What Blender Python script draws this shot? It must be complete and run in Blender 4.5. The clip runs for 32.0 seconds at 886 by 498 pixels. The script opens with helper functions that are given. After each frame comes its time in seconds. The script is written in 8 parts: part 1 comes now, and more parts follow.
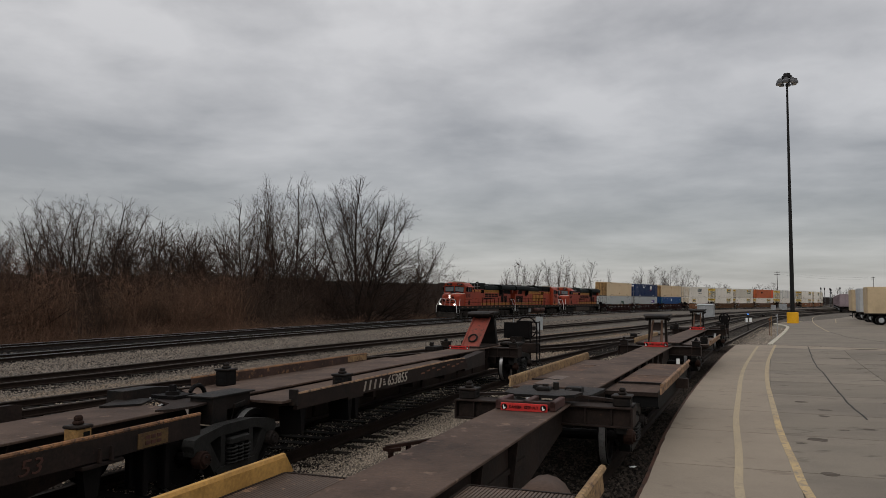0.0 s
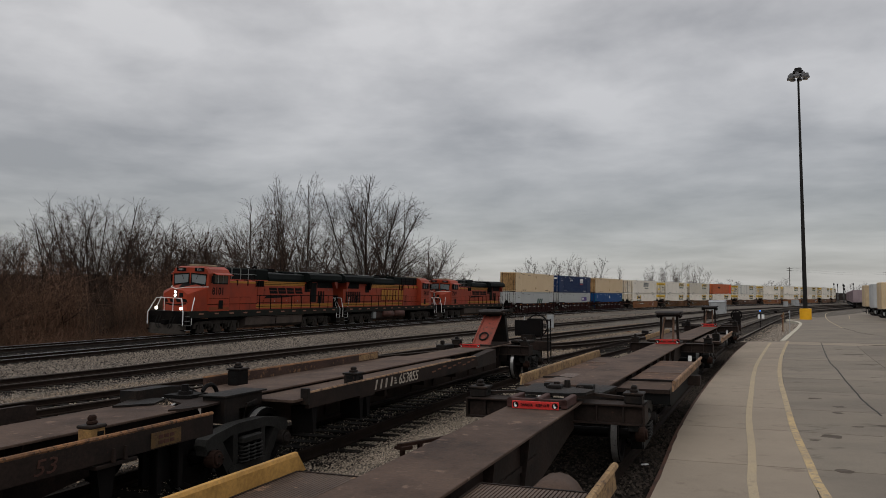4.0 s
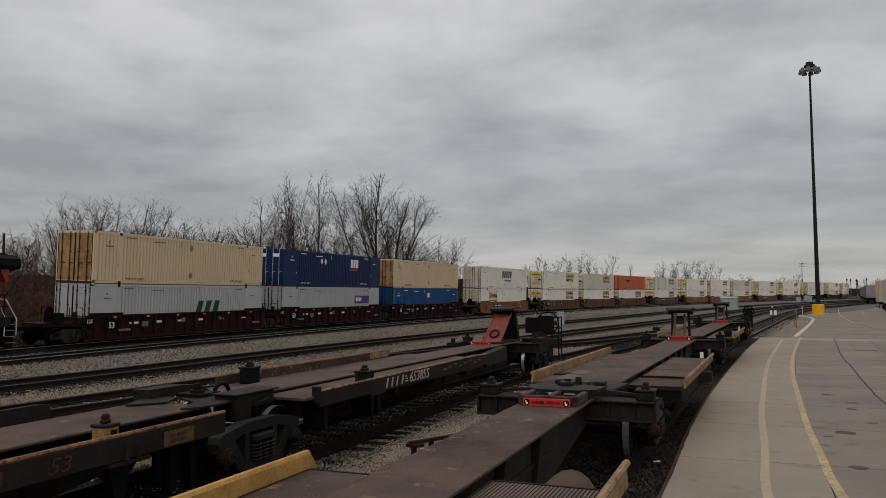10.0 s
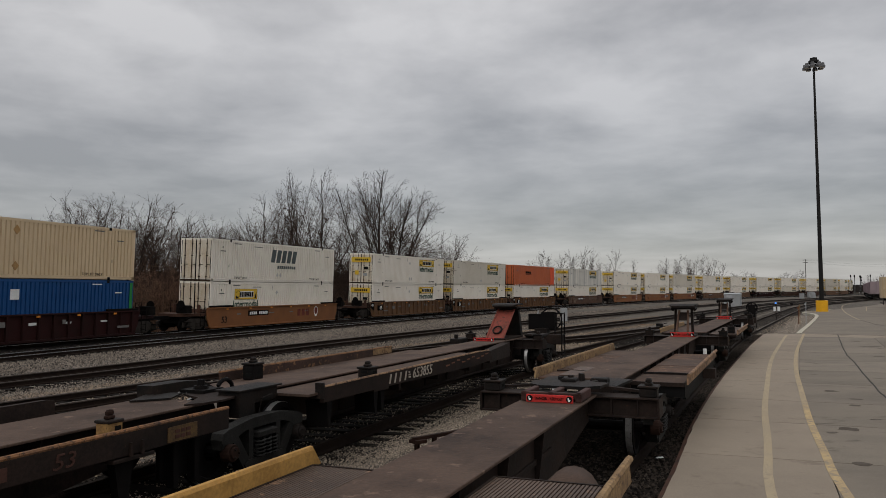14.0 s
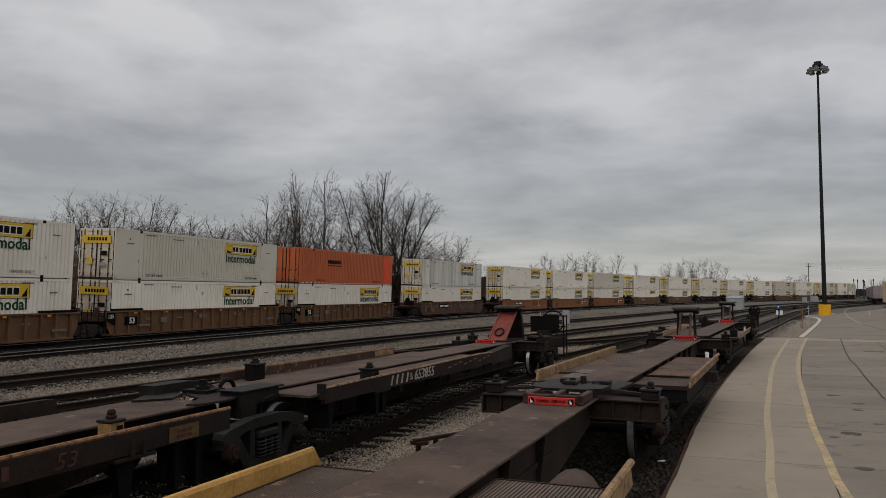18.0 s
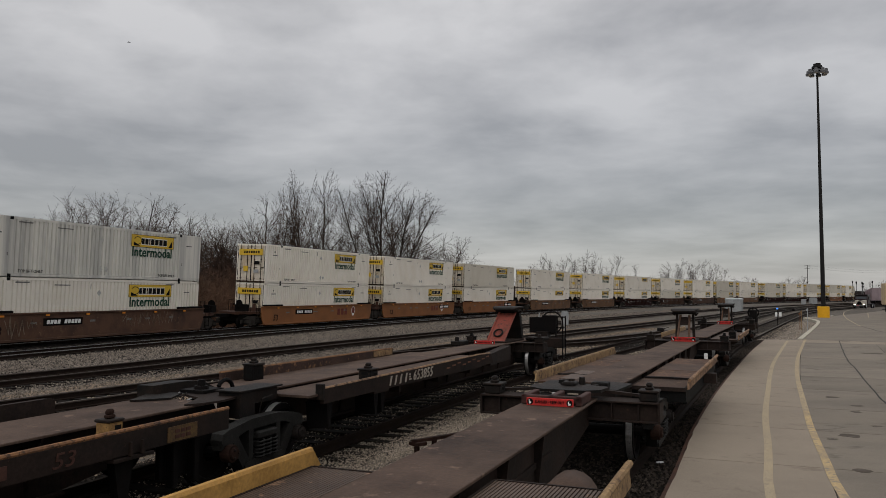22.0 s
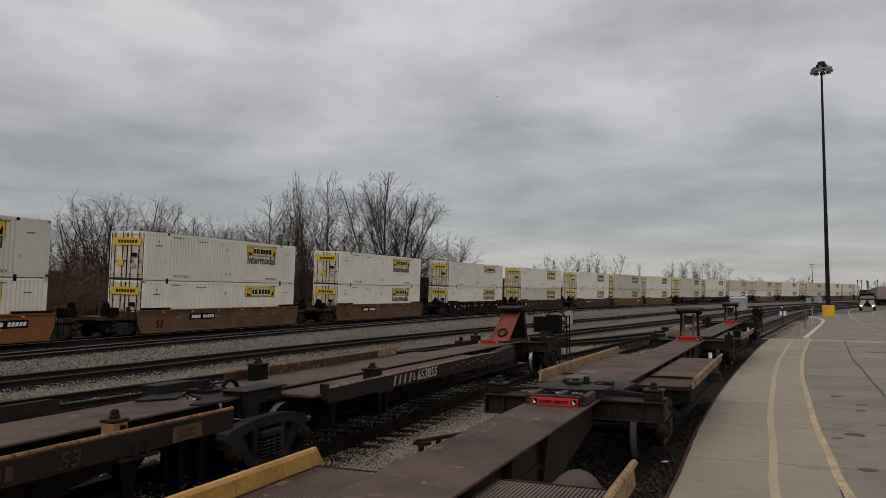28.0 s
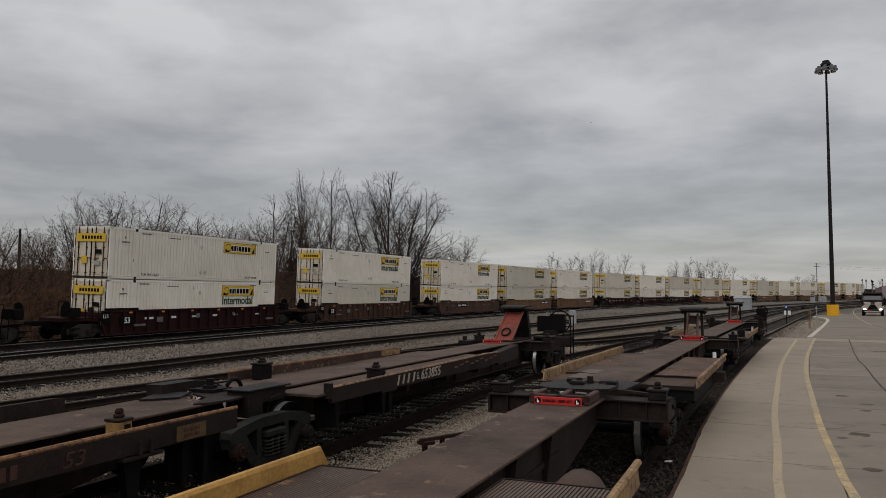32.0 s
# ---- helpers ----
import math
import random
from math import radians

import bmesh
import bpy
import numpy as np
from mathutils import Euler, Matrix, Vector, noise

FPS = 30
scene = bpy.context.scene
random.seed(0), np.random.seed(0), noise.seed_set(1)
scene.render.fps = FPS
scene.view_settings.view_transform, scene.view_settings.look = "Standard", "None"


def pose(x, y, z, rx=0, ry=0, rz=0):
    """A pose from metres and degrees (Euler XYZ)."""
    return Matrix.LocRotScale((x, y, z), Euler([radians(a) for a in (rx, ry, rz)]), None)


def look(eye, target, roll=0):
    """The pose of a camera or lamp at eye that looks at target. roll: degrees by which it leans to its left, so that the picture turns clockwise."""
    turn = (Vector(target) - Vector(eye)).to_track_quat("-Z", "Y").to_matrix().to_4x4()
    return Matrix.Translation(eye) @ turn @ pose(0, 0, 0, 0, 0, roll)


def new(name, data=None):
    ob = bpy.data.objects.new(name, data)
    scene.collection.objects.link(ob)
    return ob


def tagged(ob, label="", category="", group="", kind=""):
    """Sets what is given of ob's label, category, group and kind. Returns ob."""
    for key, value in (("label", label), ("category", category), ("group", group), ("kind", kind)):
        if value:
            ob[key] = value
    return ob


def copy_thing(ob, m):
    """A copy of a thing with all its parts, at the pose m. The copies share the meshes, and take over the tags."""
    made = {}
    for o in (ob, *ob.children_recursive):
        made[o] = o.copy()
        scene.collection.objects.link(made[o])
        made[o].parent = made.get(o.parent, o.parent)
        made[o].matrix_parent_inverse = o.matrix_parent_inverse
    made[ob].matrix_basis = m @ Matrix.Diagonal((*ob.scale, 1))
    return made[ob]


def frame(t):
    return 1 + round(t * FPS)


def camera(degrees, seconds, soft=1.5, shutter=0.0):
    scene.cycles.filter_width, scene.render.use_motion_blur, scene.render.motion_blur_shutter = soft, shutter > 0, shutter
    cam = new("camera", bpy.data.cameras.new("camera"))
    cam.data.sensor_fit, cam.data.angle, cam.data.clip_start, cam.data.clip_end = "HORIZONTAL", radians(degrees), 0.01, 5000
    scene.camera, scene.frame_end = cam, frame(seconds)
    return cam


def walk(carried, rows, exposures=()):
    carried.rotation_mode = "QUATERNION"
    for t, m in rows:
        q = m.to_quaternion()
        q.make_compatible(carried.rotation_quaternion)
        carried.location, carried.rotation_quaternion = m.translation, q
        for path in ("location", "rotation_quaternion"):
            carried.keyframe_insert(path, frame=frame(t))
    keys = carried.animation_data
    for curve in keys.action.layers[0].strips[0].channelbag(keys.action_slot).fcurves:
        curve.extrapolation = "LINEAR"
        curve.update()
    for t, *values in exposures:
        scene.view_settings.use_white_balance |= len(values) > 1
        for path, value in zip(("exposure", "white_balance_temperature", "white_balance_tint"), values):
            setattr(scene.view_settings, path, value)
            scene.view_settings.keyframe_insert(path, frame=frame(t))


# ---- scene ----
cam = camera(60.26, 32.0, soft=0.5)
EYE = (0.0, 0.0, 2.461)


def aim(turn, tilt, lean):
    """The camera's pose: degrees to the left, upwards, and of roll."""
    a, b = radians(turn), radians(tilt)
    way = Vector((-math.sin(a) * math.cos(b), math.cos(a) * math.cos(b), math.sin(b)))
    return look(EYE, Vector(EYE) + way, lean)


walk(cam, [
    (0.0, aim(-1.732, 3.734, 0.272)),
    (0.5, aim(-1.560, 3.734, 0.204)),
    (1.0, aim(-1.374, 3.693, 0.113)),
    (1.5, aim(-1.291, 3.638, 0.037)),
    (2.0, aim(-1.229, 3.625, 0.021)),
    (2.5, aim(-1.149, 3.637, 0.021)),
    (3.0, aim(-1.093, 3.631, -0.002)),
    (3.5, aim(-1.030, 3.616, -0.064)),
    (5.5, aim(-0.752, 3.603, 0.026)),
    (6.0, aim(-0.673, 3.697, 0.018)),
    (6.5, aim(-0.573, 3.694, -0.024)),
    (7.0, aim(-0.501, 3.708, -0.118)),
    (7.5, aim(-0.482, 3.696, -0.170)),
    (8.0, aim(-0.460, 3.655, -0.174)),
    (8.5, aim(-0.407, 3.608, -0.242)),
    (9.0, aim(-0.346, 3.581, -0.288)),
    (9.5, aim(-0.248, 3.488, -0.346)),
    (10.0, aim(-0.207, 3.443, -0.411)),
    (10.5, aim(-0.166, 3.411, -0.454)),
    (11.0, aim(-0.133, 3.334, -0.467)),
    (11.5, aim(-0.100, 3.292, -0.451)),
    (12.0, aim(-0.068, 3.238, -0.452)),
    (12.5, aim(-0.059, 3.187, -0.481)),
    (13.0, aim(-0.011, 3.192, -0.499)),
    (13.5, aim(0.020, 3.191, -0.473)),
    (14.0, aim(0.021, 3.164, -0.406)),
    (14.5, aim(0.013, 3.135, -0.346)),
    (16.5, aim(0.098, 3.266, -0.049)),
    (17.0, aim(0.114, 3.292, -0.049)),
    (17.5, aim(0.171, 3.310, -0.048)),
    (18.0, aim(0.207, 3.297, -0.065)),
    (18.5, aim(0.214, 3.330, -0.082)),
    (19.0, aim(0.205, 3.398, -0.082)),
    (19.5, aim(0.186, 3.452, -0.035)),
    (20.0, aim(0.172, 3.478, -0.023)),
    (20.5, aim(0.168, 3.473, -0.019)),
    (21.0, aim(0.166, 3.452, -0.010)),
    (21.5, aim(0.155, 3.362, 0.065)),
    (22.0, aim(0.146, 3.344, 0.130)),
    (22.5, aim(0.168, 3.358, 0.015)),
    (23.0, aim(0.235, 3.344, -0.111)),
    (23.5, aim(0.259, 3.320, -0.177)),
    (24.0, aim(0.277, 3.285, -0.172)),
    (24.5, aim(0.293, 3.247, -0.149)),
    (25.0, aim(0.286, 3.266, -0.087)),
    (25.5, aim(0.331, 3.316, -0.083)),
    (27.5, aim(0.371, 3.302, -0.059)),
    (28.0, aim(0.430, 3.322, -0.005)),
    (28.5, aim(0.452, 3.317, 0.015)),
    (29.0, aim(0.493, 3.277, 0.028)),
    (29.5, aim(0.522, 3.243, 0.032)),
    (30.0, aim(0.536, 3.255, 0.046)),
    (30.5, aim(0.575, 3.254, 0.126)),
    (31.0, aim(0.609, 3.239, 0.167)),
    (31.5, aim(0.650, 3.263, 0.102)),
    (32.0, aim(0.704, 3.276, -0.002))])

# ---- light: an overcast afternoon ----
scene.view_settings.exposure = 0.0
SUN_H, SUN_TURN = radians(42), radians(200)
world = bpy.data.worlds.new("sky")
scene.world = world
world.use_nodes = True


def sky_nodes():
    nt = world.node_tree
    nt.nodes.clear()
    n, l = nt.nodes.new, nt.links.new
    out, bg = n("ShaderNodeOutputWorld"), n("ShaderNodeBackground")
    sky = n("ShaderNodeTexSky")
    sky.sky_type, sky.sun_disc = "NISHITA", False
    sky.sun_elevation, sky.sun_rotation = SUN_H, SUN_TURN
    co, sep = n("ShaderNodeTexCoord"), n("ShaderNodeSeparateXYZ")
    l(co.outputs["Generated"], sep.inputs[0])
    up = n("ShaderNodeMath"); up.operation = "MAXIMUM"; up.inputs[1].default_value = 0.0
    l(sep.outputs[2], up.inputs[0])
    # clouds flatten towards the horizon
    lift = n("ShaderNodeMath"); lift.operation = "ADD"; lift.inputs[1].default_value = 0.07
    l(up.outputs[0], lift.inputs[0])
    log = n("ShaderNodeMath"); log.operation = "LOGARITHM"; log.inputs[1].default_value = math.e
    l(lift.outputs[0], log.inputs[0])
    flat = n("ShaderNodeCombineXYZ")
    l(sep.outputs[0], flat.inputs[0]); l(sep.outputs[1], flat.inputs[1]); l(log.outputs[0], flat.inputs[2])

    def cloud(scale, detail, warp, shift):
        m = n("ShaderNodeMapping")
        m.inputs["Location"].default_value = shift
        m.inputs["Rotation"].default_value = (0, radians(5), 0)
        m.inputs["Scale"].default_value = (1.0, 1.0, 0.85)
        l(flat.outputs[0], m.inputs[0])
        t = n("ShaderNodeTexNoise")
        t.inputs["Scale"].default_value, t.inputs["Detail"].default_value = scale, detail
        t.inputs["Roughness"].default_value, t.inputs["Distortion"].default_value = 0.52, warp
        l(m.outputs[0], t.inputs["Vector"])
        return t
    big, small = cloud(2.9, 6, 0.22, (3.1, 1.7, 0.4)), cloud(8.0, 6, 0.2, (7.7, 2.2, 0))
    mix = n("ShaderNodeMath"); mix.operation = "MULTIPLY_ADD"
    mix.inputs[1].default_value = 0.42
    l(small.outputs[0], mix.inputs[0]); l(big.outputs[0], mix.inputs[2])
    ramp = n("ShaderNodeValToRGB")
    ramp.color_ramp.elements[0].position, ramp.color_ramp.elements[0].color = 0.53, (0.775, 0.76, 0.762, 1)
    ramp.color_ramp.elements[1].position, ramp.color_ramp.elements[1].color = 0.89, (1.34, 1.31, 1.30, 1)
    l(mix.outputs[0], ramp.inputs[0])
    # an overcast sky is brightest overhead
    grade = n("ShaderNodeValToRGB")
    g = grade.color_ramp
    g.elements[0].position, g.elements[0].color = 0.0, (SKY_LOW, SKY_LOW, SKY_LOW, 1)
    g.elements[1].position, g.elements[1].color = 1.0, (SKY_TOP, SKY_TOP, SKY_TOP, 1)
    for p, v in ((0.12, SKY_LOW * 0.97), (0.36, SKY_MID), (0.6, SKY_MID * 1.5)):
        e = g.elements.new(p)
        e.color = (v, v, v, 1)
    l(up.outputs[0], grade.inputs[0])
    mul = n("ShaderNodeMix"); mul.data_type, mul.blend_type = "RGBA", "MULTIPLY"
    mul.inputs["Factor"].default_value = 1.0
    l(grade.outputs[0], mul.inputs["A"]); l(ramp.outputs[0], mul.inputs["B"])
    blend = n("ShaderNodeMix"); blend.data_type = "RGBA"
    blend.inputs["Factor"].default_value = 0.015
    l(mul.outputs["Result"], blend.inputs["A"]); l(sky.outputs[0], blend.inputs["B"])
    l(blend.outputs["Result"], bg.inputs[0])
    bg.inputs[1].default_value = 1.0
    l(bg.outputs[0], out.inputs[0])


SKY_LOW, SKY_MID, SKY_TOP = 0.345, 0.455, 0.72
sky_nodes()
sun = new("sun", bpy.data.lights.new("sun", "SUN"))
sun.data.energy, sun.data.angle, sun.data.color = 0.5, radians(40), (1.0, 0.97, 0.93)
sun.matrix_world = look((0, 0, 60), (60 * math.sin(SUN_TURN) * -1, 60 * math.cos(SUN_TURN) * -1, 60 - 60 * math.tan(SUN_H)))


# ---- materials ----
def surf(name, base, rough=0.7, metal=0.0, grain=40.0, grain_amt=0.15, stain=1.5, stain_amt=0.25, bump=0.1, tint=None, spread=0.0, islands=False, wear=None, wear_at=0.62, glow=None, stretch=(1, 1, 1), gloss=0.22):
    """A worn surface: base colour, fine grain, larger stains towards tint, patches of wear, bump, and a change of tone from piece to piece."""
    m = bpy.data.materials.new(name)
    m.use_nodes = True
    nt = m.node_tree
    n, l = nt.nodes.new, nt.links.new
    b = nt.nodes["Principled BSDF"]
    co = n("ShaderNodeTexCoord")
    info = n("ShaderNodeObjectInfo")
    geo = n("ShaderNodeNewGeometry")
    off = n("ShaderNodeVectorMath"); off.operation = "MULTIPLY_ADD"
    cmb = n("ShaderNodeCombineXYZ")
    for i in range(3):
        l(info.outputs["Random"], cmb.inputs[i])
    l(cmb.outputs[0], off.inputs[0])
    off.inputs[1].default_value = (37, 21, 13)
    st = n("ShaderNodeVectorMath"); st.operation = "MULTIPLY"
    st.inputs[1].default_value = stretch
    l(co.outputs["Object"], st.inputs[0])
    l(st.outputs[0], off.inputs[2])

    def noise_tex(scale, detail):
        t = n("ShaderNodeTexNoise")
        t.inputs["Scale"].default_value, t.inputs["Detail"].default_value = scale, detail
        t.inputs["Roughness"].default_value = 0.65
        l(off.outputs[0], t.inputs["Vector"])
        return t.outputs[0]

    def level(src, lo, hi, a, c):
        r = n("ShaderNodeMapRange")
        r.inputs[1].default_value, r.inputs[2].default_value = lo, hi
        r.inputs[3].default_value, r.inputs[4].default_value = a, c
        l(src, r.inputs[0])
        return r.outputs[0]

    def blend(fac, a, c, mode="MIX"):
        x = n("ShaderNodeMix"); x.data_type, x.blend_type = "RGBA", mode
        if isinstance(fac, float):
            x.inputs["Factor"].default_value = fac
        else:
            l(fac, x.inputs["Factor"])
        for key, v in (("A", a), ("B", c)):
            if isinstance(v, tuple):
                x.inputs[key].default_value = (*v[:3], 1)
            else:
                l(v, x.inputs[key])
        return x.outputs["Result"]
    g = noise_tex(grain, 3)
    s = noise_tex(stain, 5)
    dark = tuple(c * 0.45 for c in base) if tint is None else tint
    col = blend(level(s, 0.42, 0.72, 0.0, stain_amt * 2), tuple(base), dark)
    shade = level(g, 0.3, 0.7, 1 - grain_amt, 1 + grain_amt)
    col = blend(1.0, col, shade, "MULTIPLY")
    if wear is not None:
        w = noise_tex(stain * 4.3, 6)
        col = blend(level(w, wear_at, wear_at + 0.08, 0.0, 0.85), col, wear)
    if spread:
        src = geo.outputs["Random Per Island"] if islands else info.outputs["Random"]
        col = blend(1.0, col, level(src, 0, 1, 1 - spread, 1 + spread), "MULTIPLY")
    l(col, b.inputs["Base Color"])
    b.inputs["Metallic"].default_value = metal
    b.inputs["Specular IOR Level"].default_value = gloss
    l(level(g, 0.3, 0.7, max(rough - 0.08, 0.03), min(rough + 0.08, 1.0)), b.inputs["Roughness"])
    if bump:
        bp = n("ShaderNodeBump")
        bp.inputs["Strength"].default_value, bp.inputs["Distance"].default_value = bump, 0.02
        l(g, bp.inputs["Height"])
        l(bp.outputs[0], b.inputs["Normal"])
    if glow:
        b.inputs["Emission Color"].default_value = (*glow[:3], 1)
        b.inputs["Emission Strength"].default_value = glow[3]
    return m


def glass_mat(name, tint=(0.03, 0.035, 0.04)):
    m = bpy.data.materials.new(name)
    m.use_nodes = True
    b = m.node_tree.nodes["Principled BSDF"]
    b.inputs["Base Color"].default_value = (*tint, 1)
    b.inputs["Roughness"].default_value, b.inputs["IOR"].default_value = 0.05, 1.5
    return m


# oily bed, its base lowered further to paint in shade beneath the cars
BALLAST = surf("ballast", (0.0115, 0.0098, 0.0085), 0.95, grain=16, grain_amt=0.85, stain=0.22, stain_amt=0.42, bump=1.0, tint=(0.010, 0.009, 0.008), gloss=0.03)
DUSTY_BALLAST = surf("dusty_ballast", (0.088, 0.074, 0.060), 0.95, grain=16, grain_amt=0.7, stain=0.22, stain_amt=0.42, bump=0.8, tint=(0.03, 0.025, 0.021), gloss=0.05)
DIRT = surf("dirt", (0.11, 0.094, 0.077), 0.95, grain=9, grain_amt=0.7, stain=0.07, stain_amt=0.4, bump=0.6, tint=(0.06, 0.05, 0.038))
STONE = surf("stone", (0.262, 0.218, 0.170), 0.9, grain=30, grain_amt=0.2, stain=0.3, stain_amt=0.25, bump=0.2, tint=(0.10, 0.075, 0.058), spread=0.75, islands=True, gloss=0.15)
CONCRETE = surf("concrete", (0.282, 0.233, 0.179), 0.85, grain=60, grain_amt=0.16, stain=0.55, stain_amt=0.3, bump=0.2, tint=(0.20, 0.165, 0.13), spread=0.06, wear=(0.205, 0.165, 0.125), wear_at=0.58)
CONCRETE_2 = surf("old_concrete", (0.212, 0.181, 0.143), 0.85, grain=60, grain_amt=0.18, stain=0.4, stain_amt=0.42, bump=0.2, tint=(0.135, 0.115, 0.095), spread=0.08, wear=(0.11, 0.092, 0.075), wear_at=0.59, stretch=(0.7, 1.3, 1))
JOINT = surf("joint_tar", (0.035, 0.033, 0.03), 0.8)
OIL = surf("oil_stain", (0.075, 0.060, 0.047), 0.8, grain=25, grain_amt=0.35, stain=5, stain_amt=0.4, tint=(0.14, 0.12, 0.1), gloss=0.1)
YELLOW_LINE = surf("worn_yellow_line", (0.47, 0.345, 0.18), 0.8, grain=45, grain_amt=0.25, stain=2.0, stain_amt=0.35, tint=(0.27, 0.22, 0.16), wear=(0.23, 0.20, 0.165), wear_at=0.54)
YELLOW = surf("yellow_paint", (0.47, 0.262, 0.072), 0.65, grain=30, grain_amt=0.2, stain=2.4, stain_amt=0.4, tint=(0.23, 0.12, 0.03), wear=(0.12, 0.05, 0.02), wear_at=0.70)
YELLOW_BASE = surf("bright_yellow_paint", (0.80, 0.41, 0.018), 0.55, stain=1.2, stain_amt=0.12)
STEEL = surf("dark_steel", (0.010, 0.009, 0.0085), 0.62, 0.1, grain=25, grain_amt=0.3, stain=1.6, stain_amt=0.5, bump=0.2, tint=(0.030, 0.020, 0.015), wear=(0.09, 0.046, 0.028), wear_at=0.64, gloss=0.12)
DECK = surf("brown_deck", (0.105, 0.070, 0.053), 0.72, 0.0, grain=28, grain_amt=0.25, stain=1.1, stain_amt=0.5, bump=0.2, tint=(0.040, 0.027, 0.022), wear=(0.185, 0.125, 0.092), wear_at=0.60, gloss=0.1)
RUST = surf("rust", (0.16, 0.065, 0.03), 0.85, grain=30, grain_amt=0.3, stain=2.2, stain_amt=0.45, bump=0.3, tint=(0.06, 0.032, 0.022), wear=(0.30, 0.14, 0.05), wear_at=0.6)
BLACK = surf("black_iron", (0.006, 0.0055, 0.0055), 0.6, 0.0, stain=2, stain_amt=0.3, tint=(0.012, 0.009, 0.008), gloss=0.06)
RAIL = surf("rail_steel", (0.022, 0.015, 0.0115), 0.75, 0.0, grain=20, stain=0.8, stain_amt=0.4, tint=(0.010, 0.007, 0.006), gloss=0.05)
WHEEL_SHINE = surf("worn_wheel_tread", (0.42, 0.41, 0.40), 0.34, 0.6, grain=50, grain_amt=0.2, stain=2, stain_amt=0.4)
SHINE = surf("rail_head", (0.42, 0.42, 0.43), 0.28, 0.9, grain=50, grain_amt=0.1, stain=0.3, stain_amt=0.2)
DULL = surf("dull_rail_head", (0.075, 0.058, 0.047), 0.6, 0.2, grain=50, grain_amt=0.15, stain=0.3, stain_amt=0.3)
# timber base lowered too, for the shade under the cars
TIE = surf("old_timber", (0.014, 0.0115, 0.0095), 0.95, grain=30, grain_amt=0.35, stain=2.0, stain_amt=0.4, bump=0.5, spread=0.3, stretch=(1, 0.15, 1), gloss=0.08)
RED = surf("red_sign", (0.55, 0.035, 0.03), 0.5, stain=3, stain_amt=0.15)
PINK = surf("faded_red_paint", (0.25, 0.06, 0.042), 0.7, grain=30, grain_amt=0.2, stain=2.4, stain_amt=0.4, tint=(0.13, 0.045, 0.03), wear=(0.07, 0.04, 0.032), wear_at=0.54)
WHITE = surf("white_paint", (0.75, 0.75, 0.73), 0.55, stain=2, stain_amt=0.08)
SILVER = surf("galvanised", (0.42, 0.43, 0.44), 0.45, 0.6, stain=2, stain_amt=0.2)
GREY = surf("grey_paint", (0.33, 0.34, 0.34), 0.6, stain=1.2, stain_amt=0.2)
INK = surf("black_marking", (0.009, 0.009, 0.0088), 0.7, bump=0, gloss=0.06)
GLASS = glass_mat("dark_glass")
POLE = surf("dark_bronze", (0.011, 0.010, 0.0095), 0.6, 0.0, stain=0.5, stain_amt=0.2)
BARK = surf("bark", (0.036, 0.027, 0.022), 0.95, grain=20, grain_amt=0.3, stain=1, stain_amt=0.3, spread=0.15, gloss=0.05)
TWIG = surf("twig", (0.062, 0.040, 0.030), 0.95, grain=5, grain_amt=0.2, stain=0.3, stain_amt=0.3, spread=0.15, bump=0, gloss=0.05)
BRUSH = surf("brown_brush", (0.175, 0.102, 0.068), 0.95, grain=3, grain_amt=0.25, stain=0.25, stain_amt=0.4, tint=(0.045, 0.032, 0.024), spread=0.5, islands=True, bump=0, gloss=0.05)
WATER = glass_mat("pond_water", (0.05, 0.055, 0.06))


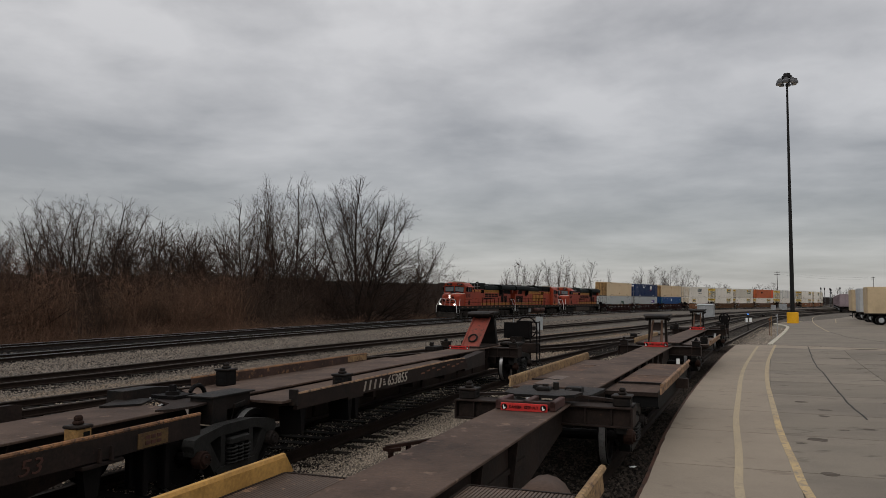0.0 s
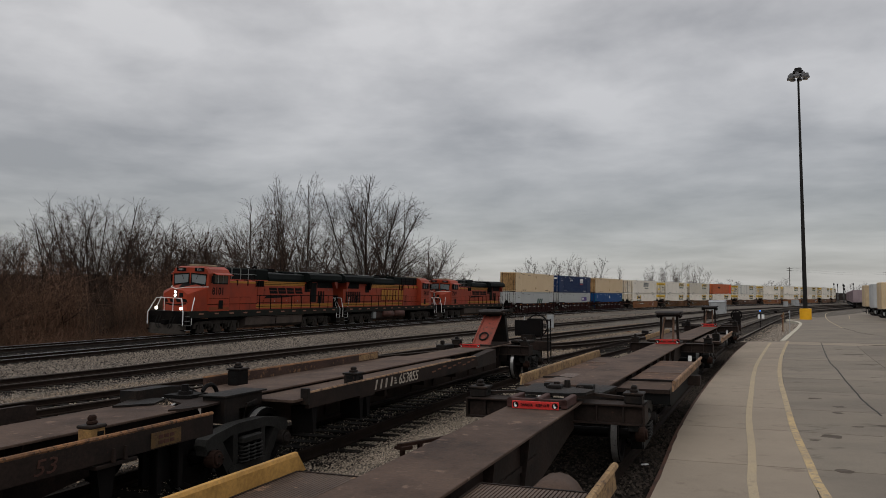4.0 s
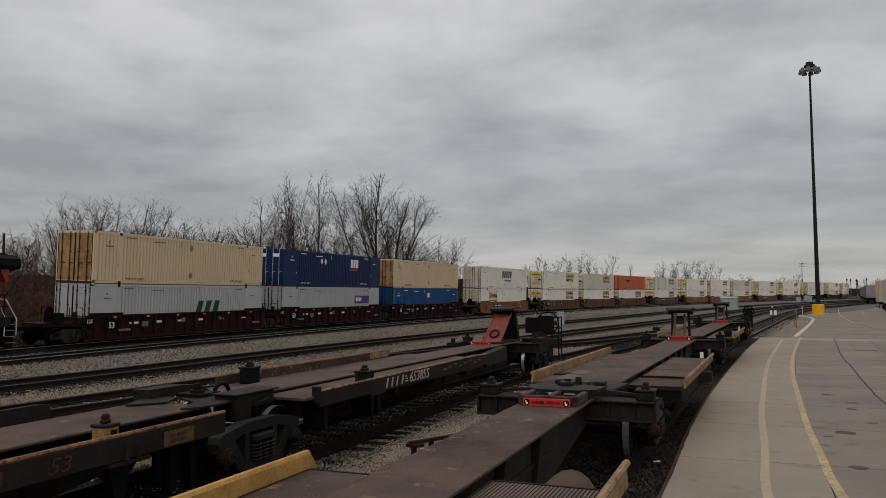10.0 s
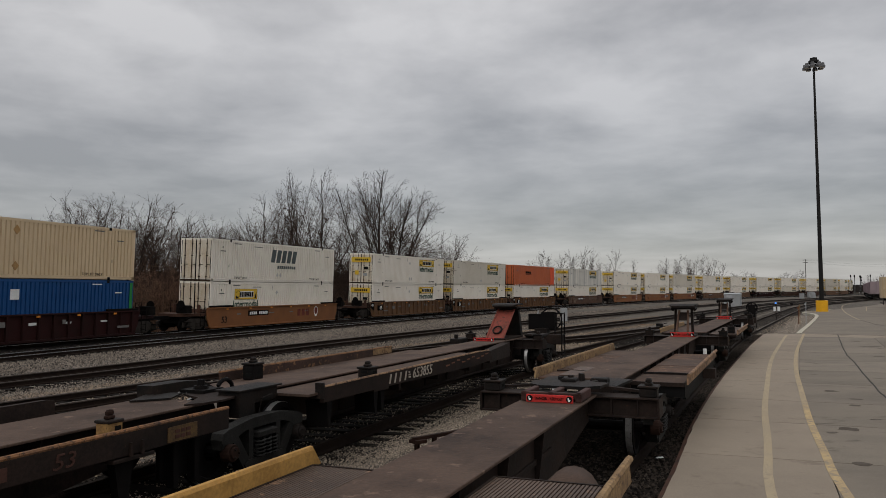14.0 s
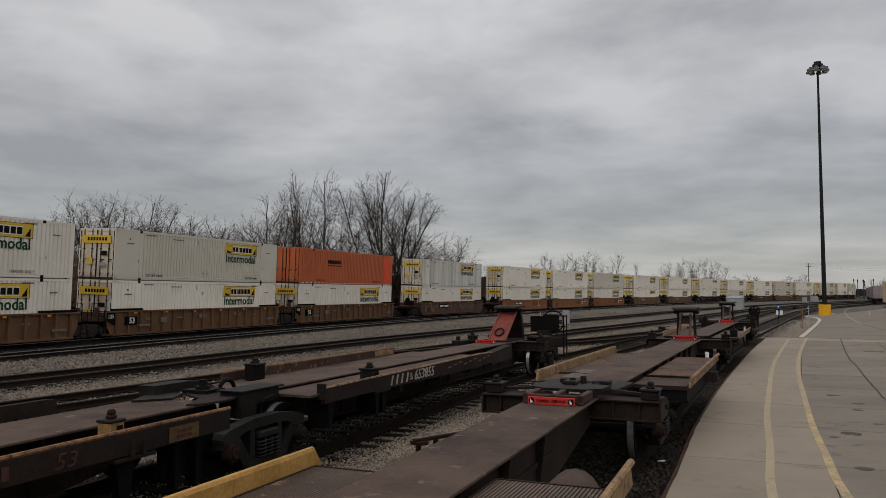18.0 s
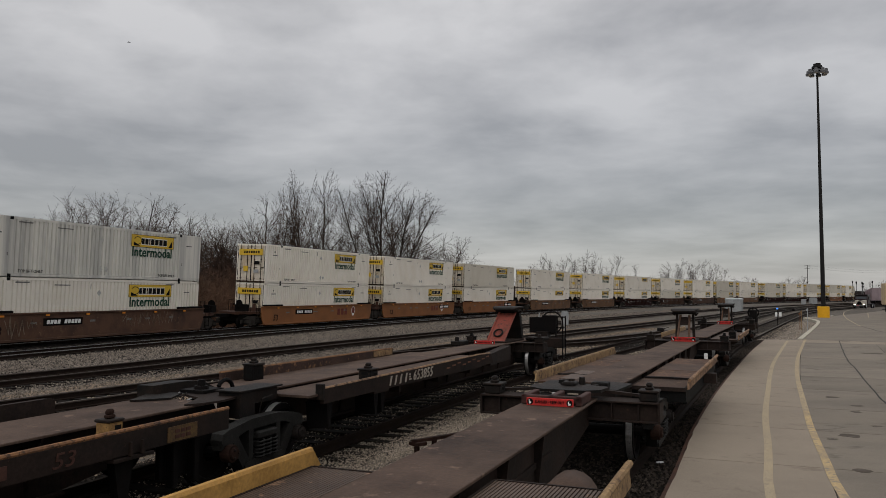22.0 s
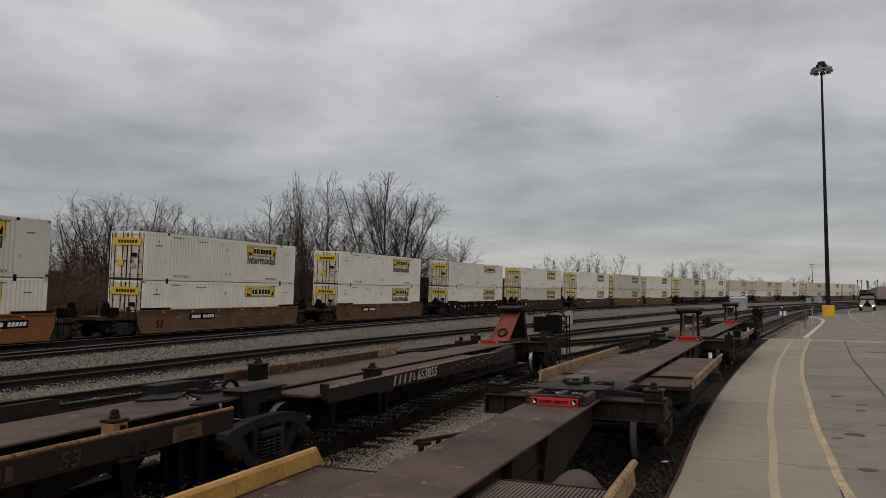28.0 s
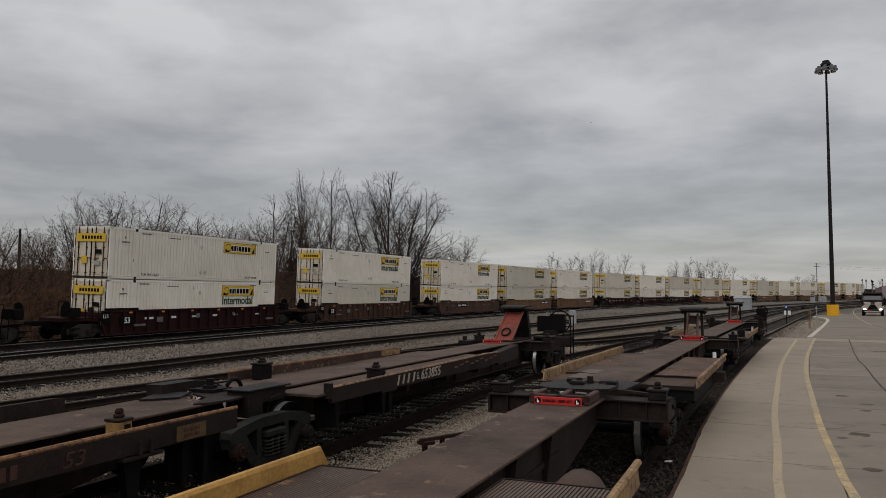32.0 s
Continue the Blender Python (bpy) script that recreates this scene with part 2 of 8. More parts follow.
# ---- mesh tools ----
class Shape:
    """Collects vertices and faces of one mesh."""

    def __init__(self):
        self.v, self.f = [], []

    def add(self, verts, faces):
        k = len(self.v)
        self.v += [tuple(p) for p in verts]
        self.f += [tuple(i + k for i in f) for f in faces]
        return self

    def box(self, x0, x1, y0, y1, z0, z1, c=0.0):
        """A box; c: width of its chamfered edges."""
        if c <= 0:
            return self.add([(x, y, z) for z in (z0, z1) for x, y in ((x0, y0), (x1, y0), (x1, y1), (x0, y1))],
                            [(3, 2, 1, 0), (4, 5, 6, 7), (0, 1, 5, 4), (1, 2, 6, 5), (2, 3, 7, 6), (3, 0, 4, 7)])
        prof = [(x0 + c, y0), (x1 - c, y0), (x1, y0 + c), (x1, y1 - c), (x1 - c, y1), (x0 + c, y1), (x0, y1 - c), (x0, y0 + c)]
        mid_x, mid_y = (x0 + x1) / 2, (y0 + y1) / 2
        kx, ky = 1 - 2 * c / (x1 - x0), 1 - 2 * c / (y1 - y0)
        small = [(mid_x + (x - mid_x) * kx, mid_y + (y - mid_y) * ky) for x, y in prof]
        rings = [(small, z0), (prof, z0 + c), (prof, z1 - c), (small, z1)]
        return self.loft([[(x, y, z) for x, y in r] for r, z in rings])

    def loft(self, rings, caps=True, closed=True):
        n, k = len(rings[0]), len(rings)
        verts = [p for r in rings for p in r]
        faces = []
        for j in range(k - 1):
            for i in range(n if closed else n - 1):
                a, b = j * n + i, j * n + (i + 1) % n
                faces.append((a, b, b + n, a + n))
        if caps:
            faces += [tuple(reversed(range(n))), tuple(range((k - 1) * n, k * n))]
        return self.add(verts, faces)

    def tube(self, path, r, n=8, caps=True):
        """A round bar along a path; r: one radius or one for each point."""
        path = [Vector(p) for p in path]
        rs = r if isinstance(r, (list, tuple)) else [r] * len(path)
        rings = []
        for i, p in enumerate(path):
            d = (path[min(i + 1, len(path) - 1)] - path[max(i - 1, 0)]).normalized()
            side = d.cross(Vector((0, 0, 1)) if abs(d.z) < 0.95 else Vector((1, 0, 0))).normalized()
            up = side.cross(d)
            rings.append([p + rs[i] * (math.cos(t) * side + math.sin(t) * up) for t in (2 * math.pi * j / n for j in range(n))])
        return self.loft(rings, caps)

    def disc(self, x, y, z, r, w, axis="y", n=20, hub=0.0):
        """A wheel-like disc of radius r and width w, centred there."""
        rings = []
        for o, k in ((-w / 2, r * 0.94), (-w / 2 + w * 0.12, r), (w / 2 - w * 0.12, r), (w / 2, r * 0.94)):
            ring = []
            for j in range(n):
                a = 2 * math.pi * j / n
                p = {"y": (x + k * math.cos(a), y - o, z + k * math.sin(a)), "x": (x + o, y + k * math.cos(a), z + k * math.sin(a)), "z": (x + k * math.cos(a), y + k * math.sin(a), z + o)}[axis]
                ring.append(p)
            rings.append(ring)
        return self.loft(rings)

    def slab(self, outline, y0, y1):
        """An outline of (x, z) points, thick from y0 to y1."""
        return self.loft([[(x, y, z) for x, z in outline] for y in (y0, y1)])

    def plan(self, outline, z0, z1):
        """An outline of (x, y) points, thick from z0 to z1."""
        return self.loft([[(x, y, z) for x, y in outline] for z in (z0, z1)])

    def cross(self, outline, x0, x1):
        """An outline of (y, z) points, long from x0 to x1."""
        return self.loft([[(x, y, z) for y, z in outline] for x in (x0, x1)])

    def mesh(self, name, material, smooth=False):
        me = bpy.data.meshes.new(name)
        me.from_pydata(self.v, [], self.f)
        me.materials.append(material)
        bm = bmesh.new()
        bm.from_mesh(me)
        if len(self.f) < 6000:
            bmesh.ops.recalc_face_normals(bm, faces=bm.faces)
        if smooth:
            for f in bm.faces:
                f.smooth = True
        bm.to_mesh(me)
        bm.free()
        return me


def part(name, shape, material, parent, label="", smooth=False, at=None):
    """One mesh as a part of a thing; shape is a Shape, or a mesh that is shared."""
    ob = new(name, shape if isinstance(shape, bpy.types.Mesh) else shape.mesh(name, material, smooth))
    ob.parent = parent
    if at is not None:
        ob.matrix_basis = at
    return tagged(ob, label)


def thing(name, label, category, at=None, group="", kind=""):
    ob = new(name)
    ob.empty_display_size = 0.3
    if at is not None:
        ob.matrix_basis = at
    return tagged(ob, label, category, group, kind)


def solid(name, shape, material, label, category, at=None, group="", kind="", smooth=False):
    """A thing that is one mesh."""
    ob = new(name, shape.mesh(name, material, smooth))
    if at is not None:
        ob.matrix_basis = at
    return tagged(ob, label, category, group, kind)


LETTERS = {}


def letters(text, size, material, parent, at, name="lettering", bold=0.0, slant=0.0, align="CENTER"):
    """Raised letters in the built-in font as a part; the text lies in the local xy plane."""
    key = (text, size, material.name, bold, slant, align)
    if key not in LETTERS:
        cu = bpy.data.curves.new("text", "FONT")
        cu.body, cu.size, cu.extrude, cu.offset, cu.shear = text, size, 0.004, bold, slant
        cu.align_x, cu.align_y = align, "CENTER"
        cu.resolution_u = 2
        ob = new("text", cu)
        me = bpy.data.meshes.new_from_object(ob.evaluated_get(bpy.context.evaluated_depsgraph_get()))
        bpy.data.objects.remove(ob)
        bpy.data.curves.remove(cu)
        me.name = "lettering"
        me.materials.clear()
        me.materials.append(material)
        LETTERS[key] = me
    return part(name, LETTERS[key], material, parent, at=at)


# ---- plan of the tracks ----
def spline(pts, step=1.0):
    """A smooth line through (x, y) points, with a point about every step metres."""
    p = [Vector((*q[:2], 0)) for q in pts]
    p = [2 * p[0] - p[1]] + p + [2 * p[-1] - p[-2]]
    out = []
    for i in range(1, len(p) - 2):
        n = max(1, int((p[i + 1] - p[i]).length / step))
        for k in range(n):
            t = k / n
            out.append(0.5 * ((2 * p[i]) + (p[i + 1] - p[i - 1]) * t + (2 * p[i - 1] - 5 * p[i] + 4 * p[i + 1] - p[i + 2]) * t * t + (3 * p[i] - p[i - 1] - 3 * p[i + 1] + p[i + 2]) * t ** 3))
    return out + [p[-2]]


def shifted(line, d):
    """A line d metres to the right of another."""
    out = []
    for i, p in enumerate(line):
        w = (line[min(i + 1, len(line) - 1)] - line[max(i - 1, 0)]).normalized()
        out.append(p + d * Vector((w.y, -w.x, 0)))
    return out


# the main line's centre: heading in degrees over the distance s, which grows against the trains' way
def main_heading(s):
    q = min(max(s, -150), 272) / 100
    h = 70.442 - 13.552 * q + 3.633 * q * q - 0.768 * q ** 3
    if s > 272:
        k = min((s - 272) / 95, 1)
        h += (61.8 - h) * k * k * (3 - 2 * k)
    return radians(h)


MAIN = {0: Vector((-19.318, 43.896, 0))}
for k in range(0, 1150):
    a = main_heading(k + 0.5)
    MAIN[k + 1] = MAIN[k] + Vector((math.cos(a), math.sin(a), 0))
for k in range(0, -520, -1):
    a = main_heading(k - 0.5)
    MAIN[k - 1] = MAIN[k] - Vector((math.cos(a), math.sin(a), 0))


def main_at(s):
    k = math.floor(s)
    return MAIN[k].lerp(MAIN[k + 1], s - k)


BANK = 2.0
M1 = [MAIN[s] for s in range(-110, 640, 2)]
M2 = shifted(M1, 5.6)
T1 = spline([(-13.6, -26.4), (-8.7, -14.76), (-0.48, 5.45), (1.5, 10.4), (7.6, 24.2), (14.2, 38.6), (25.3, 60.2), (36.3, 81.2), (50.0, 106.5), (64, 128), (100, 176), (160, 250)])
T2 = spline([(-17.9, -26), (-11.11, -8.6), (-3.87, 10.0), (1.52, 23.09), (6.85, 33.4), (13.0, 45.4), (21.5, 61.5), (32.2, 82), (46, 107.5), (60.5, 131), (92, 174), (152, 250)])
T3 = spline([(-21.5, -6), (-9.2, 17.75), (-8.4, 19.3), (-1.55, 32.7), (1.6, 38.6), (9.15, 51.8), (13.8, 59.2), (22.8, 74.2), (34, 94), (46, 115), (62, 140), (90, 180), (140, 240)])
T4 = spline([(-24.5, -1), (-12.25, 23.4), (-9.35, 30.0), (-6.2, 37.0), (-1.15, 47.1), (4.4, 57.5), (11.6, 70.2), (19.3, 83.3), (29.4, 101), (41, 120.3), (58, 146), (88, 187), (130, 238)])
CROSS = spline([(-2.6, 30.8), (2.2, 36.3), (7.1, 40.4), (10.4, 44.4), (16.5, 53.0)])


# ---- ground ----
def ground_level(x, y):
    """Level in the yard; it falls away into the wet woods past the main line."""
    best, side = 1e9, 0.0
    for s in range(-100, 620, 12):
        p = MAIN[s]
        d = (x - p.x) ** 2 + (y - p.y) ** 2
        if d < best:
            best, a = d, main_heading(s)
            side = (x - p.x) * math.sin(a) - (y - p.y) * math.cos(a)
    z = -0.21
    if side < -3.2:
        z -= min((-3.2 - side) * 0.3, 1.5)
    return z


def build_ground():
    axis = [-2400, -1200, -600, -320, -180] + list(range(-120, 261, 6)) + [300, 380, 520, 800, 1300, 2400]
    sh = Shape()
    n = len(axis)
    sh.v = [(x, y, ground_level(x, y)) for y in axis for x in axis]
    sh.f = [(j * n + i, j * n + i + 1, (j + 1) * n + i + 1, (j + 1) * n + i) for j in range(n - 1) for i in range(n - 1)]
    return solid("ground", sh, DIRT, "bare brown earth and fine gravel of a rail yard", "ground", kind="structure")


ground = build_ground()


def ribbon(line, half, z0, z1, slope=0.5):
    """A bed along a line: flat on top at z1, sloped down to z0."""
    sh = Shape()
    l0, l1, r1, r0 = shifted(line, -half - slope), shifted(line, -half), shifted(line, half), shifted(line, half + slope)
    sh.v = [(p.x, p.y, z) for ps, z in ((l0, z0), (l1, z1), (r1, z1), (r0, z0)) for p in ps]
    n = len(line)
    sh.f = [(k * n + i, (k + 1) * n + i, (k + 1) * n + i + 1, k * n + i + 1) for k in range(3) for i in range(n - 1)]
    return sh


def rail_shape(line, off, lift=0.0):
    """Rail: foot, web and head along a line."""
    prof = [(-0.07, -0.17), (0.07, -0.17), (0.07, -0.15), (0.012, -0.13), (0.012, -0.045), (0.036, -0.035), (0.036, -0.004), (-0.036, -0.004), (-0.036, -0.035), (-0.012, -0.045), (-0.012, -0.13), (-0.07, -0.15)]
    sh = Shape()
    lines = [shifted(line, off + y) for y, _ in prof]
    sh.loft([[(lines[k][i].x, lines[k][i].y, z + lift) for k, (_, z) in enumerate(prof)] for i in range(len(line))])
    top = Shape()
    a, b = shifted(line, off - 0.039), shifted(line, off + 0.039)
    top.loft([[(a[i].x, a[i].y, -0.026 + lift), (b[i].x, b[i].y, -0.026 + lift), (b[i].x, b[i].y, 0.001 + lift), (a[i].x, a[i].y, 0.001 + lift)] for i in range(len(line))])
    return sh, top


TIE_MESH = None


def track(label, line, shine, bank=0.0, near=None, step=0.52, bed=True, sunk=0.0, dark=0):
    """Bed, two rails and their ties. near: (first y, last y) where each tie is a part of its own."""
    global TIE_MESH
    if TIE_MESH is None:
        TIE_MESH = Shape().box(-0.11, 0.11, -1.3, 1.3, -0.2, -0.165, 0.012).mesh("tie", TIE)
    tr = thing("track", label, "railway track", kind="structure")
    if bed:
        # the near bed is oily and also carries painted shade
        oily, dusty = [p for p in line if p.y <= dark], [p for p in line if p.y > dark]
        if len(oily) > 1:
            part("ballast_bed", ribbon(oily + dusty[:1], 1.6, -0.32, -0.195, 0.7), BALLAST, tr, "oily ballast with shade painted into its colour")
        part("ballast_bed", ribbon(dusty, 1.6, -0.32, -0.169, 0.7), DUSTY_BALLAST, tr, "brown dusty ballast")
    lift = 1.435 * math.tan(radians(bank))
    for off, up in ((-0.755, lift), (0.755, 0.0)):
        body, top = rail_shape(line, off, up)
        r = part("rail", body, RAIL, tr)
        if near:
            cut = next(i for i, p in enumerate(line) if p.y > dark)
            # heads under the parked cars take RAIL's darker colour for the decks' shade
            part("rail_head", rail_shape(line[:cut + 1], off, up)[1], RAIL, r, "rusty running surface, darkened for the shade under cars")
            top = rail_shape(line[cut:], off, up)[1]
        part("rail_head", top, SHINE if shine else DULL, r, "polished running surface" if shine else "dull running surface")
    rest = Shape()
    rng = random.Random(len(line))
    acc, prev = 0.0, line[0]
    for i in range(1, len(line)):
        w = line[i] - prev
        acc += w.length
        d = w.normalized()
        while acc >= step:
            acc -= step
            p = line[i] - d * acc
            if p.y < -4 or p.y > 150:
                continue
            turn = math.atan2(d.y, d.x) + rng.uniform(-0.02, 0.02)
            if near and near[0] < p.y < near[1]:
                part("tie", TIE_MESH, TIE, tr, at=Matrix.Translation((p.x, p.y, rng.uniform(-0.012, 0.012) - sunk)) @ Matrix.Rotation(turn, 4, "Z"))
            else:
                c, s = math.cos(turn), math.sin(turn)
                k = len(rest.v)
                for z in (-0.2, -0.165):
                    for x, y in ((-0.11, -1.3), (0.11, -1.3), (0.11, 1.3), (-0.11, 1.3)):
                        rest.v.append((p.x + x * c - y * s, p.y + x * s + y * c, z))
                rest.f += [tuple(k + q for q in f) for f in ((4, 5, 6, 7), (0, 1, 5, 4), (1, 2, 6, 5), (2, 3, 7, 6), (3, 0, 4, 7))]
        prev = line[i]
    if rest.v:
        tagged(part("ties", rest, TIE, tr), kind="stuff")
    return tr


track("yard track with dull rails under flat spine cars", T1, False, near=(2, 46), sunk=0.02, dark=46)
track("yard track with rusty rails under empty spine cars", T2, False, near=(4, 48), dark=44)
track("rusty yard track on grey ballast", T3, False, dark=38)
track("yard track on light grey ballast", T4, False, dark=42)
track("second main track with bright worn rails", M2, True, dark=105)
track("main track that the freight train runs on", M1, True, bank=0.0, dark=150)
track("crossover between two yard tracks", CROSS, False, bed=False)


# ---- pavement ----
EDGE = spline([(-12.6, -26.4), (-8.1, -16.9), (-1.3, 0.15), (2.76, 9.67), (4.89, 14.93), (8.12, 22.25), (13.5, 33.8), (17.6, 42.2)], 0.25)
PAVE_Z = -0.02
PALE_LINE = surf("faded_pale_line", (0.40, 0.322, 0.212), 0.85, grain=45, grain_amt=0.25, stain=2.0, stain_amt=0.35, tint=(0.33, 0.275, 0.20), wear=(0.25, 0.21, 0.16), wear_at=0.58)
FADED_LINE = surf("faded_tan_line", (0.42, 0.33, 0.205), 0.85, grain=45, grain_amt=0.25, stain=2.0, stain_amt=0.35, tint=(0.28, 0.225, 0.16), wear=(0.23, 0.2, 0.16), wear_at=0.54)
PALE_GRAVEL = surf("pale_gravel", (0.17, 0.145, 0.12), 0.95, grain=14, grain_amt=0.6, stain=0.5, stain_amt=0.3, bump=0.8)


def pavement():
    pv = thing("pavement", "pale worn concrete apron with yellow lines along the tracks", "pavement", kind="structure")
    far = spline([(19.7, 42.3), (28.8, 59.4), (34.5, 70.6), (36.5, 76.0), (37.9, 80.5), (42.5, 85.8), (60, 108), (84, 142), (112, 184), (170, 262)], 2.0)
    # sub-base under the slabs, and the wide apron past them
    base = [(p.x, p.y) for p in shifted(EDGE, 0.03)] + [(32, 36), (30, -26)]
    part("sub_base", Shape().plan(base, -0.34, PAVE_Z - 0.03), JOINT, pv)
    wide = [(p.x, p.y) for p in far] + [(330, 230), (330, -60), (30, -60), (30.4, 35.5)]
    part("apron", Shape().plan(wide, -0.3, PAVE_Z), CONCRETE_2, pv, "grey concrete apron")
    # slabs between the joints
    cols = [(0.0, 1.95), (1.965, 5.2), (5.215, 9.2), (9.215, 14.5)]
    lines = {d: shifted(EDGE, d) for pair in cols for d in pair}
    chip = random.Random(21)
    lines[0.0] = [p + Vector((chip.choice((0.0, 0.0, 0.004, 0.009, 0.018)) * chip.random(), 0, 0)) for p in lines[0.0]]
    k, n = min(range(len(EDGE)), key=lambda i: (EDGE[i] - Vector((3.64, 11.76, 0))).length) % 14, 14
    while k + n < len(EDGE):
        for ci, (a, b) in enumerate(cols):
            la, lb = lines[a], lines[b]
            i0, i1 = k, k + n
            g0 = (la[i0 + 1] - la[i0]).normalized() * 0.012
            skew = [0.0, 0.35, 0.5, 0.5][ci]
            q = [la[i0] + g0, lb[i0] + g0, lb[i1] - g0, la[i1] - g0]
            mids_b = [lb[j] for j in range(i0 + 1, i1)]
            mids_a = [la[j] for j in range(i1 - 1, i0, -1)]
            out = [q[0], q[1]] + mids_b + [q[2], q[3]] + mids_a
            sh = Shape().plan([(p.x, p.y) for p in out], -0.3, PAVE_Z)
            part("slab", sh, CONCRETE if ci == 0 else CONCRETE_2, pv)
        k += n
    # the last strip of the slabs, against the apron
    end = [lines[0.0][k], lines[14.5][k], Vector((30.36, 35.44, 0)), Vector((19.7, 42.24, 0)), EDGE[-1]]
    part("end_slab", Shape().plan([(p.x, p.y) for p in end], -0.3, PAVE_Z - 0.002), CONCRETE, pv, "pale concrete strip at the apron's joint")
    # rusty steel edging along the track side
    sh = Shape()
    a, b = shifted(EDGE, -0.06), shifted(EDGE, -0.004)
    sh.loft([[(a[i].x, a[i].y, -0.3), (b[i].x, b[i].y, -0.3), (b[i].x, b[i].y, PAVE_Z - 0.012), (a[i].x, a[i].y, PAVE_Z - 0.02)] for i in range(len(EDGE))])
    part("edge_angle", sh, surf("dark_rusty_edging", (0.075, 0.034, 0.02), 0.85, stain=2.5, stain_amt=0.5, tint=(0.02, 0.014, 0.011), wear=(0.11, 0.05, 0.026), wear_at=0.62), pv, "rusty steel edging")
    # pale kerb along the gravel
    sh = Shape()
    kerb = far[:26]
    a, b = shifted(kerb, -0.25), shifted(kerb, 0.02)
    sh.loft([[(a[i].x, a[i].y, -0.3), (b[i].x, b[i].y, -0.3), (b[i].x, b[i].y, 0.03), (a[i].x, a[i].y, 0.02)] for i in range(len(kerb))])
    part("kerb", sh, surf("pale_kerb", (0.50, 0.46, 0.37), 0.85, stain=2, stain_amt=0.25), pv, "pale painted kerb")

    def stripe(pts, w, z=PAVE_Z + 0.004):
        ln = spline(pts, 0.5)
        a, b = shifted(ln, -w / 2), shifted(ln, w / 2)
        s = Shape()
        s.loft([[(a[i].x, a[i].y, z - 0.003), (b[i].x, b[i].y, z - 0.003), (b[i].x, b[i].y, z), (a[i].x, a[i].y, z)] for i in range(len(ln))])
        return s
    gravel = [(17.7, 42.4), (19.3, 42.5), (28.4, 59.5), (34.1, 70.7), (36.1, 76.0), (37.0, 79.6), (33.5, 76.0), (23.6, 56.0), (18.2, 45.5)]
    part("gravel_verge", Shape().plan(gravel, -0.3, -0.175), PALE_GRAVEL, pv, "pale gravel verge beside the kerb")
    part("line", stripe([(2.5, 5.2), (4.02, 9.58), (4.77, 11.41), (5.39, 12.9), (6.07, 14.6), (6.86, 16.5), (8.32, 19.84), (10.24, 24.21), (12.42, 28.94), (16.62, 37.59), (18.4, 41.2)], 0.12), PALE_LINE, pv, "faded pale yellow line")
    part("line", stripe([(3.35, 4.8), (4.94, 9.63), (5.69, 11.56), (6.81, 14.36), (7.72, 16.5)], 0.12), YELLOW_LINE, pv, "worn yellow line")
    part("line", stripe([(7.72, 16.5), (8.78, 18.96), (10.23, 22.31), (12.01, 26.26), (14.71, 31.93), (19.85, 42.28)], 0.12), FADED_LINE, pv, "worn tan line")
    part("turn_line", stripe([(69, 129.5), (59.1, 113.1), (50.4, 96.9), (41.9, 80.0), (35.7, 66.9), (32.6, 60.1)], 0.09), PALE_LINE, pv, "faded pale turning line")
    part("turn_line", stripe([(56, 101.5), (50.5, 91.5), (46, 83.3)], 0.09), PALE_LINE, pv, "faded pale turning line")
    rng = random.Random(5)

    def crack(pts, w):
        ln = spline(pts, 0.25)
        ln = [p + Vector((rng.uniform(-0.02, 0.02), rng.uniform(-0.02, 0.02), 0)) for p in ln]
        a, b = shifted(ln, -w / 2), shifted(ln, w / 2)
        s = Shape()
        s.loft([[(a[i].x, a[i].y, PAVE_Z + 0.001), (b[i].x, b[i].y, PAVE_Z + 0.001), (b[i].x, b[i].y, PAVE_Z + 0.005), (a[i].x, a[i].y, PAVE_Z + 0.005)] for i in range(len(ln))])
        return part("crack", s, JOINT, pv, "tar-filled crack")
    crack([(21.17, 41.24), (15.65, 29.96), (13.8, 25.86), (12.3, 22.6), (11.15, 20.07), (10.22, 17.97), (9.4, 15.9)], 0.038)
    crack([(32.6, 60.1), (30.6, 55.0), (29.3, 51.6), (28.4, 47.5), (27.9, 43.0)], 0.05)
    for k in range(16):
        y = rng.uniform(8, 40)
        x = 4.2 + 0.45 * y + rng.uniform(-1.5, 7)
        a = rng.choice((rng.uniform(-0.3, 0.3), rng.uniform(1.0, 1.4)))
        ln = rng.uniform(0.8, 2.6)
        crack([(x, y), (x + ln * 0.5 * math.cos(a) + rng.uniform(-0.1, 0.1), y + ln * 0.5 * math.sin(a)), (x + ln * math.cos(a), y + ln * math.sin(a) + rng.uniform(-0.1, 0.1))], 0.012)
    for x, y, a, b in ((7.15, 13.62, 0.2, 0.11), (9.37, 18.65, 0.16, 0.09), (9.2, 17.24, 0.14, 0.09), (8.7, 16.34, 0.12, 0.08), (6.67, 13.3, 0.1, 0.04), (5.89, 10.94, 0.13, 0.08), (8.17, 14.6, 0.12, 0.05), (18.07, 32.53, 0.5, 0.16), (22.8, 38.4, 0.7, 0.2), (25.5, 36.6, 0.6, 0.16), (8.7, 14.7, 0.12, 0.06)) + tuple((5.2 + 0.42 * y + rng.uniform(-1.2, 5.5), y, rng.uniform(0.05, 0.28), rng.uniform(0.02, 0.08)) for y in (rng.uniform(9, 42) for _ in range(34))):
        pts = []
        for k in range(14):
            t = 2 * math.pi * k / 14
            q = rng.uniform(0.75, 1.15)
            pts.append((x + q * a * math.cos(t), y + q * b * 1.6 * math.sin(t)))
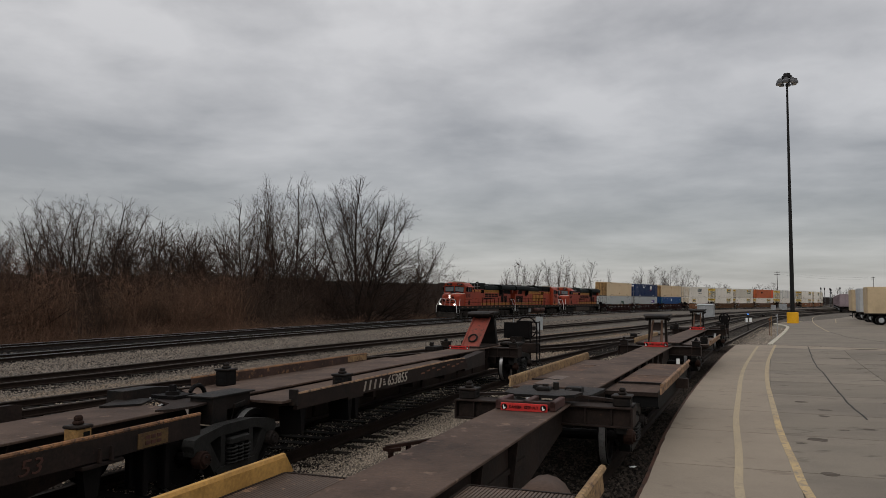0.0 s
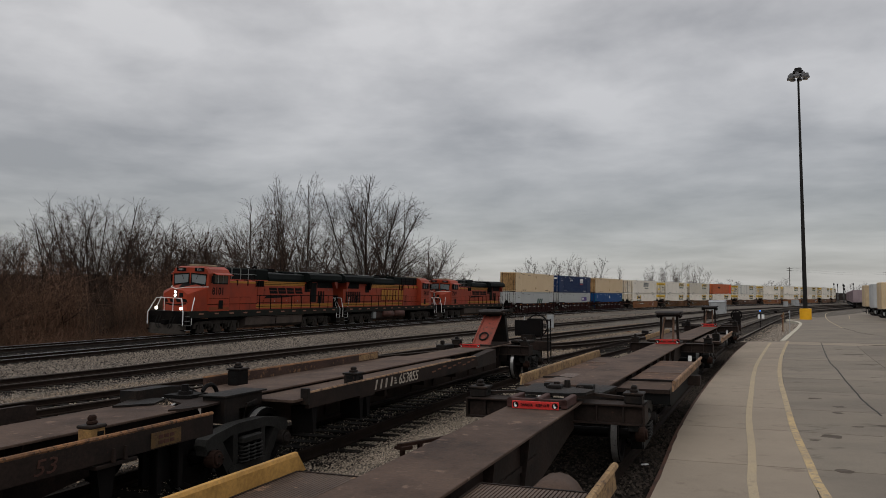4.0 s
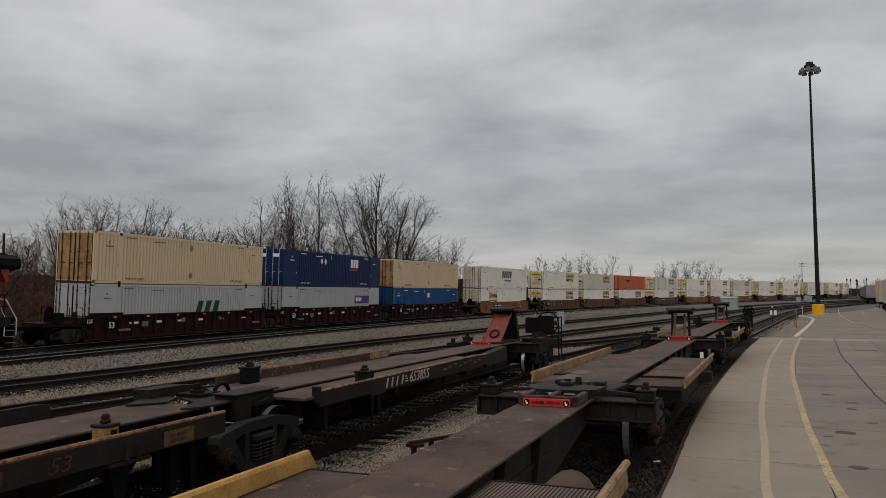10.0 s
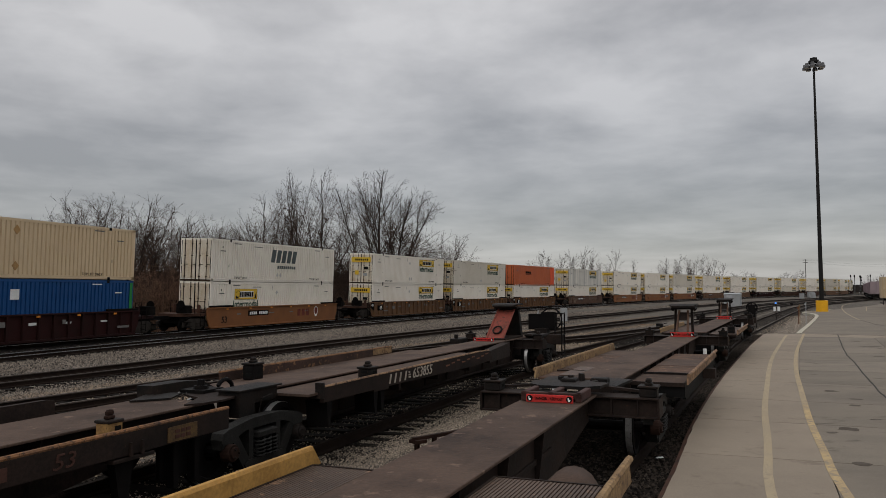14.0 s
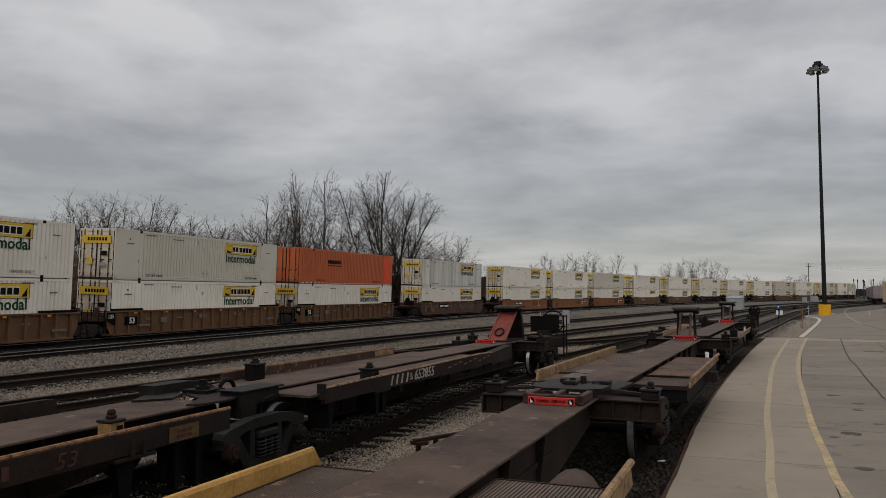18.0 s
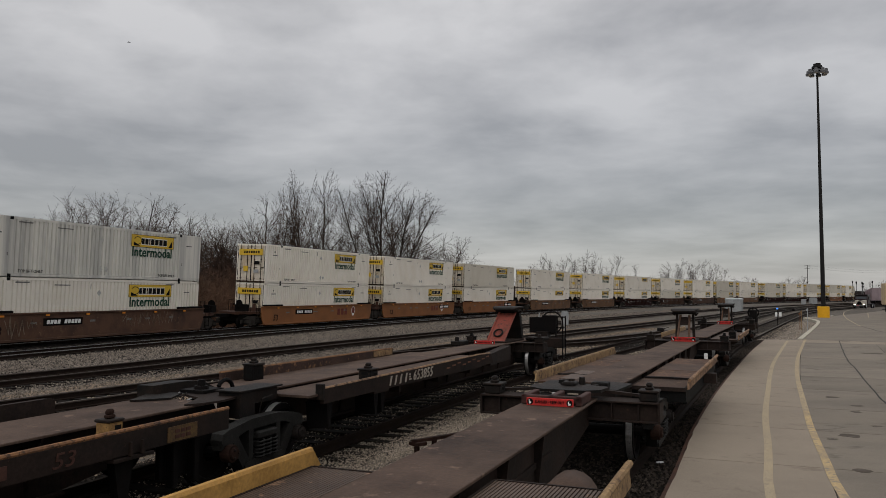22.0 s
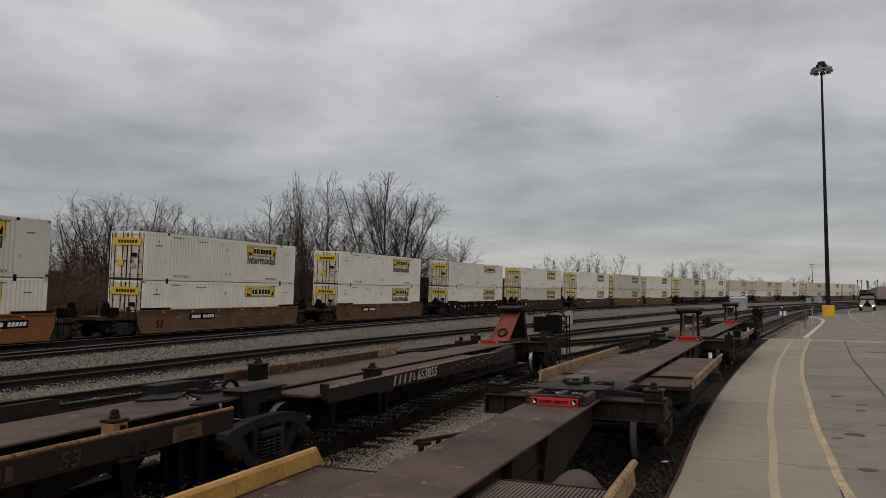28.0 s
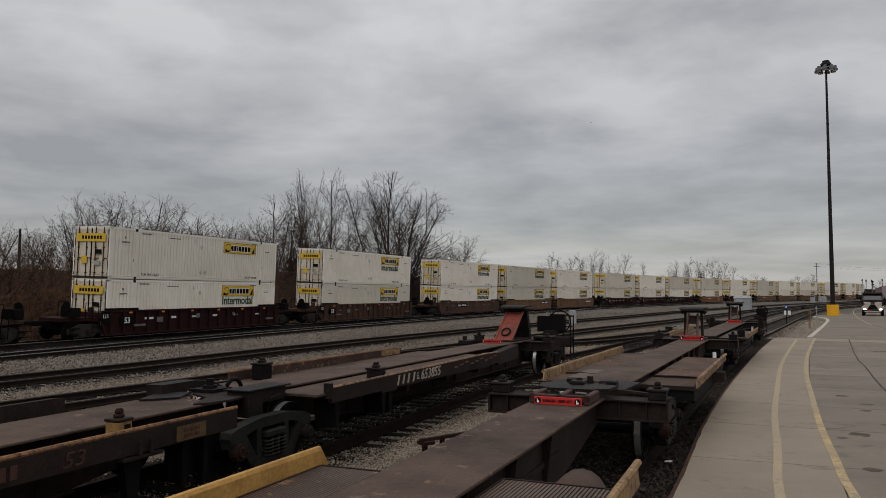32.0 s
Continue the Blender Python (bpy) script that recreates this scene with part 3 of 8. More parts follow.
        part("oil_stain", Shape().plan(pts, PAVE_Z + 0.0005, PAVE_Z + 0.0025), OIL, pv)
    return pv


pavement()


# ---- the spine cars on the two near tracks ----
GRATE = surf("worn_grating", (0.115, 0.078, 0.058), 0.6, 0.3, grain=30, grain_amt=0.2, stain=1.6, stain_amt=0.4, tint=(0.06, 0.042, 0.034), wear=(0.36, 0.22, 0.14), wear_at=0.60)
GRATE_DARK = surf("dark_platform_plate", (0.035, 0.024, 0.019), 0.8, stain=1.6, stain_amt=0.4, tint=(0.018, 0.013, 0.011), gloss=0.08)
RUSTY_CAP = surf("dark_rusty_iron", (0.034, 0.018, 0.013), 0.8, stain=4, stain_amt=0.5, gloss=0.1)
CAST = surf("dark_cast_steel", (0.020, 0.0195, 0.018), 0.6, 0.0, grain=30, grain_amt=0.3, stain=2.2, stain_amt=0.5, bump=0.25, tint=(0.007, 0.0065, 0.006), gloss=0.1)
GRATE_2 = surf("rust_worn_sheet", (0.12, 0.070, 0.047), 0.75, grain=30, grain_amt=0.3, stain=2.0, stain_amt=0.5, bump=0.25, tint=(0.05, 0.033, 0.026), wear=(0.25, 0.145, 0.09), wear_at=0.58, gloss=0.12)
# brown steel below the decks, base lowered to include the shade they cast
SILL = surf("shade_darkened_brown_steel", (0.027, 0.018, 0.0145), 0.7, 0.0, grain=25, grain_amt=0.3, stain=1.6, stain_amt=0.5, bump=0.15, tint=(0.012, 0.010, 0.009), wear=(0.075, 0.036, 0.022), wear_at=0.66, gloss=0.1)
TAN_EDGE = surf("chipped_tan_edge", (0.30, 0.18, 0.10), 0.75, grain=30, grain_amt=0.3, stain=2.5, stain_amt=0.5, tint=(0.10, 0.055, 0.035), wear=(0.05, 0.035, 0.028), wear_at=0.52)
PALE_YELLOW = surf("scuffed_pale_yellow_paint", (0.30, 0.195, 0.095), 0.75, grain=30, grain_amt=0.3, stain=3.0, stain_amt=0.5, tint=(0.15, 0.085, 0.045), wear=(0.07, 0.04, 0.026), wear_at=0.54)
WORN_INK = surf("weathered_white_letters", (0.42, 0.37, 0.31), 0.7, stain=5, stain_amt=0.4, tint=(0.2, 0.15, 0.12), bump=0)
RUST_INK = surf("rust_brown_letters", (0.17, 0.075, 0.045), 0.8, stain=5, stain_amt=0.4, bump=0)


def arc(line, ref):
    """Distances along a line, counted from the point nearest to ref."""
    best = min(range(len(line)), key=lambda i: (line[i] - Vector((*ref, 0))).length)
    d = [0.0] * len(line)
    for i in range(best + 1, len(line)):
        d[i] = d[i - 1] + (line[i] - line[i - 1]).length
    for i in range(best - 1, -1, -1):
        d[i] = d[i + 1] - (line[i + 1] - line[i]).length
    return d


def on_track(line, dist, x0, x1):
    """A frame in the middle of a straight vehicle that stands from x0 to x1 on a line."""
    def at(x):
        i = max(k for k in range(len(line) - 1) if dist[k] <= x)
        f = (x - dist[i]) / (dist[i + 1] - dist[i])
        return line[i].lerp(line[i + 1], f)
    a, b = at(x0), at(x1)
    m = (a + b) / 2
    return Matrix.Translation((m.x, m.y, 0)) @ Matrix.Rotation(math.atan2(b.y - a.y, b.x - a.x), 4, "Z")


D1, D2 = arc(T1, (1.5, 10.4)), arc(T2, (-3.87, 10.0))


class Unit:
    """One platform of a spine car, built in distances along its track."""

    def __init__(self, line, dist, x0, x1, label):
        self.m = (x0 + x1) / 2
        self.ob = thing("spine_car", label, "rail car", on_track(line, dist, x0, x1), "spine cars in the yard")

    def put(self, name, shape, material, label="", parent=None, smooth=False):
        shape.v = [(x - self.m, y, z) for x, y, z in shape.v]
        return part(name, shape, material, parent or self.ob, label, smooth)

    def beam(self, x0, x1, half=0.43, low=0.32, tip=2.2):
        """Box-section centre beam with a wide top plate, stiffeners and rising ends."""
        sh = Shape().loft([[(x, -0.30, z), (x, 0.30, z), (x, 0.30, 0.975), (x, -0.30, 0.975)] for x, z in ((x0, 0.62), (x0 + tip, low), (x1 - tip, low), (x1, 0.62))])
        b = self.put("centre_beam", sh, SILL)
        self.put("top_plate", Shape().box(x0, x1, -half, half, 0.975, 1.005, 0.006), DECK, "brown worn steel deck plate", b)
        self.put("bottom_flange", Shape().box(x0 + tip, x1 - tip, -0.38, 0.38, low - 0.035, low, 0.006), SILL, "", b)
        x = x0 + tip + 0.4
        while x < x1 - tip:
            for sy in (-1, 1):
                self.put("stiffener", Shape().loft([[(x + dx, sy * 0.30, low + 0.02), (x + dx, sy * 0.33, low + 0.02), (x + dx, sy * (half - 0.02), 0.97), (x + dx, sy * 0.30, 0.97)] for dx in (-0.012, 0.012)]), SILL, "", b)
            x += 1.25
        for sy in (-1, 1):
            self.put("web_angle", Shape().box(x0 + tip, x1 - tip, *sorted((sy * 0.30, sy * 0.325)), 0.62, 0.68), SILL, "", b)
        return b

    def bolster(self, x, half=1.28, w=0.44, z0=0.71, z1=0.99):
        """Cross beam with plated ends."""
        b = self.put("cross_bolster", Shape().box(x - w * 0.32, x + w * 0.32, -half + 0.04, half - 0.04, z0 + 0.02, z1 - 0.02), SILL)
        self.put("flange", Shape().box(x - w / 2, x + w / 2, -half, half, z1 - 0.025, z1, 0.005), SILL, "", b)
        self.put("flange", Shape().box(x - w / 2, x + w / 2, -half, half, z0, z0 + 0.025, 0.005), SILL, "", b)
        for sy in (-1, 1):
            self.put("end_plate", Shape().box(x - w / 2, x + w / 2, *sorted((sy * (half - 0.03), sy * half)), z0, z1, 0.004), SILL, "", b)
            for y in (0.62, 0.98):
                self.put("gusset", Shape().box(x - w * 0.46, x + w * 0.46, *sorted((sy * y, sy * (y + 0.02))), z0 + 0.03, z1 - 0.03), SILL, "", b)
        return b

    def lock(self, x, y, z, material=None, tall=0.2, k=1.0):
        """Pedestal with a twistlock."""
        material = material or STEEL
        p = self.put("lock_pedestal", Shape().box(x - 0.14 * k, x + 0.14 * k, y - 0.12 * k, y + 0.12 * k, z, z + tall, 0.015 * k), material, "rust-stained yellow lock pedestal" if material.name.startswith("rust_stained") else "")
        self.put("lock_plate", Shape().box(x - 0.155 * k, x + 0.155 * k, y - 0.14 * k, y + 0.14 * k, z + tall, z + tall + 0.035, 0.01), STEEL, "", p)
        sh = Shape().box(x - 0.07 * k, x + 0.07 * k, y - 0.055 * k, y + 0.055 * k, z + tall + 0.035, z + tall + 0.075, 0.012)
        sh.loft([[(x + dx * q * k, y + dy * q * k, z + tall + zz) for dx, dy in ((-0.06, -0.03), (-0.03, -0.045), (0.03, -0.045), (0.06, -0.03), (0.06, 0.03), (0.03, 0.045), (-0.03, 0.045), (-0.06, 0.03))] for zz, q in ((0.075, 0.7), (0.085, 0.95), (0.11, 0.95), (0.13, 0.6))])
        self.put("twistlock", sh, RUSTY_CAP if material.name.startswith("rust_stained") else STEEL, "", p)
        self.put("lock_slot", Shape().box(x - 0.02 * k, x + 0.10 * k, y - 0.123 * k, y - 0.118 * k, z + tall * 0.4, z + tall * 0.75), INK, "", p)
        if tall > 0.15:
            for zz in (0.2, 0.62):
                self.put("lock_window", Shape().box(x - 0.145 * k, x - 0.137 * k, y - 0.07 * k, y + 0.06 * k, z + tall * zz, z + tall * (zz + 0.26)), INK, "", p)
        return p

    def grating(self, x0, x1, y0, y1, z=0.93, material=None):
        """Open walkway of cross slats in a frame."""
        material = material or GRATE
        # darker plate below the slats
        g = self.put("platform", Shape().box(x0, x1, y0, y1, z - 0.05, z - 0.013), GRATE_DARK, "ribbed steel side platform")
        sh = Shape()
        n = int((y1 - y0) / 0.033)
        for k in range(n):
            y = y0 + (k + 0.5) * (y1 - y0) / n
            sh.box(x0 + 0.02, x1 - 0.02, y - 0.0115, y + 0.0115, z - 0.014, z)
        for x in np.arange(x0 + 0.5, x1, 0.9):
            sh.box(x - 0.01, x + 0.01, y0 + 0.02, y1 - 0.02, z - 0.03, z - 0.004)
        self.put("tread", sh, material, "worn ribbed tread", g)
        e = Shape()
        for y in (y0, y1):
            e.box(x0, x1, y - 0.012, y + 0.012, z - 0.06, z + 0.006)
        for x in (x0, x1):
            e.box(x - 0.012, x + 0.012, y0, y1, z - 0.06, z + 0.006)
        self.put("platform_edge", e, SILL, "", g)
        for x in np.arange(x0 + 0.4, x1, 1.4):
            inner, outer = (y0, y1) if y0 > 0 else (y1, y0)
            self.put("platform_bracket", Shape().loft([[(x + dx, inner, z - 0.4), (x + dx, inner, z - 0.06), (x + dx, outer, z - 0.06), (x + dx, outer, z - 0.12)] for dx in (-0.015, 0.015)]), SILL, "", g)
        return g

    def guard(self, x0, x1, y, z=0.93, h=0.2, material=None, far_slope=0.12):
        """Guide rail along a platform's outer edge, its ends sloped, with a rounded lip."""
        material = material or YELLOW
        s = 1 if y > 0 else -1
        g = self.put("guide_rail", Shape().slab([(x0, z - 0.02), (x1, z - 0.02), (x1 - far_slope, z + h), (x0 + 0.05, z + h)], *sorted((y, y + s * 0.03))), material, "scuffed yellow guide rail" if material is YELLOW else "rusty guide rail")
        self.put("guide_lip", Shape().tube([(x0 + 0.05, y + s * 0.035, z + h), ((x0 + x1) / 2, y + s * 0.035, z + h + 0.004), (x1 - far_slope, y + s * 0.035, z + h)], 0.032, 7), material, "", g)
        return g

    def sign(self, x, y0=-0.35, y1=0.35, z=1.01, h=0.14):
        """Red warning sign across the deck, facing back along the track."""
        s = self.put("warning_sign", Shape().box(x, x + 0.025, y0, y1, z, z + h, 0.004), RED, "red warning sign with black letters")
        mid, w = (y0 + y1) / 2, y1 - y0
        at = Matrix.Translation((x - self.m - 0.006, mid, z + h / 2)) @ Matrix.Rotation(radians(-90), 4, "Z") @ Matrix.Rotation(radians(90), 4, "X")
        letters("DANGER - KEEP OUT", h * 0.52, INK, s, at @ Matrix.Diagonal((0.78 * w / 0.62, 1, 1, 1)))
        for k in (-0.42, 0.42):
            c = mid + k * w
            self.put("sign_pictogram", Shape().loft([[(xx, c + h * 0.4 * math.cos(t), z + h * 0.5 + h * 0.4 * math.sin(t)) for t in np.linspace(0, 6.283, 13)[:-1]] for xx in (x - 0.006, x)]), INK, "", s)
            self.put("sign_pictogram_mark", Shape().loft([[(xx, c + h * a, z + h * b) for a, b in ((0.12, 0.2), (-0.12, 0.24), (-0.2, 0.45), (0.02, 0.5), (0.05, 0.75), (0.18, 0.7))] for xx in (x - 0.009, x - 0.005)]), WHITE, "", s)
        return s

    def stand(self, x, top=2.0, wide=0.40, painted=False):
        """Raised trailer hitch: forked leg, sloping strut, and a top plate."""
        h = self.put("hitch_stand", Shape().box(x - (1.3 if painted else 0.45), x + 0.5, -0.36, 0.36, 1.005, 1.06, 0.01), SILL)
        if painted:
            self.put("hitch_strut", Shape().loft([[(x - 1.25, -0.25, 1.04), (x - 1.25, 0.25, 1.04), (x - 1.13, 0.25, 1.04), (x - 1.13, -0.25, 1.04)], [(x - 0.12, -0.25, top - 0.2), (x - 0.12, 0.25, top - 0.2), (x - 0.02, 0.25, top - 0.2), (x - 0.02, -0.25, top - 0.2)]]), PINK, "faded red sloping strut", h)
            for sy in (-1, 1):
                self.put("strut_edge", Shape().tube([(x - 1.26, sy * 0.26, 1.04), (x - 0.10, sy * 0.26, top - 0.18)], 0.035, 6), PINK, "", h)
            ring = [(x - 0.98 + 0.11 * math.sin(t), 0.13 * math.cos(t), 1.29 + 0.10 * math.sin(t)) for t in np.linspace(0, 2 * math.pi, 17)]
            self.put("strut_ring", Shape().tube(ring, 0.028, 6), STEEL, "", h)
            self.put("hitch_leg", Shape().loft([[(x + 0.12, -0.3, top - 0.1), (x + 0.12, 0.3, top - 0.1), (x + 0.3, 0.3, top - 0.1), (x + 0.3, -0.3, top - 0.1)], [(x + 0.35, -0.33, 1.0), (x + 0.35, 0.33, 1.0), (x + 0.55, 0.33, 1.0), (x + 0.55, -0.33, 1.0)]]), STEEL, "", h)
        else:
            for sy in (-1, 1):
                self.put("hitch_leg", Shape().loft([[(x - 0.06, sy * 0.26 - 0.04, 1.05), (x + 0.06, sy * 0.26 - 0.04, 1.05), (x + 0.06, sy * 0.26 + 0.04, 1.05), (x - 0.06, sy * 0.26 + 0.04, 1.05)], [(x - 0.05, sy * 0.24 - 0.035, top - 0.1), (x + 0.05, sy * 0.24 - 0.035, top - 0.1), (x + 0.05, sy * 0.24 + 0.035, top - 0.1), (x - 0.05, sy * 0.24 + 0.035, top - 0.1)]]), STEEL, "", h)
                self.put("hitch_strut", Shape().tube([(x - 0.6, sy * 0.17, 1.08), (x - 0.05, sy * 0.13, top - 0.2)], 0.038, 6), GRATE_2, "", h)
            self.put("strut_plate", Shape().loft([[(x - 0.35, -0.12, 1.5), (x - 0.35, 0.12, 1.5), (x - 0.33, 0.12, 1.5), (x - 0.33, -0.12, 1.5)], [(x - 0.1, -0.14, 1.75), (x - 0.1, 0.14, 1.75), (x - 0.08, 0.14, 1.75), (x - 0.08, -0.14, 1.75)]]), SILL, "", h)
        p = self.put("hitch_plate", Shape().loft([[(x + a, -wide * b, z), (x + a, wide * b, z), (x + a, wide * b, z + 0.05), (x + a, -wide * b, z + 0.05)] for a, b, z in ((-0.42, 0.8, top - 0.10), (-0.25, 1.0, top - 0.05), (0.3, 1.0, top - 0.04), (0.42, 0.7, top - 0.06))]), STEEL, "", h)
        self.put("hitch_jaw", Shape().box(x - 0.2, x + 0.25, -wide * 0.9, wide * 0.9, top - 0.16, top - 0.09, 0.02), STEEL, "", p)
        for sy in (-1, 1):
            self.put("hitch_pivot", Shape().tube([(x, sy * wide * 0.75, top - 0.2), (x, sy * wide * 0.95, top - 0.12)], 0.04, 6), STEEL, "", p)
        return h

    def truck(self, x):
        """Freight truck with cast sideframes, springs, bearings and wheelsets."""
        b = self.put("truck", Shape().box(x - 0.2, x + 0.2, -1.0, 1.0, 0.42, 0.66, 0.03), BLACK)
        for sy in (-1, 1):
            y = sy * 1.0
            fr = Shape()
            # upper chord, two columns, two sloping struts and the spring seat
            half = [(0.93, 0.53), (0.95, 0.60), (0.92, 0.675), (0.8, 0.715), (0.3, 0.785)]
            under = [(0.3, 0.65), (0.44, 0.645), (0.60, 0.60), (0.70, 0.53)]
            fr.slab([(x - p, z) for p, z in half] + [(x + p, z) for p, z in half[::-1]] + [(x + p, z) for p, z in under[::-1]] + [(x - p, z) for p, z in under], y - 0.09, y + 0.09)
            fr.slab([(x - 0.44, 0.13), (x - 0.48, 0.2), (x - 0.4, 0.25), (x + 0.4, 0.25), (x + 0.48, 0.2), (x + 0.44, 0.13)], y - 0.1, y + 0.1)
            for sx in (-1, 1):
                fr.slab([(x + sx * 0.27, 0.2), (x + sx * 0.37, 0.2), (x + sx * 0.37, 0.7), (x + sx * 0.27, 0.7)], y - 0.08, y + 0.08)
                fr.slab([(x + sx * 0.36, 0.14), (x + sx * 0.36, 0.27), (x + sx * 0.60, 0.60), (x + sx * 0.70, 0.56), (x + sx * 0.68, 0.44), (x + sx * 0.47, 0.14)], y - 0.08, y + 0.08)
                fr.slab([(x + sx * 0.64, 0.40), (x + sx * 0.64, 0.56), (x + sx * 0.93, 0.56), (x + sx * 0.93, 0.47), (x + sx * 0.80, 0.52), (x + sx * 0.70, 0.48)], y - 0.07, y + 0.07)
            f = self.put("sideframe", fr, CAST, "dark cast steel sideframe", b)
            sp = Shape()
            for dx in (-0.15, 0.0, 0.15):
                for dy in (0.0, sy * 0.1):
                    pts = [(x + dx + 0.064 * math.cos(t), y + dy + 0.064 * math.sin(t), 0.24 + 0.24 * t / (10 * math.pi)) for t in np.linspace(0, 10 * math.pi, 51)]
                    sp.tube(pts, 0.016, 5)
            tagged(self.put("spring", sp, CAST, "", f), kind="stuff")
            self.put("bolster_end", Shape().box(x - 0.23, x + 0.23, *sorted((y - sy * 0.05, y + sy * 0.14)), 0.5, 0.6, 0.02), CAST, "", f)
            for sx in (-1, 1):
                cap = Shape().disc(x + sx * 0.80, y + sy * 0.09, 0.42, 0.115, 0.14, n=16)
                cap.disc(x + sx * 0.80, y + sy * 0.17, 0.42, 0.08, 0.05, n=12)
                self.put("axle_bearing", cap, RUSTY_CAP if sx < 0 else STEEL, "", f)
                for a in range(3):
                    t = a * 2.09
                    self.put("bolt", Shape().disc(x + sx * 0.80 + 0.055 * math.cos(t), y + sy * 0.20, 0.42 + 0.055 * math.sin(t), 0.014, 0.03, n=6), STEEL, "", f)
        for sx in (-1, 1):
            xx = x + sx * 0.80
            ws = Shape()
            for y in (-0.755, 0.755):
                ring = []
                for o, r in ((-0.065, 0.34), (-0.065, 0.419), (0.065, 0.415), (0.065, 0.34), (0.02, 0.32), (0.03, 0.12), (-0.03, 0.12), (-0.04, 0.32)):
                    ring.append([(xx + r * math.cos(t), y + o * (1 if y > 0 else -1), 0.42 + r * math.sin(t)) for t in np.linspace(0, 2 * math.pi, 29)[:-1]])
                ws.loft(ring, caps=False)
                ws.disc(xx, y * 0.925, 0.42, 0.447, 0.03, n=28)
            ws.tube([(xx, -0.95, 0.42), (xx, 0.95, 0.42)], 0.075, 10)
            w = self.put("wheelset", ws, BLACK, "", b)
            for y in (-0.755, 0.755):
                rings = [[(xx + r * math.cos(t), y + o, 0.42 + r * math.sin(t)) for t in np.linspace(0, 2 * math.pi, 33)[:-1]] for o, r in ((-0.05, 0.42), (-0.05, 0.4235), (0.05, 0.4215), (0.05, 0.42))]
                self.put("wheel_tread", Shape().loft(rings, caps=False), WHEEL_SHINE, "bright worn wheel tread", w)
        return b


# right-hand string
ua = Unit(T1, D1, -13.6, 0.9, "brown flat spine car with yellow rails and a folded hitch")
ua.beam(-13.6, 0.6, low=0.30)
ua.grating(-9.6, -4.28, 0.44, 1.16, 0.93)
ua.guard(-9.6, -4.12, 1.18, 0.93, 0.13)
ua.grating(-9.0, -4.0, -1.44, -0.44, 0.90)
ua.guard(-9.0, -3.7, -1.49, 0.90, 0.19, PALE_YELLOW)
ua.put("air_tank", Shape().tube([(-3.8, -0.92, 0.62), (-3.75, -0.92, 0.62), (-3.15, -0.92, 0.62), (-3.07, -0.92, 0.62)], [0.14, 0.23, 0.23, 0.14], 16), DECK, "brown cylindrical air tank", smooth=True)
ua.bolster(0.72)
for y in (1.12, -1.12):
    ua.lock(0.72, y, 0.99, STEEL, 0.12)
ua.sign(-0.42, -0.31, 0.31, 1.006, 0.10)
hf = ua.put("folded_hitch", Shape().box(-0.25, 0.05, -0.40, 0.40, 1.005, 1.03), SILL, "folded trailer hitch")
fr = Shape()
for y in (-0.36, 0.0, 0.36):
    fr.box(-0.36, 0.30, y - 0.04, y + 0.04, 1.01, 1.13, 0.01)
fr.box(-0.36, -0.28, -0.40, 0.40, 1.05, 1.13, 0.01)
ua.put("hitch_frame", fr, surf("red_brown_paint", (0.065, 0.030, 0.025), 0.7, stain=2, stain_amt=0.4), "red-brown hitch frame", hf)
pl = Shape()
pl.plan([(0.45, -0.5), (0.85, -0.55), (1.0, -0.2), (0.8, -0.14), (0.8, 0.14), (1.0, 0.2), (0.85, 0.55), (0.45, 0.5), (0.28, 0.3), (0.28, -0.3)], 1.10, 1.14)
ua.put("hitch_plate", pl, STEEL, "", hf)
pl = Shape()
pl.plan([(1.1, -0.62), (2.0, -0.7), (2.15, -0.3), (1.7, -0.2), (1.7, 0.2), (2.15, 0.34), (2.0, 0.62), (1.1, 0.6)], 1.03, 1.07)
ua.put("joint_plate", pl, STEEL, "", hf)
for x, y, h in ((0.95, 0.02, 0.16), (1.1, -0.3, 0.08), (1.3, 0.25, 0.1), (1.6, 0.0, 0.12)):
    ua.put("hitch_pin", Shape().tube([(x, y, 1.02), (x, y, 1.06 + h)], [0.06, 0.045], 8), STEEL, "", hf)
ua.put("hitch_casting", Shape().box(0.75, 1.0, -0.08, 0.12, 1.13, 1.19, 0.015), STEEL, "", hf)
ua.put("hitch_casting", Shape().box(1.25, 1.5, -0.45, -0.2, 1.06, 1.15, 0.015), STEEL, "", hf)
for s in (-1, 1):
    ua.put("corner_brace", Shape().loft([[(0.9, s * 1.15, 1.0), (0.98, s * 1.15, 1.0), (0.98, s * 1.15, 1.035), (0.9, s * 1.15, 1.035)], [(1.0, s * 0.4, 1.035), (1.08, s * 0.4, 1.035), (1.08, s * 0.4, 1.08), (1.0, s * 0.4, 1.08)]]), SILL)
ua.truck(2.4)

ub = Unit(T1, D1, 2.3, 16.6, "brown flat spine car with yellow rails and a raised hitch")
ub.beam(2.5, 15.3)
for k in range(4):
    x = 3.05 + 1.6 * k
    ub.put("deck_sheet", Shape().box(x, x + 1.585, 0.44, 1.16, 0.885 + 0.006 * (k % 2), 0.925 + 0.006 * (k % 2), 0.004), DECK if k % 2 else GRATE_2, "rust-worn steel platform sheet")
ub.put("sheet_lip", Shape().tube([(4.05, 0.46, 0.945), (4.15, 0.8, 0.95), (4.12, 1.1, 0.945)], 0.018, 5), STEEL)
ub.guard(3.0, 10.0, 1.18, 0.93, 0.13, PALE_YELLOW)
ub.grating(3.2, 4.5, -1.32, -0.44, 0.90, DECK)
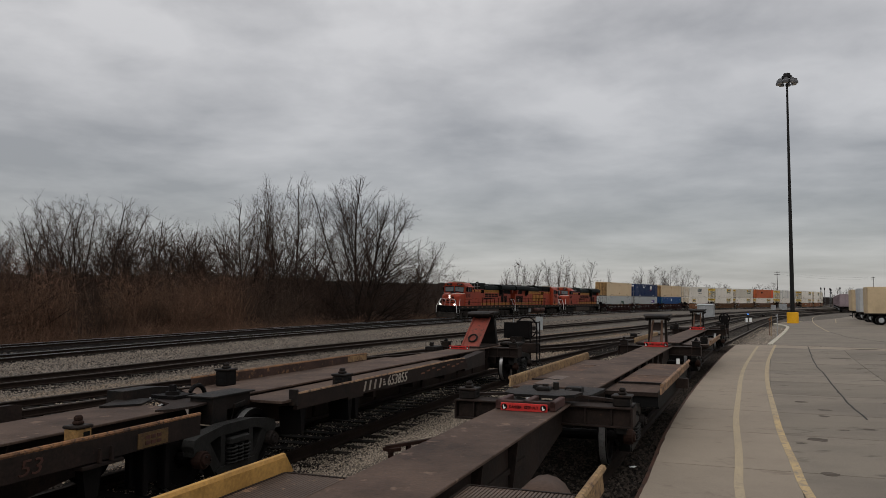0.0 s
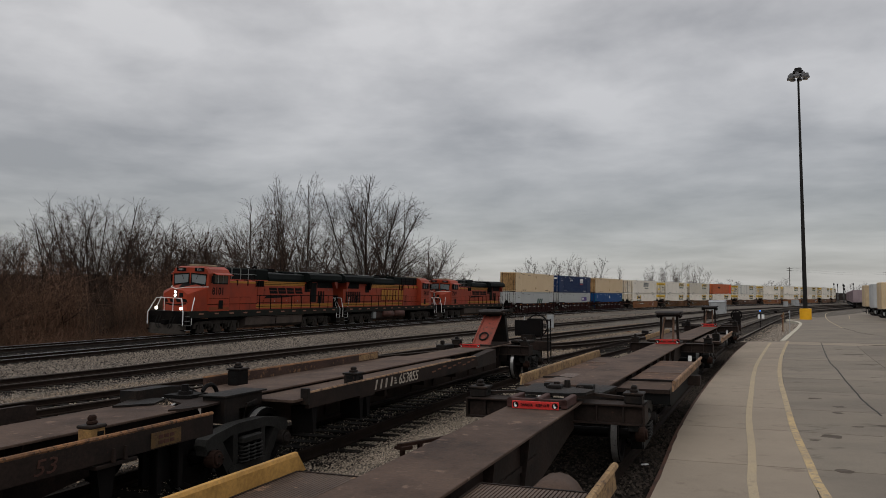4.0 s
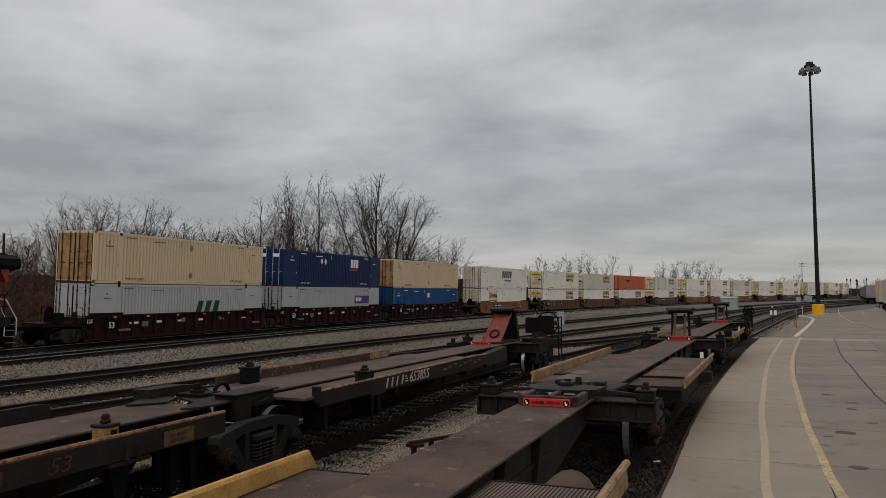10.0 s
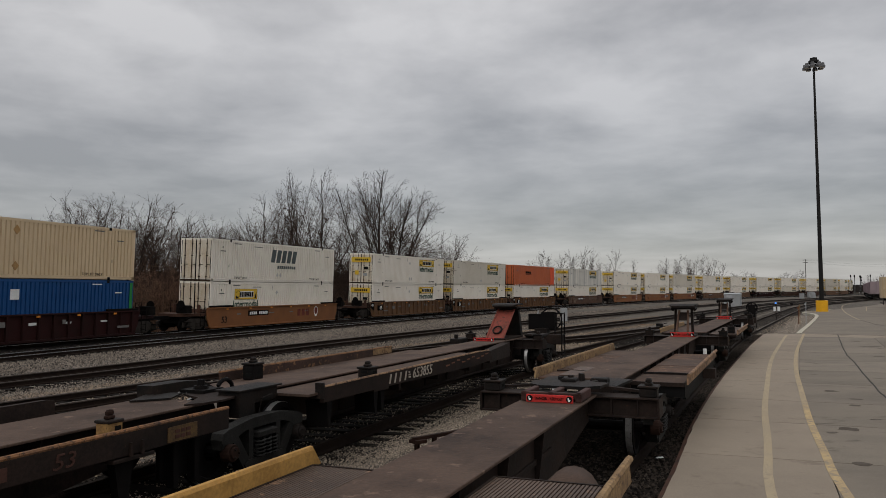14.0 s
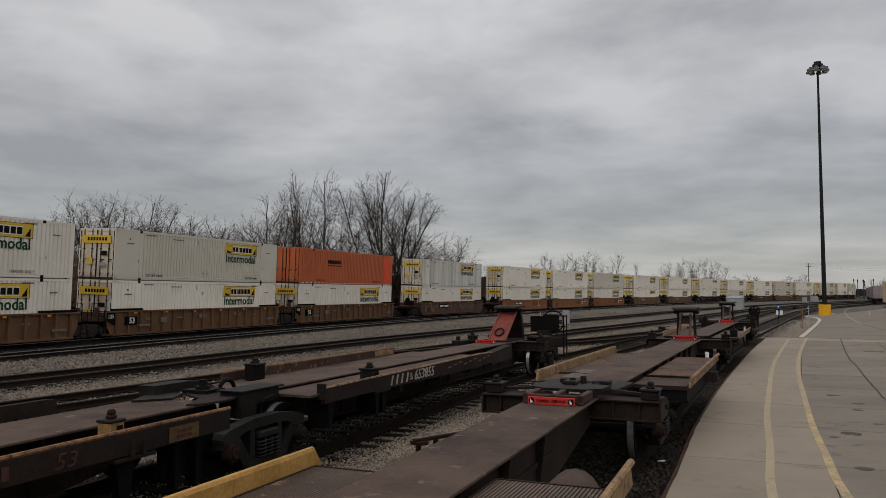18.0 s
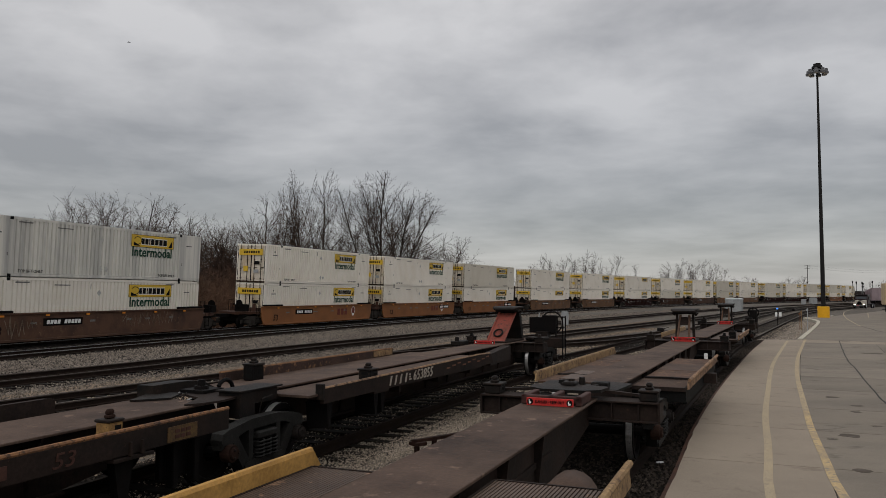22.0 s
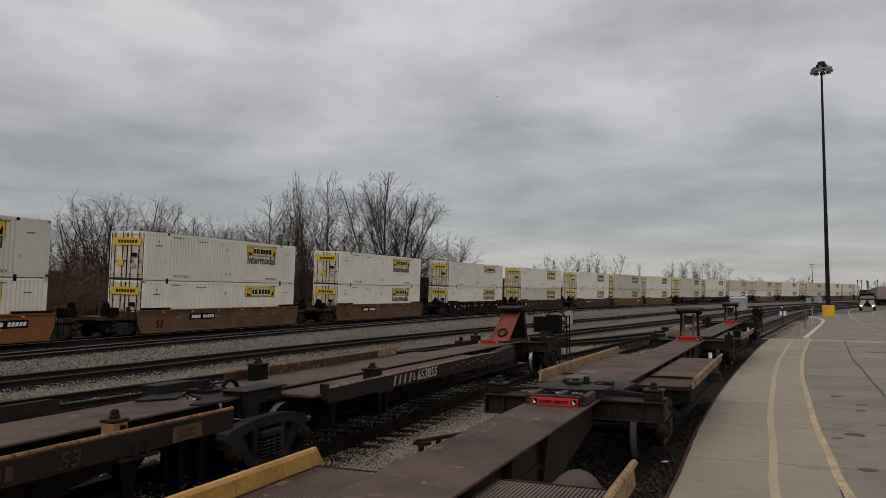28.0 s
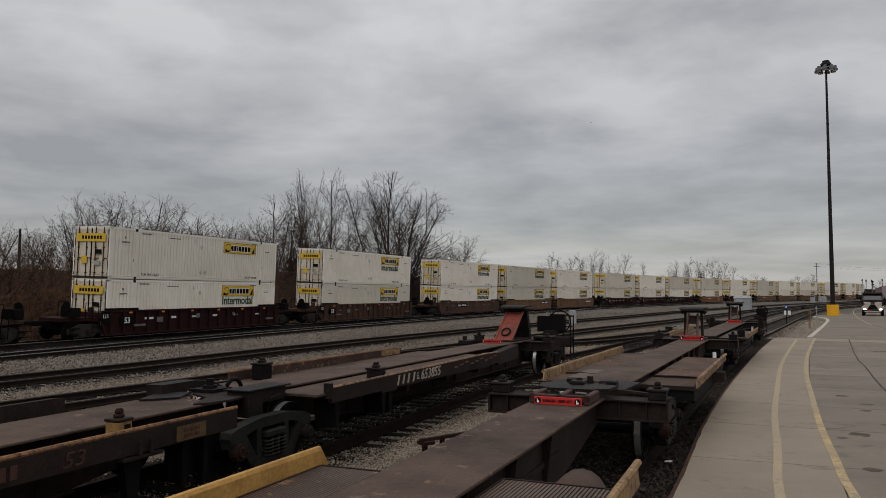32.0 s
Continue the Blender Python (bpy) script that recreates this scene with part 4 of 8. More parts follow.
for k in range(3):
    x = 4.55 + 1.55 * k
    ub.put("deck_sheet", Shape().box(x, x + 1.53, -1.30, -0.44, 0.87 + 0.006 * (k % 2), 0.91 + 0.006 * (k % 2), 0.004), DECK if k % 2 else GRATE_2, "rust-worn steel platform sheet")
ub.put("sheet_lip", Shape().tube([(4.5, -1.3, 0.92), (4.53, -0.9, 0.925), (4.5, -0.46, 0.92)], 0.018, 5), STEEL)
ub.guard(3.2, 9.0, -1.36, 0.90, 0.13, TAN_EDGE)
# sills made black and deep, so they also fill in the shadow below
ub.put("end_sill", Shape().box(3.24, 3.34, -1.33, -0.44, 0.66, 0.845), INK, "end sill under the platform, blackened to stand in for shade")
ub.put("side_sill", Shape().box(3.34, 8.9, -1.33, -1.27, 0.62, 0.845), INK, "sill under the guide rail, blackened to stand in for shade")
ub.put("outrigger", Shape().box(6.3, 6.5, -1.57, -0.44, 0.66, 0.86, 0.01), SILL, "stub of a cross beam beside the platform")
ub.put("worn_sheet", Shape().box(3.3, 4.9, 0.5, 0.85, 0.94, 0.955, 0.004), GRATE)
ub.put("white_valve", Shape().tube([(9.4, -1.1, 0.9), (9.4, -1.1, 1.03)], 0.042, 8), WHITE, "small white valve cap")
ub.sign(14.35)
ub.stand(14.95)
ub.bolster(15.35)
for y in (1.12, -1.12):
    ub.lock(15.35, y, 0.99, STEEL, 0.14)
ub.truck(16.9)
ub.bolster(8.2, half=1.3, z0=0.6, z1=0.86)

uc = Unit(T1, D1, 17.3, 33.0, "brown flat spine car ending a string in the yard")
uc.beam(17.3, 31.2)
uc.grating(18.0, 24.2, 0.44, 1.14, 0.93, DECK)
uc.guard(18.0, 24.2, 1.16, 0.93, 0.13, PALE_YELLOW)
uc.grating(18.0, 23.6, -1.32, -0.44, 0.90)
uc.guard(18.0, 23.6, -1.36, 0.90, 0.13, TAN_EDGE)
uc.lock(18.9, -1.12, 0.90, STEEL, 0.22)
uc.sign(29.3)
uc.stand(29.95)
uc.bolster(30.6)
for y in (1.12, -1.12):
    uc.lock(30.6, y, 0.99, STEEL, 0.2)
uc.truck(31.4)
uc.put("end_sill", Shape().box(32.6, 32.9, -1.3, 1.3, 0.7, 1.0, 0.02), SILL)
bw = Shape().tube([(32.95, -1.08 + 0.25 * math.cos(t), 1.5 + 0.25 * math.sin(t)) for t in np.linspace(0, 2 * math.pi, 25)], 0.04, 6)
for k in range(6):
    bw.tube([(32.95, -1.08, 1.5), (32.95, -1.08 + 0.25 * math.cos(k * 1.047 + 0.4), 1.5 + 0.25 * math.sin(k * 1.047 + 0.4))], 0.05, 5)
bw.box(32.78, 32.9, -1.26, -0.9, 0.9, 1.66, 0.04)
uc.put("hand_brake", bw, BLACK, "black brake wheel on its housing")
lad = Shape()
for y in (-1.28, -0.95):
    lad.tube([(32.95, y, 0.45), (32.95, y, 1.25)], 0.018, 5)
for z in (0.5, 0.75, 1.0, 1.2):
    lad.tube([(32.95, -1.28, z), (32.95, -0.95, z)], 0.015, 5)
uc.put("ladder", lad, STEEL)

# left-hand string
ORANGE_EDGE = surf("orange_rust_edge", (0.25, 0.122, 0.055), 0.8, grain=30, grain_amt=0.35, stain=3.5, stain_amt=0.5, tint=(0.07, 0.045, 0.035), wear=(0.035, 0.025, 0.02), wear_at=0.53)
PEDESTAL_YELLOW = surf("rust_stained_yellow_casting", (0.30, 0.175, 0.06), 0.7, grain=30, grain_amt=0.3, stain=5, stain_amt=0.45, tint=(0.12, 0.06, 0.03), wear=(0.06, 0.032, 0.02), wear_at=0.62)
FAINT_INK = surf("faded_rust_letters", (0.075, 0.035, 0.025), 0.85, stain=6, stain_amt=0.5, bump=0)
OLD_YELLOW = surf("rust_stained_yellow_paint", (0.115, 0.068, 0.026), 0.75, grain=30, grain_amt=0.3, stain=4, stain_amt=0.5, tint=(0.06, 0.035, 0.022), wear=(0.05, 0.03, 0.02), wear_at=0.55)
EATEN = surf("flaking_brown_paint", (0.060, 0.034, 0.025), 0.8, grain=30, grain_amt=0.3, stain=1.8, stain_amt=0.5, bump=0.3, tint=(0.025, 0.016, 0.013), wear=(0.24, 0.125, 0.062), wear_at=0.585)
la = Unit(T2, D2, -13.4, 1.0, "dark rusty spine car with a yellow lock pedestal")
la.beam(-13.4, 0.6, half=0.56)
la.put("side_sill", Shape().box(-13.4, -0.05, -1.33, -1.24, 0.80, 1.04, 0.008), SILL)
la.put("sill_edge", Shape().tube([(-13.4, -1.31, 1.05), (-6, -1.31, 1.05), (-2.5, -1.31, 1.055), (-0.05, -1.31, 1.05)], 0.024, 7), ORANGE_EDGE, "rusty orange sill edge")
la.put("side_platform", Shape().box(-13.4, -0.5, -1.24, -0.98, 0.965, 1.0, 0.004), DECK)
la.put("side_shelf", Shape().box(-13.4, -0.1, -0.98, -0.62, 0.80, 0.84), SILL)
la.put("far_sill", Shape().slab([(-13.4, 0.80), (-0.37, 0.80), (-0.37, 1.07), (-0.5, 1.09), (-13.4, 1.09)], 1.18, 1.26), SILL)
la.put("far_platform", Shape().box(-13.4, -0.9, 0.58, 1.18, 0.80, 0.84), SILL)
la.lock(-1.73, -1.10, 1.0, PEDESTAL_YELLOW, 0.13, 0.72)
pn = la.put("sill_panel", Shape().box(-1.13, -0.65, -1.342, -1.332, 0.82, 0.985), OLD_YELLOW, "rust-stained yellow sill panel")
for k in range(3):
    for j in range(2):
        la.put("panel_mark", Shape().box(-1.02 + 0.09 * k, -0.95 + 0.09 * k, -1.348, -1.341, 0.85 + 0.06 * j, 0.89 + 0.06 * j), FAINT_INK, "", pn)
letters("53", 0.21, FAINT_INK, la.ob, Matrix.Translation((-2.51 - la.m, -1.336, 0.905)) @ Matrix.Rotation(radians(90), 4, "X") @ Matrix.Diagonal((1.3, 1, 1, 1)), slant=0.2)
for k in range(4):
    la.put("marking", Shape().box(-3.5 + 0.11 * k, -3.43 + 0.11 * k, -1.34, -1.331, 0.86, 0.98), FAINT_INK)
bk = la.put("sill_bracket", Shape().box(-1.9, -1.33, -1.34, -1.02, 0.745, 0.785, 0.006), SILL)
la.put("bracket_leg", Shape().slab([(-1.68, 0.3), (-1.56, 0.3), (-1.48, 0.745), (-1.76, 0.745)], -1.2, -1.1), BLACK, "", bk)
for x in (-0.78, -0.42):
    la.put("brake_hanger", Shape().box(x, x + 0.09, -1.12, -1.0, 0.22, 0.80, 0.01), BLACK)
# added plate that hides the wheel and fills the shaded space with black
la.put("brake_beam", Shape().box(-0.85, -0.25, -1.0, -0.9, 0.30, 0.78, 0.02), BLACK)
for x in (-1.69, -1.53):
    la.put("bracket_web", Shape().slab([(x, 0.785), (x + 0.02, 0.785), (x + 0.01, 0.80), (x, 0.80)], -1.36, -1.06).slab([(x - 0.01, 0.79), (x + 0.03, 0.79), (x + 0.02, 0.93), (x, 0.93)], -1.36, -1.33), SILL, "", bk)
la.put("hose", Shape().tube([(-2.7, -1.0, 0.92), (-2.4, -0.98, 0.93), (-2.35, -1.02, 0.95), (-2.25, -1.0, 0.93), (-1.9, -0.95, 0.915)], 0.014, 6), BLACK, "thin black air hose")
la.put("grip_rod", Shape().tube([(-1.4, -0.95, 0.915), (-0.6, -1.0, 0.92)], 0.012, 5), STEEL)
la.put("deck_tongue", Shape().plan([(-0.05, 0.44), (0.12, -0.55), (0.55, -0.2), (0.6, 0.40)], 0.985, 1.0), DECK, "", None)
la.put("hinge_plate", Shape().plan([(0.12, 0.40), (0.52, 0.06), (1.0, 0.28), (0.98, 0.46), (0.7, 0.5), (0.84, 0.72)], 1.012, 1.035), STEEL)
la.put("joint_arm", Shape().slab([(0.72, 0.96), (0.72, 1.15), (1.43, 1.145), (1.83, 1.10), (2.15, 0.95)], 0.56, 0.84), STEEL, "black cast joint arm")
jc = la.put("joint_casting", Shape().plan([(1.02, -0.08), (1.45, -0.1), (1.5, 0.32), (1.05, 0.36)], 1.03, 1.075), BLACK)
la.put("joint_pin", Shape().tube([(1.22, 0.12, 1.07), (1.22, 0.12, 1.12), (1.22, 0.12, 1.121), (1.22, 0.12, 1.21)], [0.11, 0.10, 0.06, 0.05], 10), BLACK, "", jc)
la.put("joint_hoop", Shape().tube([(1.42 + 0.19 - 0.19 * math.cos(t), 0.0, 0.98 + 0.19 * math.sin(t)) for t in np.linspace(0, math.pi, 11)], 0.032, 8), BLACK, "", jc)
la.put("joint_plate", Shape().plan([(0.12, -0.50), (0.3, -0.63), (0.62, -0.70), (0.95, -0.66), (1.55, -0.45), (1.6, 0.3), (0.95, 0.2), (0.7, -0.25)], 1.0, 1.028), SILL)
la.put("white_tag", Shape().box(1.02, 1.2, 0.36, 0.365, 1.0, 1.04), WHITE, "white paint mark")
la.truck(1.08)

lb = Unit(T2, D2, 1.75, 16.6, "dark rusty spine car with a faded red hitch strut")
lb.beam(1.8, 16.8, half=0.44)
sb = lb.put("side_bearing", Shape().box(1.02, 1.36, -0.74, -0.36, 0.72, 1.08, 0.01), STEEL)
lb.put("bearing_beam", Shape().box(1.30, 1.95, -0.70, -0.40, 0.88, 1.075, 0.01), STEEL, "", sb)
lb.put("bearing_cover", Shape().box(0.98, 1.98, -0.77, -0.33, 1.08, 1.105, 0.006), STEEL, "", sb)
lb.put("grab_wire", Shape().tube([(1.42, -0.76, 0.72), (1.46, -0.78, 0.95), (1.7, -0.78, 0.98)], 0.012, 5), STEEL, "", sb)
lb.put("side_sill", Shape().slab([(2.25, 0.80), (2.25, 1.03), (8.9, 1.05), (9.75, 1.03), (9.9, 0.80), (8.7, 0.76), (4.4, 0.80)], -1.32, -1.25), SILL)
lb.put("sill_edge", Shape().tube([(2.25, -1.30, 1.03), (5.5, -1.30, 1.04), (8.9, -1.30, 1.055), (9.75, -1.28, 1.03)], 0.024, 6), TAN_EDGE, "chipped tan sill edge")
lb.put("side_platform", Shape().box(1.95, 9.8, -1.25, -0.46, 0.92, 0.955), DECK)
lb.put("sill_end", Shape().box(2.20, 2.27, -1.33, -1.2, 0.86, 1.10, 0.006), STEEL)
fg = lb.put("far_guide_rail", Shape().slab([(2.9, 0.94), (9.35, 0.94), (9.35, 1.10), (2.9, 1.10)], 1.12, 1.17), EATEN, "rust-eaten orange guide rail")
lb.put("guide_lip", Shape().tube([(2.9, 1.15, 1.10), (6.0, 1.15, 1.105), (9.35, 1.15, 1.10)], 0.028, 6), ORANGE_EDGE, "", fg)
lb.put("guide_patch", Shape().box(8.35, 9.3, 1.112, 1.119, 0.96, 1.09), PALE_YELLOW, "flaking yellow paint patch", fg)
lb.put("far_platform", Shape().box(2.3, 10.4, 0.46, 1.12, 0.90, 0.94), DECK)
lb.lock(4.14, -1.04, 0.955, STEEL, 0.17)
lb.lock(3.42, 0.85, 0.94, BLACK, 0.26)
for k, (x, w) in enumerate(((4.40, 0.16), (4.60, 0.16), (4.80, 0.18), (5.02, 0.17))):
    lb.put("reporting_mark", Shape().slab([(x, 0.835), (x + w * 0.32, 0.835), (x + w * 0.32 + 0.06, 1.0), (x + 0.06, 1.0)], -1.328, -1.319), WORN_INK, "weathered white stencilled mark")
letters("653855", 0.262, WORN_INK, lb.ob, Matrix.Translation((5.36 - lb.m, -1.325, 0.915)) @ Matrix.Rotation(radians(90), 4, "X") @ Matrix.Diagonal((1.16, 1, 1, 1)), slant=0.22, align="LEFT", bold=0.002)
for k in range(3):
    lb.put("small_stencil", Shape().box(5.2, 5.3 - 0.02 * k, -1.327, -1.319, 0.86 + 0.045 * k, 0.885 + 0.045 * k), WORN_INK)
for k in range(9):
    lb.put("small_stencil", Shape().box(7.0 + 0.3 * k, 7.18 + 0.3 * k, -1.327, -1.319, 0.90 + 0.03 * (k % 3), 0.93 + 0.03 * (k % 3)), RUST_INK)
for x in (2.45, 3.95, 4.2):
    bk = lb.put("sill_bracket", Shape().slab([(x, 0.40), (x + 0.07, 0.40), (x + 0.12, 0.80), (x - 0.05, 0.80)], -1.28, -0.9), BLACK)
lb.put("bracket_ledge", Shape().box(3.85, 4.4, -1.32, -0.95, 0.76, 0.80), SILL, "", bk)
for x in (5.0, 6.8, 8.6):
    lb.put("platform_bracket", Shape().box(x - 0.05, x + 0.05, -1.24, -0.3, 0.66, 0.90), SILL)
lb.put("truss_arm", Shape().loft([[(9.9, -1.25, 0.72), (9.9, -1.05, 0.72), (9.9, -1.05, 1.0), (9.9, -1.25, 1.0)], [(13.0, -0.75, 0.62), (13.0, -0.5, 0.62), (13.0, -0.5, 1.0), (13.0, -0.75, 1.0)]]), SILL)
lb.sign(13.2, -0.2, 0.42, 1.005, 0.10)
lb.put("valve_block", Shape().box(12.9, 13.6, 0.75, 1.05, 0.95, 1.08, 0.02).box(13.0, 13.1, 0.85, 0.95, 1.08, 1.2, 0.01), STEEL)
lb.stand(15.1, 2.06, 0.42, painted=True)
lb.bolster(14.75)
lb.lock(14.75, 1.1, 0.99, STEEL, 0.12)
lb.lock(14.75, -1.1, 0.99, STEEL, 0.12)
lb.truck(15.7)
lb.put("end_sill", Shape().box(16.75, 17.05, -1.32, 1.32, 0.7, 1.02, 0.02), SILL)
sd = lb.put("hand_brake_shield", Shape().box(17.35, 17.41, -0.98, 0.0, 1.15, 1.68, 0.01), BLACK, "black brake shield plate")
lb.put("shield_cap", Shape().slab([(17.33, 1.60), (17.45, 1.60), (17.45, 1.74), (17.33, 1.74)], -0.95, -0.45), BLACK, "", sd)
bw = Shape()
bw.tube([(17.50, -0.75 + 0.36 * math.cos(t), 1.5 + 0.36 * math.sin(t)) for t in np.linspace(0, 2 * math.pi, 25)], 0.025, 6)
for k in range(3):
    t = k * 2.09 + 0.3
    bw.tube([(17.50, -0.75, 1.5), (17.50, -0.75 + 0.36 * math.cos(t), 1.5 + 0.36 * math.sin(t))], 0.018, 5)
lb.put("brake_wheel", bw, BLACK, "", sd)
lb.put("shield_post", Shape().box(17.05, 17.5, -0.7, -0.3, 1.0, 1.2), STEEL, "", sd)
for x0, x1, y in ((16.5, 16.9, -1.36), (17.05, 17.06, -1.0)):
    lad = Shape()
    for x in (x0, x1):
        lad.tube([(x, y, 0.38), (x, y, 1.74)], 0.022, 5)
    for z in (0.42, 0.72, 1.02, 1.36, 1.70):
        lad.tube([(x0, y, z), (x1, y - (0.3 if x1 - x0 < 0.1 else 0), z)], 0.018, 5)
    lb.put("ladder", lad, BLACK)
for y in (-0.9, -0.5, 0.3, 0.8):
    lb.put("deck_casting", Shape().box(15.6, 16.2, y - 0.12, y + 0.12, 1.0, 1.10 + 0.03 * (y > 0), 0.03), STEEL)

# a bracket lying on the ballast between the tracks
bk = Shape()
bk.box(-0.55, 0.55, -0.035, 0.035, 0.20, 0.25).box(-0.5, -0.44, -0.03, 0.03, -0.2, 0.2).box(-0.15, -0.09, -0.03, 0.03, -0.2, 0.2).box(-0.55, -0.35, -0.1, 0.1, 0.16, 0.21)
solid("switch_stand_bracket", bk, RUSTY_CAP, "low rusty steel bracket on the ballast between tracks", "bracket", on_track(T1, D1, 0.4, 1.8) @ Matrix.Translation((-0.2, 2.1, -0.0)) @ Matrix.Rotation(radians(-25), 4, "Z"))


# ---- the freight train ----
ORANGE = surf("orange_enamel", (0.30, 0.038, 0.013), 0.5, grain=25, grain_amt=0.08, stain=0.7, stain_amt=0.42, bump=0.03, tint=(0.16, 0.028, 0.014), gloss=0.25, wear=(0.13, 0.032, 0.018), wear_at=0.66)
LOCO_GREEN = surf("dark_green_enamel", (0.004, 0.0062, 0.0055), 0.6, stain=0.8, stain_amt=0.3, bump=0.03, gloss=0.06)
LOCO_YELLOW = surf("faded_yellow_enamel", (0.38, 0.17, 0.02), 0.5, stain=1.0, stain_amt=0.3, tint=(0.25, 0.12, 0.02))
# dark iron, base lowered to hold the shade beneath the train
LOCO_FRAME = surf("shade_darkened_underframe", (0.0055, 0.005, 0.005), 0.85, stain=1.5, stain_amt=0.4, tint=(0.013, 0.0105, 0.009), gloss=0.04)
LOCO_GREY = surf("dusty_tank", (0.085, 0.066, 0.055), 0.75, stain=1.2, stain_amt=0.45, tint=(0.04, 0.032, 0.028), gloss=0.1)
TRUCK_GREY = surf("dusty_iron", (0.042, 0.036, 0.031), 0.85, stain=2.5, stain_amt=0.4, tint=(0.014, 0.012, 0.010), gloss=0.1)
TANK_BROWN = surf("rusty_tank", (0.055, 0.036, 0.029), 0.8, stain=1.4, stain_amt=0.45, tint=(0.02, 0.015, 0.013), gloss=0.08)
RESERVOIR = surf("dull_red_brown_paint", (0.085, 0.038, 0.030), 0.65, stain=2.0, stain_amt=0.4, tint=(0.04, 0.024, 0.02), gloss=0.15)
ROOF_GREY = surf("pale_grey_metal", (0.22, 0.225, 0.22), 0.6, stain=2.0, stain_amt=0.3)
SILL_GREEN = surf("dark_green_sill", (0.013, 0.015, 0.013), 0.75, stain=1.5, stain_amt=0.4, tint=(0.03, 0.022, 0.016), gloss=0.08)
SEAM = surf("dark_red_seam", (0.06, 0.014, 0.008), 0.8, bump=0, gloss=0.05)
FADED_STRIP = surf("faded_orange_strip", (0.26, 0.13, 0.08), 0.6, stain=3, stain_amt=0.3, bump=0)
TAN_ROOF = surf("tan_roof_metal", (0.22, 0.17, 0.11), 0.7, stain=2, stain_amt=0.4)
ORANGE_DULL = surf("dirty_orange_enamel", (0.22, 0.05, 0.015), 0.6, stain=1.0, stain_amt=0.4, tint=(0.10, 0.03, 0.015), bump=0.03)
LAMP_ON = surf("lit_lamp", (0.9, 0.9, 0.85), 0.3, bump=0, glow=(1.0, 0.93, 0.8, 6.0))
MAROON = surf("maroon_paint", (0.026, 0.0088, 0.0082), 0.7, grain=20, grain_amt=0.15, stain=0.8, stain_amt=0.4, tint=(0.015, 0.008, 0.007), spread=0.1, gloss=0.08)
OCHRE = surf("ochre_brown_paint", (0.215, 0.086, 0.030), 0.7, grain=20, grain_amt=0.12, stain=0.7, stain_amt=0.35, tint=(0.13, 0.055, 0.024), spread=0.12)
RUSSET = surf("dark_russet_paint", (0.070, 0.033, 0.021), 0.75, grain=20, grain_amt=0.15, stain=0.8, stain_amt=0.45, tint=(0.025, 0.015, 0.011), spread=0.12)
GRIMY = surf("grimy_brown_paint", (0.098, 0.050, 0.031), 0.78, grain=20, grain_amt=0.15, stain=0.9, stain_amt=0.5, tint=(0.035, 0.021, 0.016), spread=0.1, wear=(0.17, 0.10, 0.06), wear_at=0.62)
SPRAY = surf("faded_spray_paint", (0.26, 0.20, 0.15), 0.8, grain=30, grain_amt=0.3, stain=3, stain_amt=0.5, tint=(0.11, 0.07, 0.05))
UMBER = surf("umber_paint", (0.150, 0.077, 0.037), 0.75, grain=20, grain_amt=0.15, stain=0.8, stain_amt=0.4, tint=(0.06, 0.034, 0.024), spread=0.12)
GREEN_INK = surf("green_marking", (0.008, 0.050, 0.027), 0.6, bump=0)
PURPLE = surf("purple_marking", (0.075, 0.035, 0.20), 0.5, bump=0)
FADED_INK = surf("faded_marking", (0.16, 0.15, 0.14), 0.6, stain=9, stain_amt=0.4, bump=0)
TTX_RED = surf("faded_red_letters", (0.15, 0.035, 0.022), 0.7, stain=4, stain_amt=0.4, bump=0)
# lighter base colour imitates bright sky mirrored in the windscreens
PALE_GLASS = glass_mat("sky_tinted_glass", (0.16, 0.185, 0.19))
AMBER = surf("amber_reflector", (0.75, 0.26, 0.03), 0.4, bump=0)


def box_paint(name, base, tint, amt=0.12):
    return surf(name, base, 0.5, grain=18, grain_amt=0.05, stain=0.5, stain_amt=amt, bump=0.02, tint=tint, spread=0.06)


PAINTS = {
    "white": box_paint("white_box_paint", (0.83, 0.775, 0.685), (0.62, 0.55, 0.43), 0.2),
    "dirty": surf("streaked_white_paint", (0.735, 0.705, 0.635), 0.55, grain=18, grain_amt=0.05, stain=0.55, stain_amt=0.5, bump=0.02, tint=(0.33, 0.325, 0.31), stretch=(2.6, 1, 0.1)),
    "cream": box_paint("cream_box_paint", (0.64, 0.59, 0.50), (0.42, 0.36, 0.26)),
    "tan": box_paint("tan_box_paint", (0.64, 0.495, 0.32), (0.47, 0.33, 0.19)),
    "navy": box_paint("navy_box_paint", (0.0035, 0.019, 0.075), (0.003, 0.013, 0.045)),
    "blue": box_paint("blue_box_paint", (0.006, 0.058, 0.19), (0.005, 0.038, 0.13)),
    "grey": box_paint("pale_grey_box_paint", (0.43, 0.44, 0.43), (0.30, 0.31, 0.30)),
    "orange": box_paint("orange_box_paint", (0.50, 0.125, 0.045), (0.36, 0.085, 0.035), 0.25),
}
HOLDER = surf("pale_placard_metal", (0.50, 0.49, 0.46), 0.5, 0.2, stain=3, stain_amt=0.2)
ROD = surf("rusty_lock_rod", (0.048, 0.031, 0.019), 0.8, 0.1, stain=3, stain_amt=0.4)
TAN_DOOR = surf("stained_tan_door", (0.40, 0.24, 0.10), 0.7, grain=15, stain=1.1, stain_amt=0.5, tint=(0.14, 0.07, 0.03))
WHITE_DOOR = surf("stained_white_door", (0.66, 0.60, 0.50), 0.6, grain=15, stain=0.9, stain_amt=0.4, tint=(0.42, 0.30, 0.16), stretch=(1, 1.5, 0.5))
